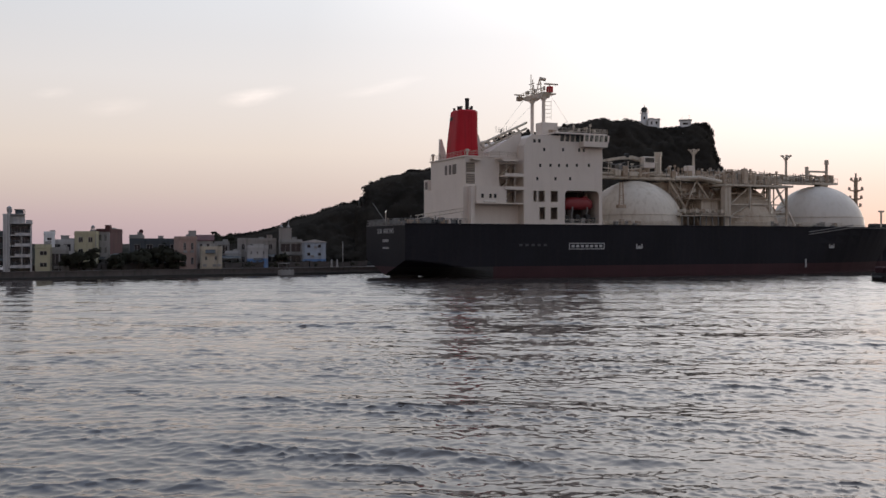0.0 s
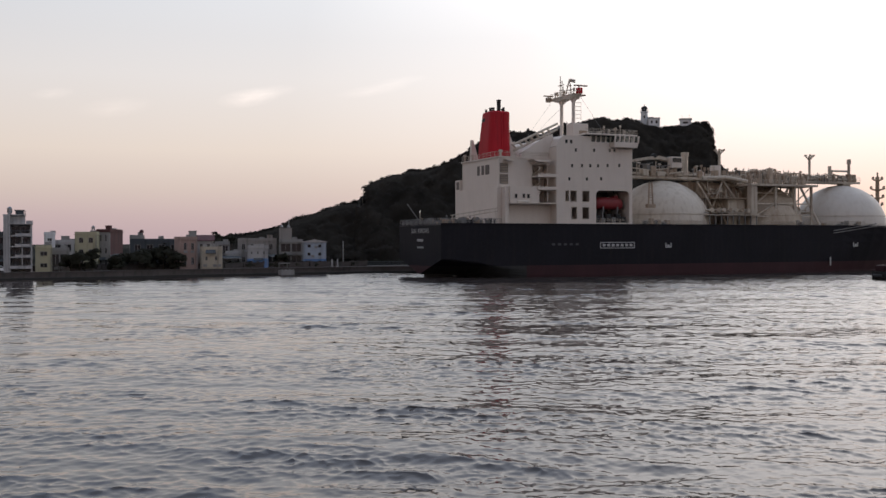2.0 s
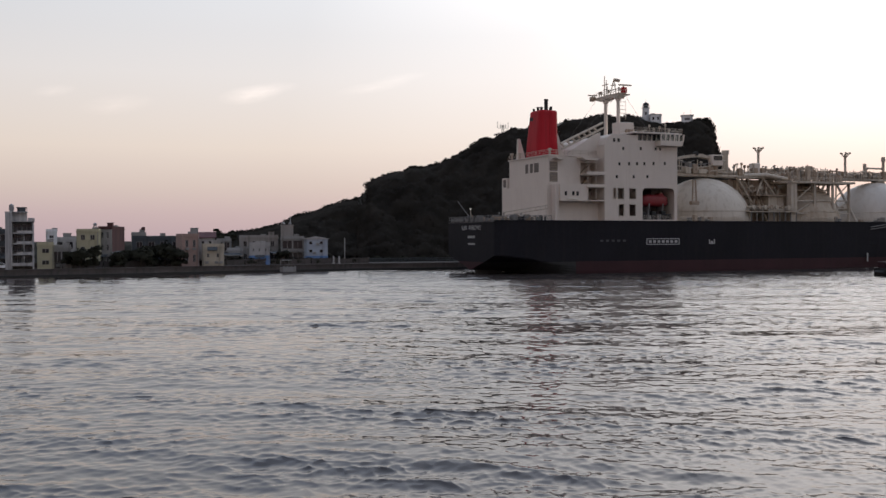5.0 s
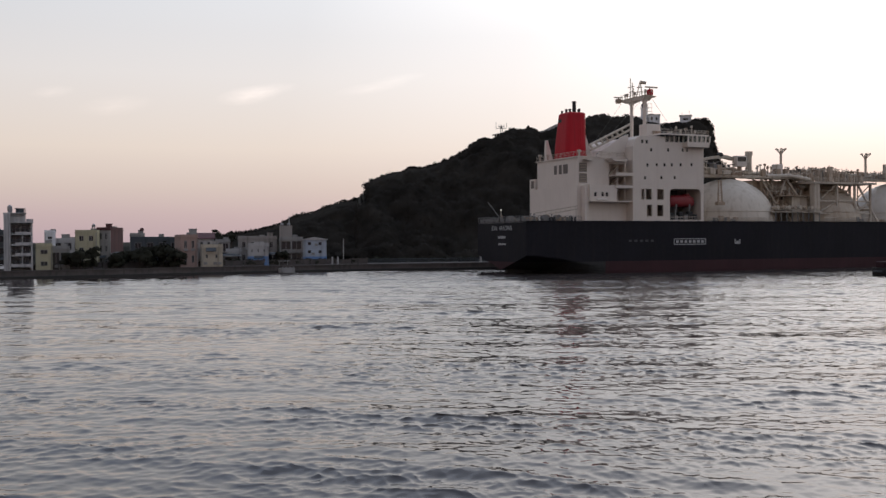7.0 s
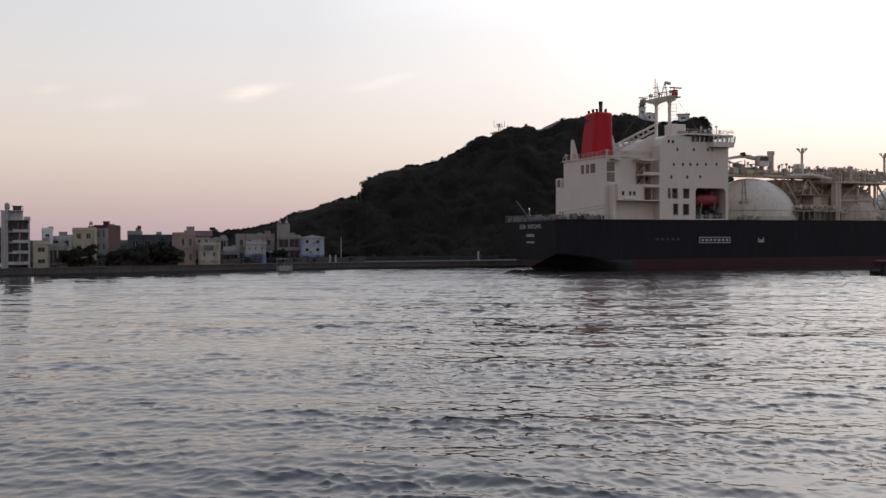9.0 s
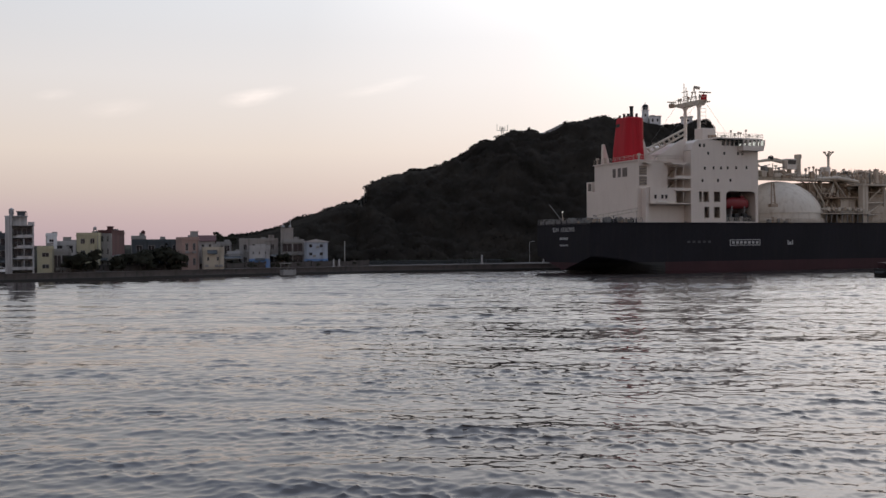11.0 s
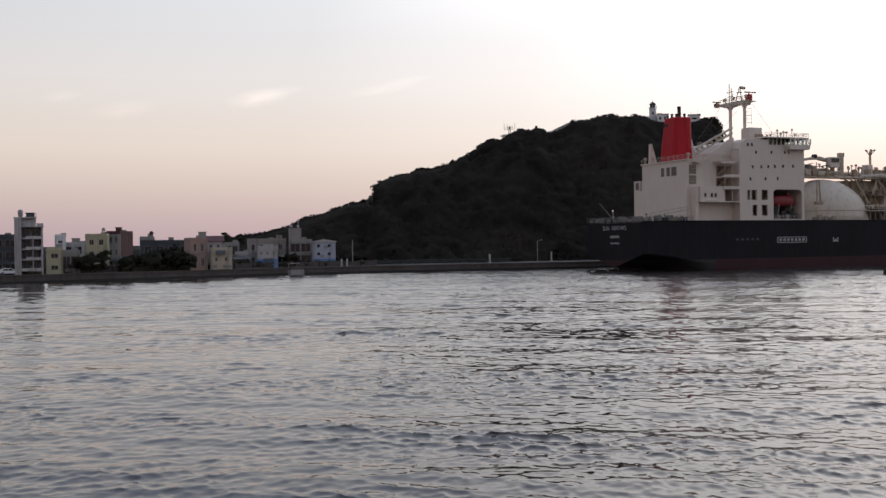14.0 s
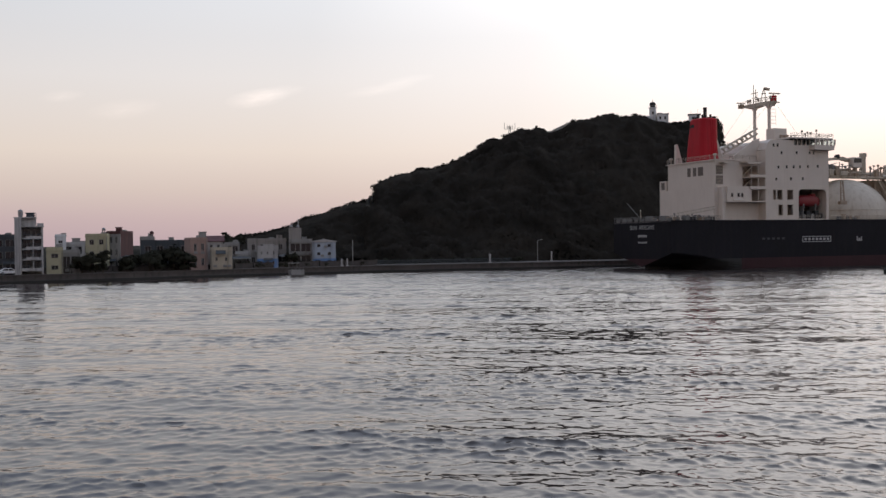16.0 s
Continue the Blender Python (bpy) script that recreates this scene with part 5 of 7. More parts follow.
def superstructure():
    # bridge house: full-width tower, its starboard wall pierced by windows and the lifeboat recess
    wins = [(29.7, 30.4, 16.6, 18.9), (30.9, 32.4, 16.6, 18.9), (34.0, 35.7, 16.6, 18.9), (31.2, 32.5, 12.8, 15.3), (34.0, 35.6, 12.8, 15.3)]
    recess = (37.5, 46.3, 11.9, 19.1)
    house_ = part("bridge_house", pierced(bmesh.new(), 27.4, 47.1, 11.5, 28.6, wins + [recess], 0.0, 0.35), M_WHITE, ship, "cream bridge house wall with small portholes")
    part("house_core", boxes((27.4, 37.2, 6.0, 24.4, 11.5, 19.3), (37.2, 47.1, 9.5, 24.4, 11.5, 19.3), (46.5, 47.1, 0.35, 9.5, 11.5, 19.3), (27.4, 47.1, 0.36, 24.4, 19.3, 28.5), (36.9, 37.3, 0.35, 9.5, 11.5, 19.3), (27.4, 27.8, 0.35, 6.0, 11.5, 19.3), (27.8, 36.9, 0.35, 6.0, 15.7, 16.0)), M_WHITE, house_)
    # rounded corners of the recess
    for cx, sx in ((37.5, 1), (46.3, -1)):
        pts = [(cx, 19.1)] + [(cx + sx * (1 - math.sin(a)) * 1.0, 19.1 - (1 - math.cos(a)) * 1.0) for a in np.linspace(0, math.pi / 2, 6)]
        part("recess_corner", prism(bmesh.new(), pts, "y", 0.002, 0.33), M_WHITE, house_)
    for (a, b, c, d) in wins:
        part("opening_frame", boxes((a - 0.08, a, -0.05, 0.1, c, d), (b, b + 0.08, -0.05, 0.1, c, d), (a - 0.08, b + 0.08, -0.05, 0.1, d, d + 0.08), (a - 0.08, b + 0.08, -0.05, 0.1, c - 0.08, c)), M_STEEL, house_)
    first = None
    for x, z in ((32.3, 27.9), (37.0, 28.0), (41.1, 28.1), (42.3, 28.1), (31.3, 24.4), (33.85, 24.5), (36.0, 24.55), (38.0, 24.6), (40.5, 24.7), (43.6, 24.8), (30.6, 21.5), (35.1, 21.6), (38.8, 21.7)):
        if first is None:
            bm = boxes((-0.25, 0.25, -0.05, 0.02, -0.36, 0.36))
            first = part("porthole", bm, M_GLASS, house_)
            first.matrix_basis = pose(x, 0, z)
        else:
            again(first, house_, pose(x, 0, z))
    for z in (19.75, 22.6, 25.6):
        part("plate_seam", boxes((27.42, 47.08, -0.02, 0.0, z - 0.04, z + 0.04)), M_WHITE, house_)
    for x in (33.2, 40.1):
        part("plate_seam", boxes((x - 0.03, x + 0.03, -0.018, 0.0, 19.8, 28.5)), M_WHITE, house_)
    # upper part of the house side, aft of the wheelhouse
    part("upper_house", prism(bmesh.new(), [(27.4, 28.6), (36.2, 28.6), (36.2, 31.05), (29.4, 31.05), (28.2, 30.3)], "y", 0.0, 24.4), M_WHITE, ship)
    bm = boxes((29.6, 30.2, -0.03, 0.02, 29.3, 30.1))
    part("porthole", bm, M_GLASS, ship)
    part("porthole", boxes((30.8, 31.4, -0.03, 0.02, 29.3, 30.1)), M_GLASS, ship)
    # sloping plate that runs aft from the house
    part("sloping_screen", prism(bmesh.new(), [(20.4, 25.9), (28.2, 25.9), (28.2, 31.6), (26.5, 31.0), (20.4, 27.2)], "y", 3.0, 3.25), M_WHITE, ship)
    part("sloping_screen", prism(bmesh.new(), [(20.4, 25.9), (28.2, 25.9), (28.2, 31.6), (26.5, 31.0), (20.4, 27.2)], "y", 21.0, 21.25), M_WHITE, ship)
    # wheelhouse
    wh = part("wheelhouse", boxes((36.2, 47.4, 0.3, 24.1, 28.6, 29.9)), M_WHITE, ship)
    part("wheelhouse_roof", boxes((34.5, 48.0, -0.8, 25.2, 31.35, 31.75)), M_WHITE, ship, bevel=0.1)
    part("pane", boxes((34.4, 41.4, 0.5, 0.54, 29.9, 31.35)), M_GLASS, wh)
    part("pane", boxes((34.4, 41.4, 23.86, 23.9, 29.9, 31.35)), M_GLASS, wh)
    part("pane", boxes((47.2, 47.24, 0.3, 24.1, 29.9, 31.35)), M_CLEAR, wh)
    # bulkhead coloured near black: the shade inside the wheelhouse is painted on
    part("aft_bulkhead", boxes((41.2, 41.4, 0.6, 23.8, 29.9, 31.35)), M_DIM_INSIDE, wh)
    for k in range(5):
        x = 36.2 + k * 1.3
        part("window_post", prism(bmesh.new(), [(x, 29.9), (x + 0.28, 29.9), (x + 0.38, 31.35), (x + 0.1, 31.35)], "y", 0.3, 0.6), M_WHITE, wh)
    for k in range(14):
        y = 0.3 + k * 1.8
        part("window_post", boxes((47.1, 47.4, y, y + 0.3, 29.9, 31.35)), M_WHITE, wh)
    # bridge wing
    for y0, y1 in ((-1.6, 0.3), (24.1, 26.0)):
        part("bridge_wing", prism(bmesh.new(), [(41.3, 28.75), (47.4, 28.75), (47.7, 29.9), (41.3, 29.9)], "y", y0, y1), M_WHITE, ship)
    for y0, y1 in ((-1.5, -1.46), (25.86, 25.9)):
        part("pane", boxes((41.4, 47.5, y0, y1, 29.9, 31.35)), M_CLEAR, wh)
    for y0, y1 in ((-1.46, 0.25), (24.15, 25.86)):
        for x in (41.4, 47.5):
            part("pane", boxes((x, x + 0.04, y0, y1, 29.9, 31.35)), M_CLEAR, wh)
    for k in range(6):
        x = 41.3 + k * 1.24
        part("window_post", prism(bmesh.new(), [(x, 29.9), (x + 0.3, 29.9), (x + 0.45, 31.35), (x + 0.15, 31.35)], "y", -1.62, -1.4), M_WHITE, wh)
    # dark sheet added under the roof as the wheelhouse's inner shade
    part("ceiling_shade", boxes((34.6, 47.9, -0.7, 25.1, 31.28, 31.345)), M_DIM_INSIDE, wh, "added dark sheet for the shade inside the wheelhouse")
    part("front_step", boxes((47.1, 47.8, 1.0, 23.4, 24.5, 27.2)), M_WHITE, ship)
    rail(34.5, -0.7, 48.0, -0.7, 31.75, 1.0)
    rail(48.0, -0.7, 48.0, 25.1, 31.75, 1.0)
    rail(34.5, 25.1, 48.0, 25.1, 31.75, 1.0)
    for x, y, h in ((41.5, 3, 2.2), (43.5, 4, 1.6), (45.2, 2, 2.4), (47.0, 3, 1.4), (48.0, 8, 2.6), (44.5, 10, 1.8), (38.0, 6, 1.4)):
        bm = rods(0.08, ((x, y, 31.75), (x, y, 31.75 + h)))
        rod(bm, (x, y, 31.75 + h - 0.5), (x, y, 31.75 + h), 0.3, 0.22, 8)
        part("deck_lamp", bm, M_STEEL, ship)
    rng = random.Random(31)
    for k in range(16):
        x, y = rng.uniform(36, 47.5), rng.uniform(0.5, 20)
        h = rng.uniform(0.7, 1.9)
        if k % 3 == 0:
            bm = boxes((x - 0.45, x + 0.45, y - 0.4, y + 0.4, 31.75, 31.75 + h * 0.7))
        else:
            bm = rods(0.06, ((x, y, 31.75), (x, y, 31.75 + h)), n=5)
            box(bm, x - 0.25, x + 0.25, y - 0.2, y + 0.2, 31.6 + h, 32.0 + h)
        part("roof_gear", bm, rng.choice((M_STEEL, M_GREYST, M_PIPE)), ship)
    rail(36.5, 8.0, 47.5, 8.0, 31.75, 1.4, gap=1.2)

    # aft deckhouses
    low = part("aft_house", boxes((14.2, 27.4, 2.6, 24.4, 11.5, 16.15), (14.2, 22.9, 2.6, 24.4, 16.15, 19.6), (22.9, 27.4, 5.6, 24.4, 16.15, 19.6), (15.3, 16.2, 0.9, 2.6, 11.5, 19.6), (14.2, 18.5, 21.9, 24.4, 19.6, 22.1)), M_WHITE, ship, "plain cream steel deckhouse")
    part("aft_house", boxes((16.2, 23.3, 0.35, 2.6, 16.15, 19.7)), M_WHITE, ship)
    for x in (17.6, 19.5, 20.6):
        part("porthole", boxes((x - 0.28, x + 0.28, 0.28, 0.36, 17.15, 18.05)), M_GLASS, low)
    part("shelf_deck", boxes((16.2, 27.4, -0.1, 2.6, 15.95, 16.15)), M_WHITE, ship)
    up = part("upper_aft_house", boxes((14.7, 22.9, 2.9, 21.5, 19.6, 26.0), (22.9, 27.4, 5.6, 21.5, 19.6, 26.0), (22.9, 27.4, 2.9, 5.6, 24.7, 26.0)), M_WHITE, ship)
    part("roof_edge", boxes((14.4, 27.4, 2.6, 21.8, 26.0, 26.25)), M_WHITE, up)
    for y in (12.8, 10.6, 8.3):
        w_ = 0.75 if y > 9 else 1.2
        part("louvre", boxes((14.62, 14.72, y - w_ * 0.8, y + w_ * 0.8, 22.6, 24.7)), M_LOUVRE_SHADE, up)
    for z0, z1 in ((22.7, 24.8), (20.3, 22.4)):
        lv = part("louvre", boxes((15.0, 17.0, 2.84, 2.92, z0, z1)), M_LOUVRE_SHADE, up)
        for k in range(6):
            z = z0 + 0.2 + (z1 - z0 - 0.3) * k / 5
            part("slat", prism(bmesh.new(), [(2.76, z - 0.06), (2.84, z + 0.03), (2.84, z + 0.07), (2.76, z - 0.02)], "x", 15.05, 16.95), M_TAN, lv)
    part("side_opening", boxes((14.12, 14.22, 22.3, 23.6, 19.9, 21.7)), M_LOUVRE_SHADE, low)
    # galleries between the deckhouses and the bridge house
    for z in (19.15, 21.95):
        part("gallery", boxes((22.8, 27.4, 0.0, 5.6, z - 0.12, z + 0.12)), M_WHITE, ship)
        part("gallery_screen", boxes((22.8, 27.4, 0.0, 0.08, z + 0.12, z + 0.55)), M_WHITE, ship)
    part("ledge", prism(bmesh.new(), [(15.6, 25.5), (18.4, 25.5), (17.6, 25.2), (16.2, 25.2)], "y", 1.2, 2.9), M_WHITE, ship)
    part("ledge", prism(bmesh.new(), [(21.8, 25.6), (26.6, 25.6), (25.6, 25.1), (22.6, 25.1)], "y", 0.2, 2.9), M_WHITE, ship)
    for x, z in ((23.9, 22.1), (26.1, 22.1), (23.8, 19.3), (25.9, 19.3), (25.0, 16.2)):
        part("gallery_door", boxes((x - 0.45, x + 0.45, 5.5, 5.6, z, z + 2.0)), M_TAN, ship)
    for z in (16.15, 19.27, 22.07):
        part("gallery_stair", prism(bmesh.new(), [(23.2, z), (23.6, z), (26.8, z + 2.6), (26.4, z + 2.6)], "y", 3.9, 4.7), M_STEEL, ship)
        for k in range(3):
            part("gallery_post", rods(0.06, ((23.1 + k * 2.1, 0.06, z), (23.1 + k * 2.1, 0.06, z + 2.7)), n=6), M_WHITE, ship)
    bm = rods(0.09, ((3.0, 2.0, 12.6), (14.0, 2.0, 14.3)), ((3.0, 2.0, 13.3), (14.0, 2.0, 15.0)), n=6)
    for k in range(9):
        x = 3.4 + 1.25 * k
        rod(bm, (x, 2.0, 12.66 + 0.155 * (x - 3.4)), (x, 2.0, 13.36 + 0.155 * (x - 3.4)), 0.05, n=5)
    for x in (3.4, 8.5, 13.6):
        rod(bm, (x, 2.0, 11.5), (x, 2.0, 12.6 + 0.155 * (x - 3.0)), 0.07, n=5)
    part("stowed_gangway", bm, M_STEEL, ship, "cream gangway stowed along the after deck")
    part("roof_tank", rods(0.55, ((23.4, 1.2, 16.7), (23.4, 2.4, 16.7)), n=12), M_GREYST, ship)
    part("workboat", boxes((17.8, 20.8, 0.0, 0.8, 16.15, 16.65)), M_DOME, ship, bevel=0.15)
    rail(14.6, 2.8, 27.0, 2.8, 26.25, 1.1)
    rail(14.6, 2.8, 14.6, 21.6, 26.25, 1.1)

    # lifeboat in its recess
    bm = bmesh.new()
    bmesh.ops.create_uvsphere(bm, u_segments=20, v_segments=12, radius=1)
    for v in bm.verts:
        f = 1 - 0.25 * max(0, v.co.z)
        v.co = Vector((math.copysign(abs(v.co.x) ** 0.36, v.co.x) * 3.9 * f, v.co.y * 1.45, math.copysign(abs(v.co.z) ** 0.5, v.co.z) * 1.4))
    for v in bm.verts:
        v.co += Vector((41.9, 2.3, 16.35))
    boat = part("lifeboat", bm, M_BOAT, ship, "dark red enclosed lifeboat", smooth=True)
    part("canopy_hatch", boxes((43.0, 44.3, 1.4, 3.2, 17.2, 18.05)), M_BOAT, boat, bevel=0.15)
    for x in (38.8, 45.0):
        part("davit", prism(bmesh.new(), [(x - 0.2, 11.6), (x + 0.2, 11.6), (x + 0.2, 18.6), (x - 0.2, 18.6)], "y", 3.3, 3.8), M_STEEL, ship)
    rail(37.5, 0.25, 46.3, 0.25, 11.6, 1.15)
    for x, h, m_ in ((38.6, 2.0, M_BLACK), (39.9, 1.4, M_GREYST), (41.3, 2.3, M_BLACK), (42.7, 1.6, M_GREYST), (44.0, 2.4, M_BLACK), (45.3, 1.7, M_BLACK)):
        part("deck_locker", boxes((x - 0.55, x + 0.55, 0.8, 2.0, 11.55, 11.55 + h)), m_, ship, bevel=0.06)
    for x in (40.0, 43.8):
        part("boat_cradle", boxes((x - 0.15, x + 0.15, 1.2, 3.4, 11.55, 15.0), (x - 0.15, x + 0.15, 0.9, 1.2, 14.4, 15.6)), M_GREYST, ship)
        part("boat_fall", rods(0.05, ((x, 2.3, 17.6), (x, 2.6, 19.2)), n=5), M_BLACK, ship)
    part("boat_winch", rods(0.5, ((41.2, 4.5, 12.4), (42.8, 4.5, 12.4)), n=12), M_BLACK, ship)
    # sheet added at the back; its dark brown is the recess's shade
    part("recess_shade", boxes((37.35, 46.45, 9.3, 9.48, 11.6, 19.25)), M_LOUVRE_SHADE, ship, "added dark brown sheet for the shade behind the lifeboat")


superstructure()


def funnel():
    bm = bmesh.new()

    def ring(z, x0, x1, hw, r):
        pts = []
        for cx, cy, a0 in ((x1 - r, hw - r, 0), (x0 + r, hw - r, 90), (x0 + r, -hw + r, 180), (x1 - r, -hw + r, 270)):
            for k in range(5):
                a = radians(a0 + k * 22.5)
                pts.append(bm.verts.new((cx + r * math.cos(a), MID + cy + r * math.sin(a), z)))
        return pts

    rings = [ring(26.2, 15.5, 21.2, 3.4, 1.1), ring(30.0, 15.7, 21.0, 3.2, 1.1), ring(36.7, 16.4, 21.2, 2.8, 1.1), ring(37.0, 16.7, 20.9, 2.5, 0.9)]
    for a, b in zip(rings, rings[1:]):
        for i in range(len(a)):
            bm.faces.new((a[i], a[(i + 1) % len(a)], b[(i + 1) % len(a)], b[i]))
    bm.faces.new(rings[-1])
    bmesh.ops.recalc_face_normals(bm, faces=bm.faces[:])
    f = part("funnel", bm, M_RED, ship, "bright red tapering funnel with black exhaust pipes")
    for x, y, h, r in ((20.0, 13.2, 3.1, 0.45), (18.0, 13.4, 1.2, 0.3), (17.4, 10.8, 0.9, 0.3), (17.2, 14.0, 0.8, 0.25), (20.4, 11.6, 1.2, 0.25), (19.7, 10.9, 0.8, 0.2)):
        bm = rods(r, ((x, y, 36.8), (x, y, 36.9 + h)), n=10)
        rod(bm, (x, y, 36.9 + h - 0.3), (x, y, 36.9 + h), r * 1.15, n=10)
        part("exhaust_pipe", bm, M_BLACK, f)
    part("side_casing", prism(bmesh.new(), [(20.9, 26.2), (23.0, 26.2), (22.0, 29.5), (21.2, 31.8)], "y", 10.0, 13.6), M_WHITE, ship)
    part("ladder", rods(0.07, ((18.5, 8.75, 26.3), (18.7, 9.35, 36.5)), ((19.1, 8.75, 26.3), (19.3, 9.35, 36.5))), M_RED, f)
    part("funnel_mark", prism(bmesh.new(), [(16.08, 33.4), (16.27, 35.6), (16.5, 35.6), (16.5, 33.4)], "y", 12.6, 14.2), M_BLACK, f, "sooty patch on the funnel's after side")
    part("vent_fin", prism(bmesh.new(), [(16.4, 26.2), (18.6, 26.2), (17.0, 31.4), (16.6, 31.4)], "y", 20.4, 21.2), M_WHITE, ship)
    for x, y in ((13.6, 20), (14.9, 18.5), (15.0, 4.5)):
        bm = rods(0.25, ((x + 1, y, 26.2), (x + 1, y, 27.4)), n=10)
        rod(bm, (x + 1, y, 27.4), (x + 1, y, 27.8), 0.5, 0.35, 10)
        part("vent_cowl", bm, M_STEEL, ship)


funnel()


def radar_mast():
    mast = part("radar_mast", boxes((34.6, 38.6, 5.0, 8.0, 31.05, 34.5)), M_WHITE, ship, "cream goalpost radar mast with aerials", bevel=0.08)
    for y in (11.1, 16.5):
        bm = rods(0.42, ((38.4, y, 31.0), (38.4, y, 40.2)), n=12)
        rod(bm, (38.4, y, 40.2), (38.4, y, 41.4), 0.42, 1.2, 12)
        part("mast_leg", bm, M_WHITE, mast)
    part("crosstree", prism(bmesh.new(), [(9.3, 42.0), (20.2, 42.0), (19.6, 41.5), (17.2, 40.8), (13.8, 41.2), (10.4, 40.8)], "x", 37.3, 39.5), M_STEEL, mast)
    part("crosstree_arm", boxes((39.5, 41.3, 10.4, 12.4, 41.75, 42.0)), M_STEEL, mast)
    for x in (37.35, 39.45):
        bm = bmesh.new()
        for k in range(11):
            y = 9.6 + k * 1.03
            rod(bm, (x, y, 41.9), (x, y, 43.0), 0.05, n=4)
        rod(bm, (x, 9.6, 43.0), (x, 19.9, 43.0), 0.05, n=4)
        part("crosstree_rail", bm, M_STEEL, mast)
    x = 38.0
    part("aerial", rods(0.10, ((x, 16.4, 41.9), (x, 16.4, 47.0)), ((x, 15.6, 41.9), (x, 15.6, 45.8)), ((x, 17.4, 44.8), (x, 14.8, 44.8)), ((x, 17.0, 43.6), (x, 15.0, 43.6)), ((x, 15.1, 41.9), (x, 15.1, 44.4))), M_STEEL, mast)
    bm = rods(0.13, ((x, 14.0, 41.9), (x + 0.4, 12.9, 45.8)), ((x + 0.6, 12.3, 41.9), (x + 0.4, 12.9, 45.8)), ((x, 13.8, 43.2), (x + 0.6, 12.2, 43.2)), ((x, 13.6, 44.3), (x + 0.6, 12.4, 44.3)))
    rod(bm, (x + 0.4, 12.9, 45.6), (x + 1.6, 12.2, 45.3), 0.38, 0.38, 8)
    part("aerial", bm, M_STEEL, mast)
    for y, z in ((18.6, 42.0), (17.8, 42.0), (10.2, 42.0), (14.6, 42.0)):
        bm = rods(0.1, ((x, y, z), (x, y, z + 0.9)), n=6)
        rod(bm, (x, y, z + 0.7), (x, y, z + 1.4), 0.32, 0.26, 8)
        part("mast_lamp", bm, M_STEEL, mast)
    rb = part("radar", boxes((39.7, 40.9, 11.0, 12.2, 42.3, 43.7)), M_RED, mast, "dark red radar scanner box", bevel=0.1)
    part("scanner", boxes((38.9, 42.4, 11.4, 11.8, 44.1, 44.4), (40.1, 40.3, 11.5, 11.7, 43.7, 44.1)), M_STEEL, rb)
    rc = part("radar", boxes((36.2, 37.3, 19.2, 20.4, 41.2, 42.3)), M_PIPE, mast, bevel=0.1)
    part("scanner", boxes((35.4, 38.0, 19.6, 19.9, 42.5, 42.75), (36.6, 36.8, 19.7, 19.85, 42.3, 42.5)), M_PIPE, rc)
    bm = bmesh.new()
    for k in range(5):
        rod(bm, (38.8, 11.1, 36.5 + k * 0.9), (40.2, 10.7, 36.5 + k * 0.9), 0.05, n=4)
    rod(bm, (40.2, 10.7, 36.0), (40.2, 10.7, 40.3), 0.04, n=4)
    part("signal_yard", bm, M_STEEL, mast)
    for p, q in (((37.4, 19.0, 41.4), (30.0, 21.0, 31.0)), ((39.6, 10.0, 41.4), (44.0, 6.0, 32.0)), ((37.4, 10.0, 41.4), (24.0, 9.0, 29.0))):
        part("stay_wire", rods(0.025, (p, q), n=4), M_GREYST, mast)
    part("cargo_boom", rods(0.26, ((20.4, 7.4, 29.2), (33.2, 9.6, 34.8)), ((20.8, 7.4, 28.0), (33.2, 9.6, 33.5)), *[((20.6 + 1.6 * k, 7.42 + 0.27 * k, 29.25 + 0.70 * k), (21.6 + 1.6 * k, 7.55 + 0.27 * k, 28.5 + 0.68 * k)) for k in range(7)], n=7), M_STEEL, ship, "long stowed cream boom")
    bm = bmesh.new()
    for k in range(12):
        x = 21.5 + k * 0.9
        rod(bm, (x, 6.0, 26.2), (x, 6.0, 27.3 + 0.18 * k), 0.05, n=4)
    rod(bm, (21.5, 6.0, 27.2), (31.4, 6.0, 29.3), 0.08, n=5)
    part("gangway_rail", bm, M_GREYST, ship)


radar_mast()


def tank_dome(cx, label, paint):
    bm = bmesh.new()
    n, m_ = 48, 14
    prev = None
    for j in range(m_ + 1):
        a = math.pi / 2 * j / m_
        r, z = 11.8 * math.cos(a), DECK - 0.4 + 11.4 * math.sin(a)
        if j == m_:
            c = bm.verts.new((cx, MID, z))
            for i in range(n):
                bm.faces.new((prev[i], prev[(i + 1) % n], c))
            break
        cur = [bm.verts.new((cx + r * math.cos(2 * math.pi * i / n), MID + r * math.sin(2 * math.pi * i / n), z)) for i in range(n)]
        if prev:
            for i in range(n):
                bm.faces.new((prev[i], prev[(i + 1) % n], cur[(i + 1) % n], cur[i]))
        prev = cur
    d = part("tank_dome", bm, paint, ship, label, smooth=True)
    for h, r in ((0.5, 11.82), (2.6, 11.5)):
        bm = bmesh.new()
        for k in range(24):
            a0, a1 = 2 * math.pi * k / 24, 2 * math.pi * (k + 1) / 24
            rod(bm, (cx + r * math.cos(a0), MID + r * math.sin(a0), DECK + h), (cx + r * math.cos(a1), MID + r * math.sin(a1), DECK + h), 0.07, n=5)
        part("seam_ring", bm, M_STEEL, d)
    return d


tank_dome(63.8, "large rounded cream tank dome with brown streaks", M_DOMEA)
tank_dome(92.6, "stained tank dome, painted beige for its shade behind the frame", M_DOME_SHADED)
tank_dome(121.5, "large clean pale tank dome near the bow", M_DOME)


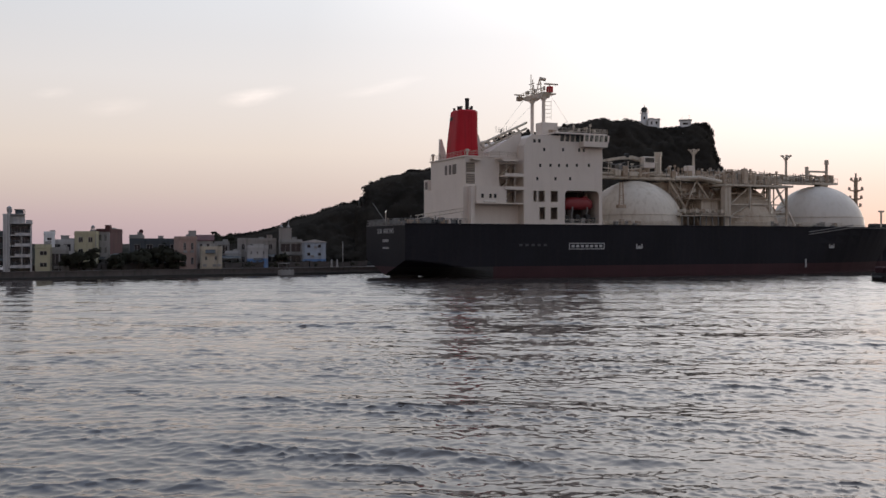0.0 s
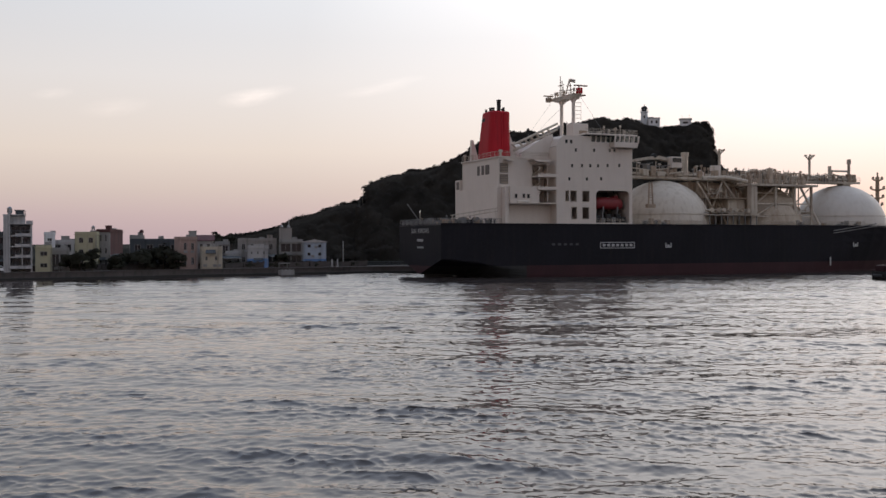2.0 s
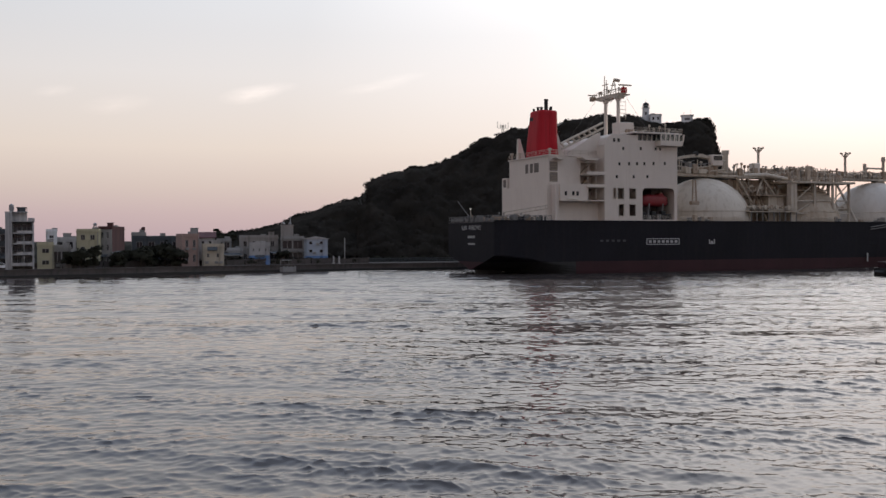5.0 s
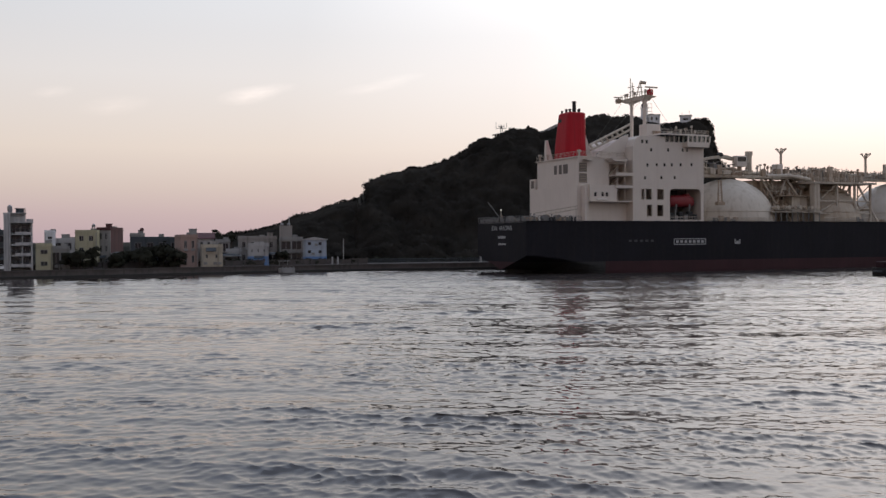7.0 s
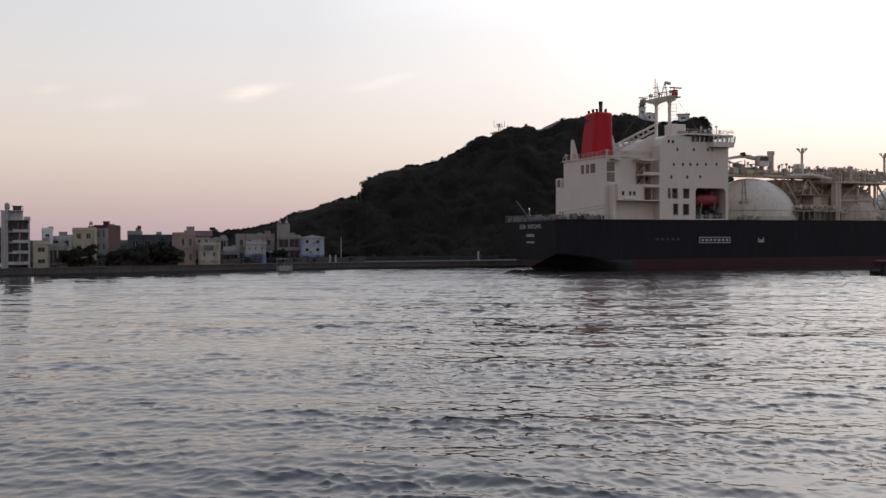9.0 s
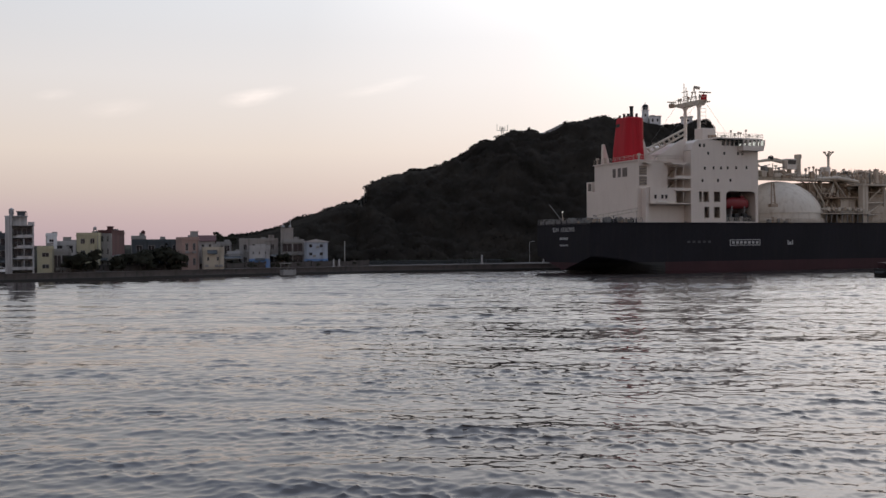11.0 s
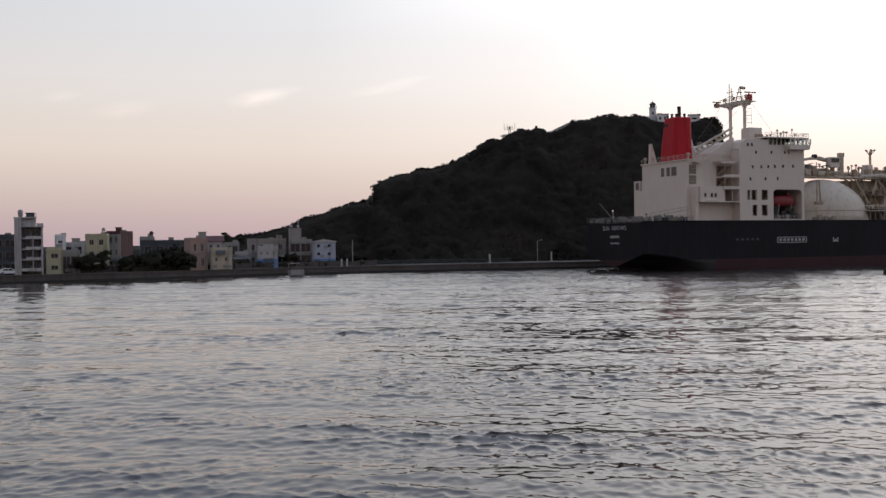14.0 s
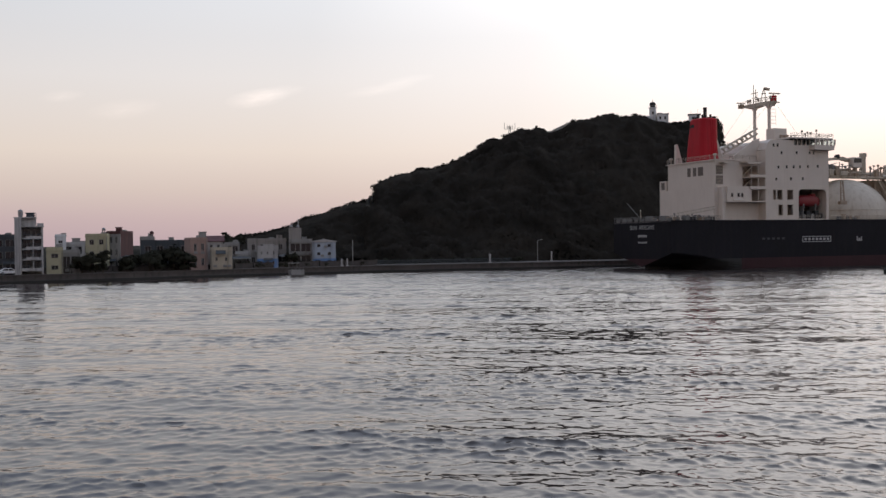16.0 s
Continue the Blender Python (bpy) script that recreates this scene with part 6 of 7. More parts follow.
def cargo_deck():
    # fore-and-aft walkway over the domes, on trestles
    wk = part("walkway", boxes((47.1, 127.0, 10.6, 13.8, 23.0, 23.35)), M_STEEL, ship, "cream walkway with pipes over the domes")
    part("walkway_girder", boxes((47.1, 127.0, 10.4, 10.7, 22.9, 23.5)), M_STEEL, wk)
    part("walkway_girder", boxes((47.1, 127.0, 13.7, 14.0, 22.9, 23.5)), M_STEEL, wk)
    rng = random.Random(4)
    for y, z, r in ((10.9, 24.0, 0.30), (11.7, 23.9, 0.22), (12.6, 24.2, 0.35), (13.3, 24.0, 0.25)):
        part("cargo_pipe", rods(r, ((49, y, z), (126, y, z)), n=8), M_PIPE if r < 0.3 else M_STEEL, wk)
    rail(47.1, 10.4, 127, 10.4, 23.5, 1.1, gap=2.2, parent=wk)
    rail(47.1, 14.0, 127, 14.0, 23.5, 1.1, gap=2.2, parent=wk)
    # trestles in the gaps between domes
    for x in (49.5, 76.5, 80.5, 105.8):
        part("trestle", rods(0.32, ((x, 3.2, 11.5), (x, 10.6, 22.6)), ((x, 21.2, 11.5), (x, 13.8, 22.6)), ((x, 5.4, 15), (x, 19.0, 15)), n=8), M_STEEL, ship)
    for x0, x1 in ((76.5, 80.5),):
        for a, b in (((x0, 6.5, 16.5), (x1, 9.5, 21.5)), ((x1, 6.5, 16.5), (x0, 9.5, 21.5)), ((x0 - 6, 10.4, 22.6), (x0, 7.6, 18.0)), ((x1 + 6, 10.4, 22.6), (x1, 7.6, 18.0))):
            part("brace", rods(0.2, (a, b), n=6), M_STEEL, ship)
    # valves, vents and gear along the walkway
    for k in range(90):
        x = rng.choice((rng.uniform(64, 126), rng.uniform(84, 110)))
        if abs(x - 88) > 14 and rng.random() < 0.35:
            continue
        y, h = rng.uniform(9.6, 14.4), rng.uniform(0.6, 2.6)
        kind = rng.random()
        bm = bmesh.new()
        if kind < 0.4:
            rod(bm, (x, y, 23.4), (x, y, 23.8 + h), 0.14, n=6)
            rod(bm, (x, y, 23.5 + h), (x, y, 24.0 + h), 0.35, 0.3, 8)
        elif kind < 0.75:
            box(bm, x - 0.6, x + 0.6, y - 0.5, y + 0.5, 23.4, 24.0 + h * 0.6)
        else:
            rod(bm, (x - 1, y, 23.4), (x - 1, y, 23.6 + h * 0.7), 0.18, n=6)
            rod(bm, (x - 1, y, 23.6 + h * 0.7), (x + 1.2, y, 23.6 + h * 0.7), 0.18, n=6)
            rod(bm, (x + 1.2, y, 23.4), (x + 1.2, y, 23.6 + h * 0.7), 0.18, n=6)
        part("pipe_gear", bm, rng.choice((M_STEEL, M_PIPE, M_PIPE)), wk)
    # mushroom-headed vent posts
    for x, top in ((81.5, 30.8), (111.0, 30.4)):
        bm = rods(0.32, ((x, MID, 23.4), (x, MID, top - 0.4)), n=10)
        for k in range(5):
            a = 2 * math.pi * k / 5 + 0.3
            rod(bm, (x, MID, top - 1.6), (x + 1.15 * math.cos(a), MID + 1.15 * math.sin(a), top - 0.3), 0.12, n=5)
            rod(bm, (x + 1.15 * math.cos(a), MID + 1.15 * math.sin(a), top - 0.4), (x + 1.15 * math.cos(a), MID + 1.15 * math.sin(a), top), 0.3, n=6)
        part("vent_post", bm, M_STEEL, ship, "cream vent post with a spread head")
    bm = rods(0.38, ((124.8, MID, 22.4), (124.8, MID, 28.6)), n=10)
    rod(bm, (124.8, MID, 28.4), (124.8, MID, 29.6), 0.6, 0.5, 10)
    rod(bm, (118.0, MID, 26.4), (124.8, MID, 26.4), 0.25, n=6)
    rod(bm, (118.0, MID, 23.4), (118.0, MID, 27.6), 0.45, n=8)
    part("vent_post", bm, M_STEEL, ship)
    part("vent_house", boxes((121.6, 124.0, 11.0, 13.4, 22.4, 25.2)), M_STEEL, ship, bevel=0.08)
    # hose crane beside the bridge
    crane = part("hose_crane", rods(0.75, ((70.4, 11.5, 23.4), (70.4, 11.5, 29.0)), n=12), M_STEEL, ship, "cream deck crane with its boom stowed aft")
    part("crane_cap", rods(0.95, ((70.4, 11.5, 28.6), (70.4, 11.5, 29.6)), n=12), M_STEEL, crane)
    part("boom", prism(bmesh.new(), [(52.0, 26.4), (52.0, 26.9), (59.5, 28.2), (62.5, 28.5), (65.4, 27.9), (65.4, 27.2), (62.4, 27.7), (59.5, 27.5)], "y", 10.8, 12.2), M_STEEL, crane)
    part("cab", boxes((65.0, 68.2, 9.6, 11.4, 25.6, 28.3)), M_WHITE, crane, bevel=0.1)
    part("crane_pedestal", rods(0.6, ((66.6, 10.6, 23.3), (66.6, 10.6, 25.7)), n=12), M_PIPE, crane)
    part("boom_sheave", rods(0.55, ((61.0, 10.6, 28.5), (61.0, 11.6, 28.5)), n=12), M_BLACK, crane)
    part("cab_window", boxes((65.3, 67.9, 9.52, 9.62, 26.9, 28.0)), M_GLASS, crane)
    for x0, x1, z0, z1, m_ in ((57.0, 58.6, 23.5, 25.0, M_STEEL), (59.2, 60.6, 23.5, 25.9, M_PIPE), (61.0, 63.4, 23.5, 24.6, M_STEEL), (58.0, 59.0, 25.0, 26.1, M_GREYST), (63.8, 64.6, 23.5, 25.4, M_PIPE)):
        part("machinery", boxes((x0, x1, 9.8, 11.6, z0, z1)), m_, ship, bevel=0.08)
    for x0, x1, z, r in ((54.0, 64.5, 25.3, 0.16), (56.0, 66.0, 26.2, 0.11), (60.0, 69.0, 24.6, 0.2), (54.5, 60.0, 26.6, 0.09)):
        part("hose", rods(r, ((x0, 10.2, z), (0.5 * (x0 + x1), 10.0, z - 0.45)), ((0.5 * (x0 + x1), 10.0, z - 0.45), (x1, 10.3, z + 0.1)), n=6), M_GREYST if r < 0.15 else M_STEEL, crane)
    for x, h in ((56.3, 3.2), (58.8, 2.9), (62.2, 3.0), (63.2, 2.3), (66.6, 2.1), (69.2, 3.5), (72.2, 2.0), (73.3, 2.8)):
        bm = rods(0.11, ((x, 10.6, 23.4), (x, 10.6, 23.4 + h)), n=6)
        rod(bm, (x - 0.35, 10.6, 23.4 + h), (x + 0.35, 10.6, 23.4 + h), 0.2, n=6)
        part("valve_gear", bm, M_GREYST if h < 2.5 else M_STEEL, wk)
    part("vapour_pipe", rods(0.5, ((71.5, 6.2, 23.0), (78.0, 5.2, 23.2)), ((78.0, 5.2, 23.2), (83.5, 4.2, 22.3)), n=10), M_STEEL, ship, "fat pale pipe above the deck")
    for x in (55.5, 61.0, 64.5):
        part("stanchion", rods(0.12, ((x, 10.4, 23.5), (x, 10.4, 27.0)), n=6), M_STEEL, ship)
    part("small_house", boxes((78.6, 80.6, 10.4, 12.4, 23.5, 26.6)), M_WHITE, ship, bevel=0.1)
    bm = bmesh.new()
    rod(bm, (75.0, 11.4, 23.6), (75.0, 11.4, 24.6), 1.1, 1.0, 12)
    rod(bm, (75.0, 11.4, 24.6), (75.0, 11.4, 25.4), 1.0, 0.3, 12)
    part("vent_hood", bm, M_WHITE, ship)
    # starboard frame in front of the middle dome
    fr = part("cargo_frame", boxes((82.4, 84.2, 1.4, 3.0, 11.5, 21.6)), M_STEEL, ship, "cream box frame over the cargo manifold")
    part("frame_roof", boxes((82.0, 103.0, 1.0, 9.5, 21.2, 21.7)), M_STEEL, fr)
    for x in (90.2, 96.2, 101.6):
        part("frame_post", boxes((x - 0.25, x + 0.25, 1.6, 2.1, 11.5, 21.3)), M_STEEL, fr)
        part("frame_post", boxes((x - 0.25, x + 0.25, 8.4, 8.9, 16.5, 21.3)), M_STEEL, fr)
    for z in (16.9, 13.8):
        part("frame_beam", boxes((84.2, 101.6, 1.7, 2.0, z - 0.15, z + 0.15)), M_STEEL, fr)
    for a, b in (((84.5, 2, 17), (90, 2, 21)), ((96.4, 2, 17), (101.4, 2, 21)), ((90.4, 2, 12), (96, 2, 16.7))):
        part("frame_brace", rods(0.16, (a, b), n=6), M_STEEL, fr)
    rail(82.0, 1.1, 103, 1.1, 21.7, 1.0, parent=fr)
    for k in range(7):
        x = 83.5 + k * 2.7
        bm = rods(0.2, ((x, 3 + 0.5 * (k % 3), 21.6), (x, 3 + 0.5 * (k % 3), 22.8 + 0.4 * (k % 2))), n=6)
        part("frame_vent", bm, M_PIPE, fr)
    # screens behind the frame and the machinery house between the domes
    for a, b in (((84.3, 8.6, 21), (89.9, 8.6, 13.0)), ((95.9, 8.6, 21), (90.4, 8.6, 13.0)), ((101.4, 8.6, 21), (96.4, 8.6, 13.0)), ((84.3, 2, 13.9), (89.9, 2, 16.8)), ((96.4, 2, 13.9), (101.4, 2, 16.8))):
        part("frame_brace", rods(0.18, (a, b), n=6), M_STEEL, fr)
    for k in range(6):
        x = 85.2 + k * 2.9
        part("drop_pipe", rods(0.16, ((x, 4.2, 21.3), (x, 4.2, 17.6 - 0.7 * (k % 3))), ((x, 4.2, 17.6 - 0.7 * (k % 3)), (x + 1.6, 5.0, 16.6 - 0.7 * (k % 3))), n=6), M_PIPE if k % 2 else M_TAN, fr)
    for x0, x1, z in ((84.4, 90.0, 15.2), (90.5, 96.0, 18.6), (96.5, 101.4, 15.4), (84.4, 96.0, 19.6)):
        part("pipe_run", rods(0.2, ((x0, 3.4, z), (x1, 3.4, z)), n=7), M_TAN, fr)
    # machinery house between the domes
    mh = part("machinery_house", boxes((71.5, 83.6, 8.5, 18.0, 11.5, 22.2)), M_TAN, ship, "tan machinery house between the domes", bevel=0.25)
    part("house_door", boxes((75.0, 76.2, 8.42, 8.5, 14.4, 16.6)), M_PIPE, mh)
    part("house_duct", boxes((77.5, 81.5, 7.6, 8.5, 16.6, 18.6)), M_TAN, mh, bevel=0.15)
    for a, b in (((69.5, 6.0, 22.6), (73.5, 5.0, 16.0)), ((77.5, 6.0, 22.6), (73.5, 5.0, 16.0)), ((77.5, 6.0, 22.6), (82.0, 5.0, 16.5)), ((72.0, 7.5, 22.6), (75.5, 7.5, 18.5)), ((79.0, 7.5, 22.6), (75.5, 7.5, 18.5))):
        part("brace", rods(0.2, (a, b), n=6), M_STEEL, ship)
    part("side_gallery", boxes((69.0, 83.0, 5.4, 10.4, 22.5, 22.7)), M_STEEL, ship)
    for k in range(38):
        x, y, z = rng.uniform(70.5, 82), rng.uniform(5.2, 8.2), rng.uniform(14.6, 20.5)
        r = rng.uniform(0.08, 0.24)
        kind = k % 4
        if kind == 0:
            bm = rods(r, ((x, y, z), (x + rng.uniform(1.5, 4), y, z)), ((x, y, z), (x, y, z + rng.uniform(1, 3))), n=6)
        elif kind == 1:
            bm = rods(r, ((x, y, 14.1), (x, y, z)), ((x, y, z), (x + 0.8, y + 0.6, z + 0.9)), n=6)
        elif kind == 2:
            bm = boxes((x - 0.5, x + 0.6, y - 0.4, y + 0.4, z - 0.4, z + 0.5))
            rod(bm, (x, y, 14.1), (x, y, z), 0.07, n=5)
        else:
            bm = boxes((x - 1.3, x + 1.3, y - 0.5, y + 0.5, z - 0.08, z + 0.04))
            rod(bm, (x - 1.2, y - 0.45, z), (x - 1.2, y - 0.45, z + 1.0), 0.05, n=4)
            rod(bm, (x + 1.2, y - 0.45, z), (x + 1.2, y - 0.45, z + 1.0), 0.05, n=4)
            rod(bm, (x - 1.2, y - 0.45, z + 1.0), (x + 1.2, y - 0.45, z + 1.0), 0.05, n=4)
        part("pipe_gear", bm, rng.choice((M_STEEL, M_TAN, M_TAN, M_PIPE)), ship)
    # valves, thin pipes and hand wheels in a thicket over the middle dome
    for k in range(210):
        x, y = rng.uniform(82, 119), rng.uniform(7.5, 15)
        h = rng.uniform(0.8, 2.2) + 1.3 * max(0, 1 - abs(x - 92) / 16)
        z0 = 21.6 if y < 9.5 and x < 103 else 23.3
        bm = rods(rng.uniform(0.05, 0.12), ((x, y, z0), (x + rng.uniform(-0.3, 0.3), y, z0 + h)), n=5)
        if k % 6 == 0:
            rod(bm, (x, y, z0 + h - 0.15), (x, y, z0 + h + 0.1), 0.28, 0.2, 8)
        elif k % 6 == 3:
            rod(bm, (x, y, z0 + h * 0.6), (x + rng.uniform(-1.8, 1.8), y + 0.3, z0 + h), 0.09, n=5)
        elif k % 3 == 1:
            x2 = x + rng.uniform(1.0, 2.8)
            rod(bm, (x, y, z0 + h * 0.8), (x2, y, z0 + h * 0.8), 0.13, n=6)
            rod(bm, (x2, y, z0 + h * 0.8), (x2, y, z0), 0.13, n=6)
        part("valve_gear", bm, rng.choice((M_PIPE, M_PIPE, M_STEEL, M_GREYST)), wk)
    for k in range(70):
        x, y = rng.uniform(82.5, 105), rng.uniform(6.5, 14)
        top = 23.6 + 3.0 * max(0.15, 1 - abs(x - 93) / 13) * rng.uniform(0.35, 1.0)
        x2 = x + rng.uniform(-2.5, 2.5)
        bm = rods(rng.uniform(0.06, 0.15), ((x, y, 22.2), (x, y, top)), ((x, y, top), (x2, y, top - rng.uniform(0.0, 0.9))), ((x2, y, top - 0.4), (x2, y, 22.2)), n=5)
        if k % 5 == 0:
            box(bm, x - 0.5, x + 0.6, y - 0.4, y + 0.4, 22.3, top - 0.3)
        part("pipe_gear", bm, rng.choice((M_TAN, M_PIPE, M_STEEL, M_TAN)), wk)
    part("machinery_loft", boxes((69.8, 71.45, 9.6, 17.0, 20.0, 22.2)), M_TAN, ship, bevel=0.1)
    # manifold platform and pipes
    part("manifold_platform", boxes((68.5, 84.0, 0.4, 6.0, 13.9, 14.1)), M_STEEL, ship)
    rail(68.5, 0.5, 84.0, 0.5, 14.1, 1.1)
    for k in range(9):
        x = 69.2 + k * 1.75
        part("platform_leg", boxes((x - 0.1, x + 0.1, 0.5, 0.7, 11.5, 13.9)), M_GREYST, ship)
    for k in range(7):
        x = 70 + k * 1.8
        bm = rods(0.32, ((x, 0.6, 15.1), (x, 5.5, 15.1)), ((x, 5.5, 15.1), (x + 0.5, 8.0, 19.5)), n=8)
        rod(bm, (x, 0.5, 15.1), (x, 0.75, 15.1), 0.5, n=10)
        part("manifold_pipe", bm, M_PIPE if k % 2 else M_STEEL, ship)
    part("manifold_deck", boxes((73.0, 84.0, 3.0, 6.5, 18.0, 18.2)), M_PIPE, ship)
    part("pump_room", boxes((77.5, 82.5, 4.0, 9.0, 11.5, 17.9)), M_STEEL, ship)
    for x, z0, z1 in ((72, 14, 20.5), (74.5, 16, 22.5), (79.5, 18.2, 22.6), (83, 18, 22)):
        part("riser", rods(0.22, ((x, 5.5, z0), (x, 8.5, z1)), n=6), M_PIPE, ship)
    # low gear on deck along the side
    rail(48, 0.3, 68, 0.3, 11.55, 1.1, mat_=M_STEEL)
    rail(84.5, 0.3, 118, 0.3, 11.55, 1.1, mat_=M_STEEL)
    for k in range(22):
        x = rng.choice((rng.uniform(49, 68), rng.uniform(86, 119)))
        h = rng.uniform(0.5, 1.5)
        part("deck_gear", boxes((x - 0.5, x + 0.5, 0.8, 1.7, 11.55, 11.55 + h)), rng.choice((M_GREYST, M_PIPE)), ship, bevel=0.05)
    # accommodation ladder stowed along the side
    part("side_ladder", rods(0.12, ((107, -0.15, 9.7), (121.5, -0.15, 11.5)), ((107, -0.15, 10.3), (121.5, -0.15, 12.1)), n=6), M_GREYST, ship)
    # pipe tower by the first dome
    bm = rods(0.2, ((53.4, 2.4, 21.4), (52.7, 1.7, 16.2)), ((54.1, 2.4, 21.4), (53.9, 1.7, 16.2)), n=6)
    for k in range(8):
        z = 16.6 + 0.6 * k
        rod(bm, (52.75 + 0.08 * k, 1.75 + 0.08 * k, z), (53.9 + 0.02 * k, 1.75 + 0.08 * k, z), 0.07, n=5)
    box(bm, 52.2, 54.3, 1.2, 2.2, 15.5, 16.3)
    part("side_pipe", bm, M_PIPE, ship, "rusty drain ladder on the dome")
    # fore mast and bow gear
    fm = part("fore_mast", rods(0.5, ((135.2, MID, 11.5), (135.2, MID, 25.2)), n=10), M_PIPE, ship, "rust-brown fore mast with lamp platforms")
    for z, w_ in ((24.2, 1.3), (21.6, 2.0), (19.3, 1.7), (17.2, 1.4)):
        part("lamp_platform", rods(w_ * 0.8, ((135.2, MID, z), (135.2, MID, z + 0.22)), n=12), M_PIPE, fm)
        for dx, dy in ((-w_, 0.3), (w_, -0.3), (0.2, -w_)):
            bm = rods(0.14, ((135.2, MID, z - 0.3), (135.2 + dx, MID + dy, z + 0.3)), n=6)
            rod(bm, (135.2 + dx, MID + dy, z + 0.2), (135.2 + dx, MID + dy, z + 1.0), 0.38, 0.28, 8)
            part("lamp", bm, M_PIPE, fm)
    part("mast_head", rods(0.22, ((135.2, MID, 25.2), (135.2, MID, 26.4)), n=8), M_PIPE, fm)
    part("bow_post", rods(0.25, ((144.5, MID, 11.5), (144.5, MID, 16.4)), ((143.6, MID, 16.2), (145.4, MID, 16.2)), n=8), M_STEEL, ship)
    for k, (x, h) in enumerate(((139.5, 1.8), (140.8, 2.6), (142.2, 1.5), (146, 1.7))):
        part("windlass", rods(0.6, ((x, 9.0 + k, 12.2), (x, 11.5 + k, 12.2)), n=10), M_BLACK, ship)


cargo_deck()


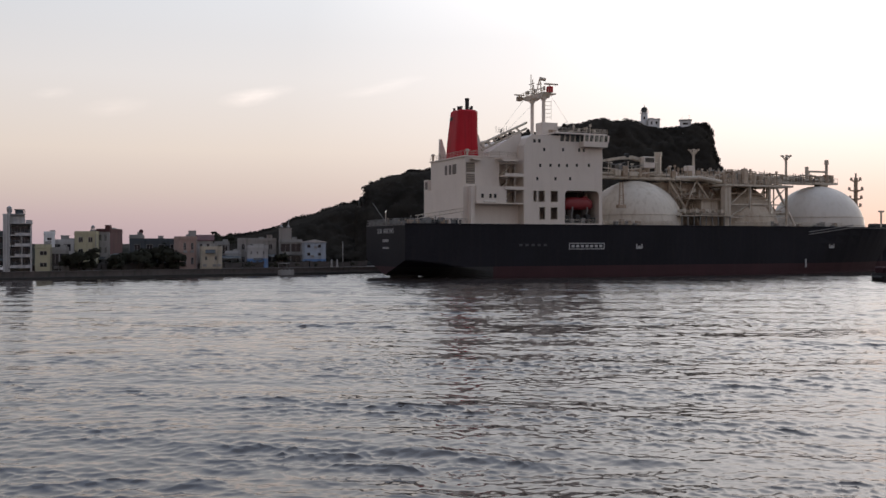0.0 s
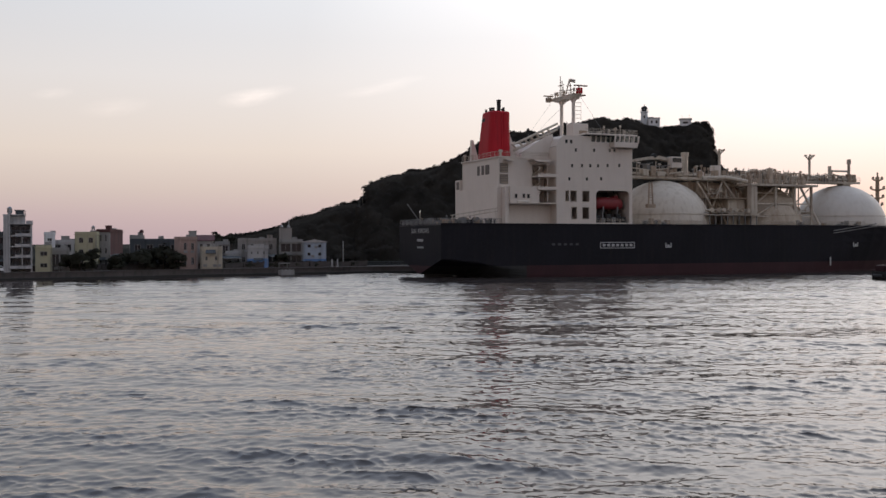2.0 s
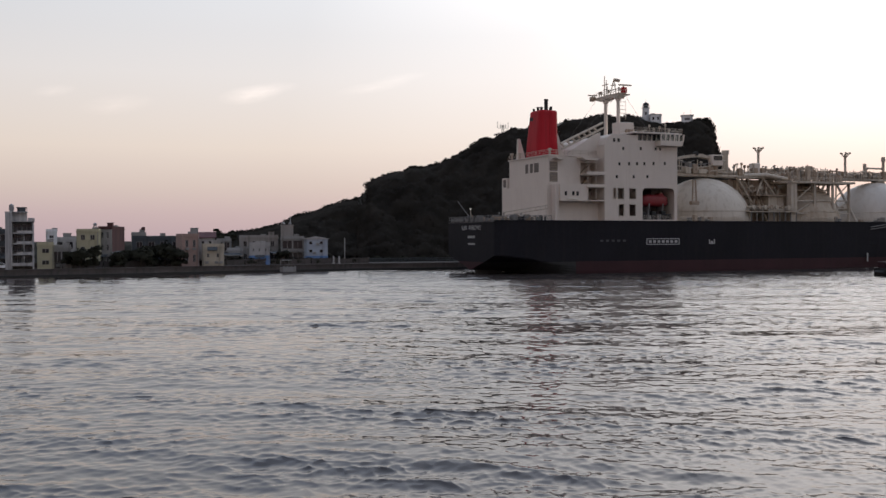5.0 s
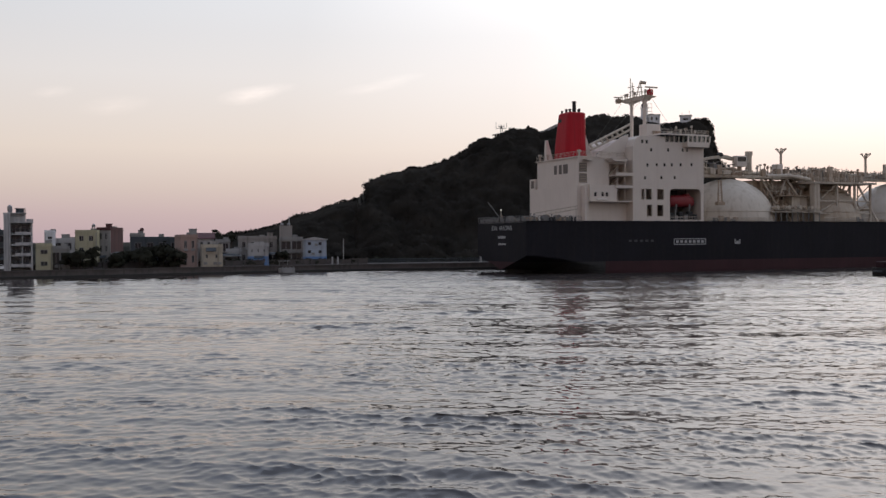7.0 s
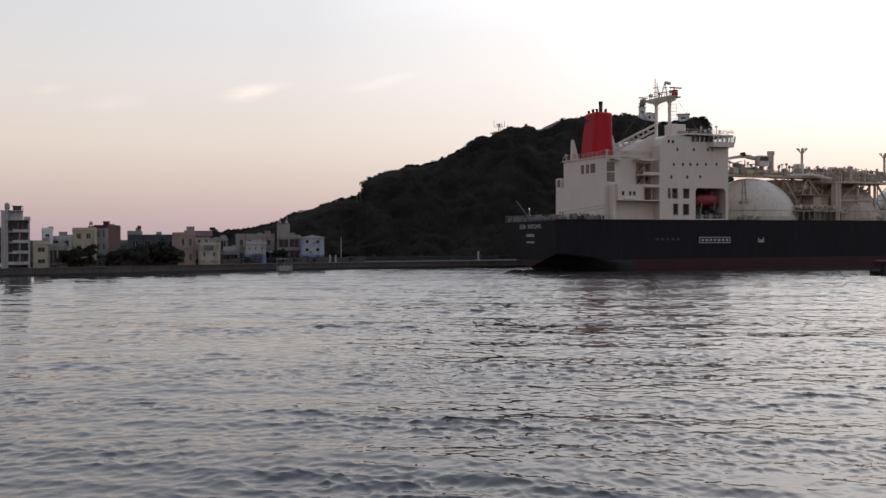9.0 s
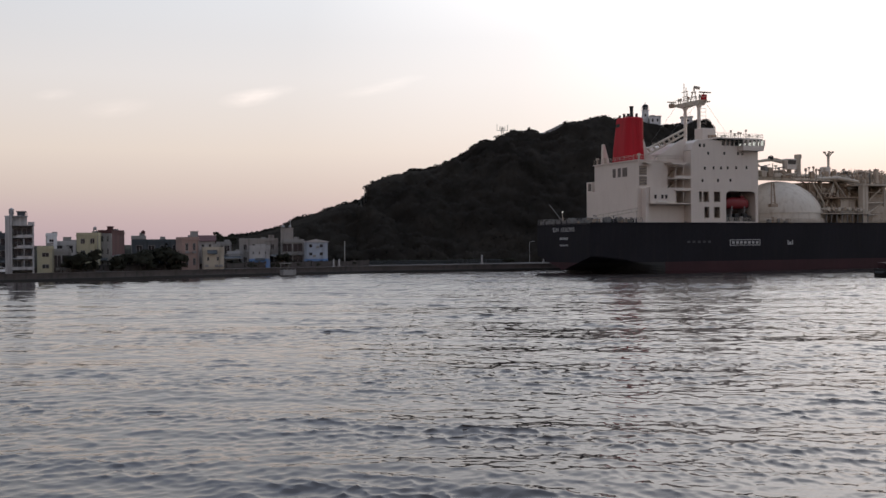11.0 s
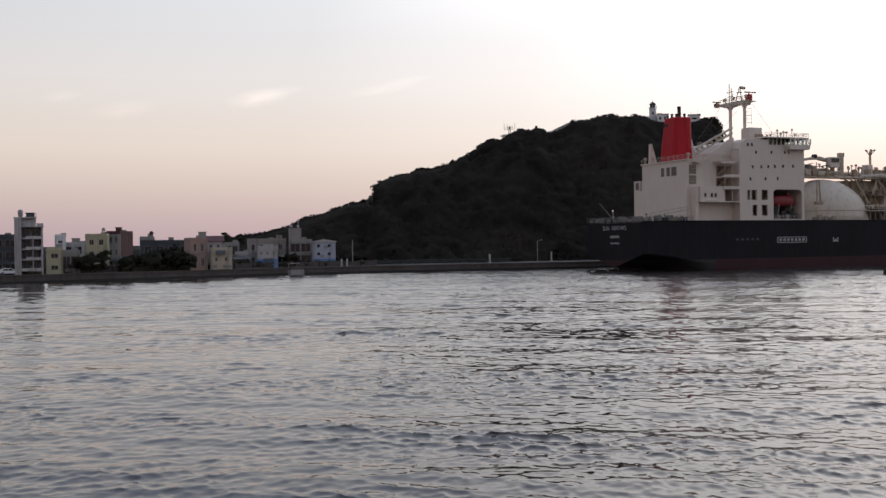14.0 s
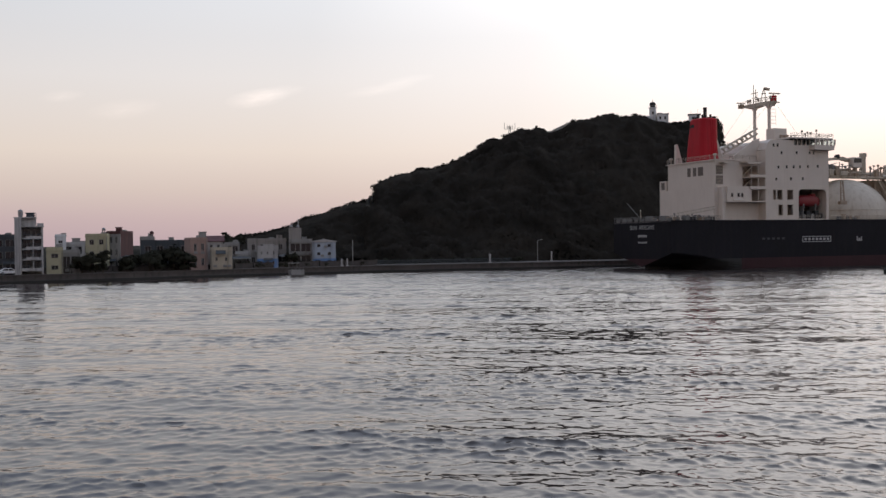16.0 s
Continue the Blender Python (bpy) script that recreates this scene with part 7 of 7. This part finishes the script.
def stern_deck():
    for a, b in (((0.1, 0.4), (14, 0.3)), ((0.1, 24.0), (14, 24.1)), ((0.1, 0.4), (0.1, 24.0))):
        rail(a[0], a[1], b[0], b[1], DECK, 1.15, gap=1.4, mat_=M_GREYST)
    rng = random.Random(9)
    for k in range(54):
        x, y = rng.uniform(1.2, 13.4), rng.choice((rng.uniform(0.8, 4), rng.uniform(1.2, 23)))
        m_ = rng.choice((M_GREYST, M_GREYST, M_BLACK, M_PIPE))
        if k % 4 == 0:
            bm = rods(0.2, ((x, y, DECK - 0.05), (x, y, DECK + 0.9)), ((x + 0.8, y, DECK - 0.05), (x + 0.8, y, DECK + 0.9)), n=8)
            rod(bm, (x, y, DECK + 0.8), (x, y, DECK + 0.95), 0.3, n=8)
            rod(bm, (x + 0.8, y, DECK + 0.8), (x + 0.8, y, DECK + 0.95), 0.3, n=8)
            part("bollard", bm, m_, ship)
        elif k % 8 == 1:
            bm = rods(0.38, ((x, y, DECK + 0.75), (x, y + 1.5, DECK + 0.75)), n=12)
            for yy in (y, y + 1.5):
                rod(bm, (x, yy - 0.05, DECK + 0.75), (x, yy + 0.05, DECK + 0.75), 0.7, n=14)
            box(bm, x - 0.55, x + 0.55, y - 0.2, y + 1.7, DECK - 0.05, DECK + 0.25)
            box(bm, x + 0.5, x + 1.2, y + 0.3, y + 0.9, DECK - 0.05, DECK + 0.9)
            part("mooring_winch", bm, m_, ship)
        elif k % 4 == 2:
            h = rng.uniform(0.9, 1.9)
            bm = rods(0.06, ((x, y, DECK - 0.05), (x, y, DECK + h)), n=6)
            rod(bm, (x, y, DECK + h - 0.3), (x, y, DECK + h), 0.22, 0.16, 8)
            part("deck_vent", bm, m_, ship)
        else:
            part("deck_box", boxes((x - 0.35, x + 0.35, y - 0.4, y + 0.4, DECK - 0.05, DECK + rng.uniform(0.4, 1.1))), m_, ship, bevel=0.05)
    for k in range(9):
        y = 1.6 + 2.6 * k
        bm = boxes((0.05, 0.45, y - 0.5, y + 0.5, DECK - 0.05, DECK + 0.2), (0.05, 0.45, y - 0.5, y - 0.3, DECK + 0.2, DECK + 0.7), (0.05, 0.45, y + 0.3, y + 0.5, DECK + 0.2, DECK + 0.7))
        part("fairlead", bm, M_GREYST, ship)
    part("flagstaff", rods(0.09, ((0.6, 12.2, DECK), (-1.2, 16.2, DECK + 4.6)), n=6), M_GREYST, ship)
    lamp = part("stern_lamp", rods(0.08, ((0.6, 13.2, DECK), (0.6, 13.2, DECK + 2.7)), n=6), M_STEEL, ship)
    bm = bmesh.new()
    bmesh.ops.create_icosphere(bm, subdivisions=2, radius=0.10, matrix=Matrix.Translation((0.6, 13.2, DECK + 2.8)))
    part("bulb", bm, M_LAMP, lamp, "small lit white lamp")


stern_deck()


def rudder():
    bm = prism(bmesh.new(), [(0.9, -3.0), (7.6, -3.0), (7.7, 2.2), (1.5, 2.6)], "y", MID - 0.55, MID + 0.55)
    part("rudder", bm, M_BLACK, ship, "dark broad rudder below the stern", bevel=0.2)


rudder()


def wash():
    """Thin uneven white pieces that travel with the stern: screw foam, and painted gleam of bright water."""
    rng = random.Random(21)
    for k in range(8):
        # the first three are white for the bright water seen under the stern
        if k < 3:
            x, y, r = rng.uniform(9.8, 12.4), rng.uniform(16.8, 18.2), rng.uniform(0.5, 0.8)
        else:
            x, y, r = rng.uniform(-6, 0.0), rng.uniform(12, 22), rng.uniform(0.2, 0.5)
        bm = bmesh.new()
        pts = [(x + r * (1.6 + 0.6 * rng.random()) * math.cos(a), y + r * (0.5 + 0.4 * rng.random()) * math.sin(a)) for a in np.linspace(0, 2 * math.pi, 11)[:-1]]
        prism(bm, pts, "z", -0.05, 0.04 + 0.04 * rng.random())
        part("wash", bm, M_FOAM_GLEAM, ship, "white piece for the bright water under the stern" if k == 0 else "")


wash()


# ---- what moves ----
def motions():
    rows = []
    for t in range(0, 17):
        u = (t - 8) / 8
        x = 21.513 + 29.035 * u - 0.171 * u * u - 0.054 * u ** 3
        y = 214.503 + 12.790 * u + 0.143 * u * u + 0.116 * u ** 3
        a = 23.692 + 0.023 * u - 0.104 * u * u
        rows.append((float(t), pose(x, y, 0, 0, 0, a)))
    walk(ship, rows)
    walk(water, [(float(t), pose(0.25 * t, -0.55 * t, 0)) for t in range(0, 17, 4)])


motions()
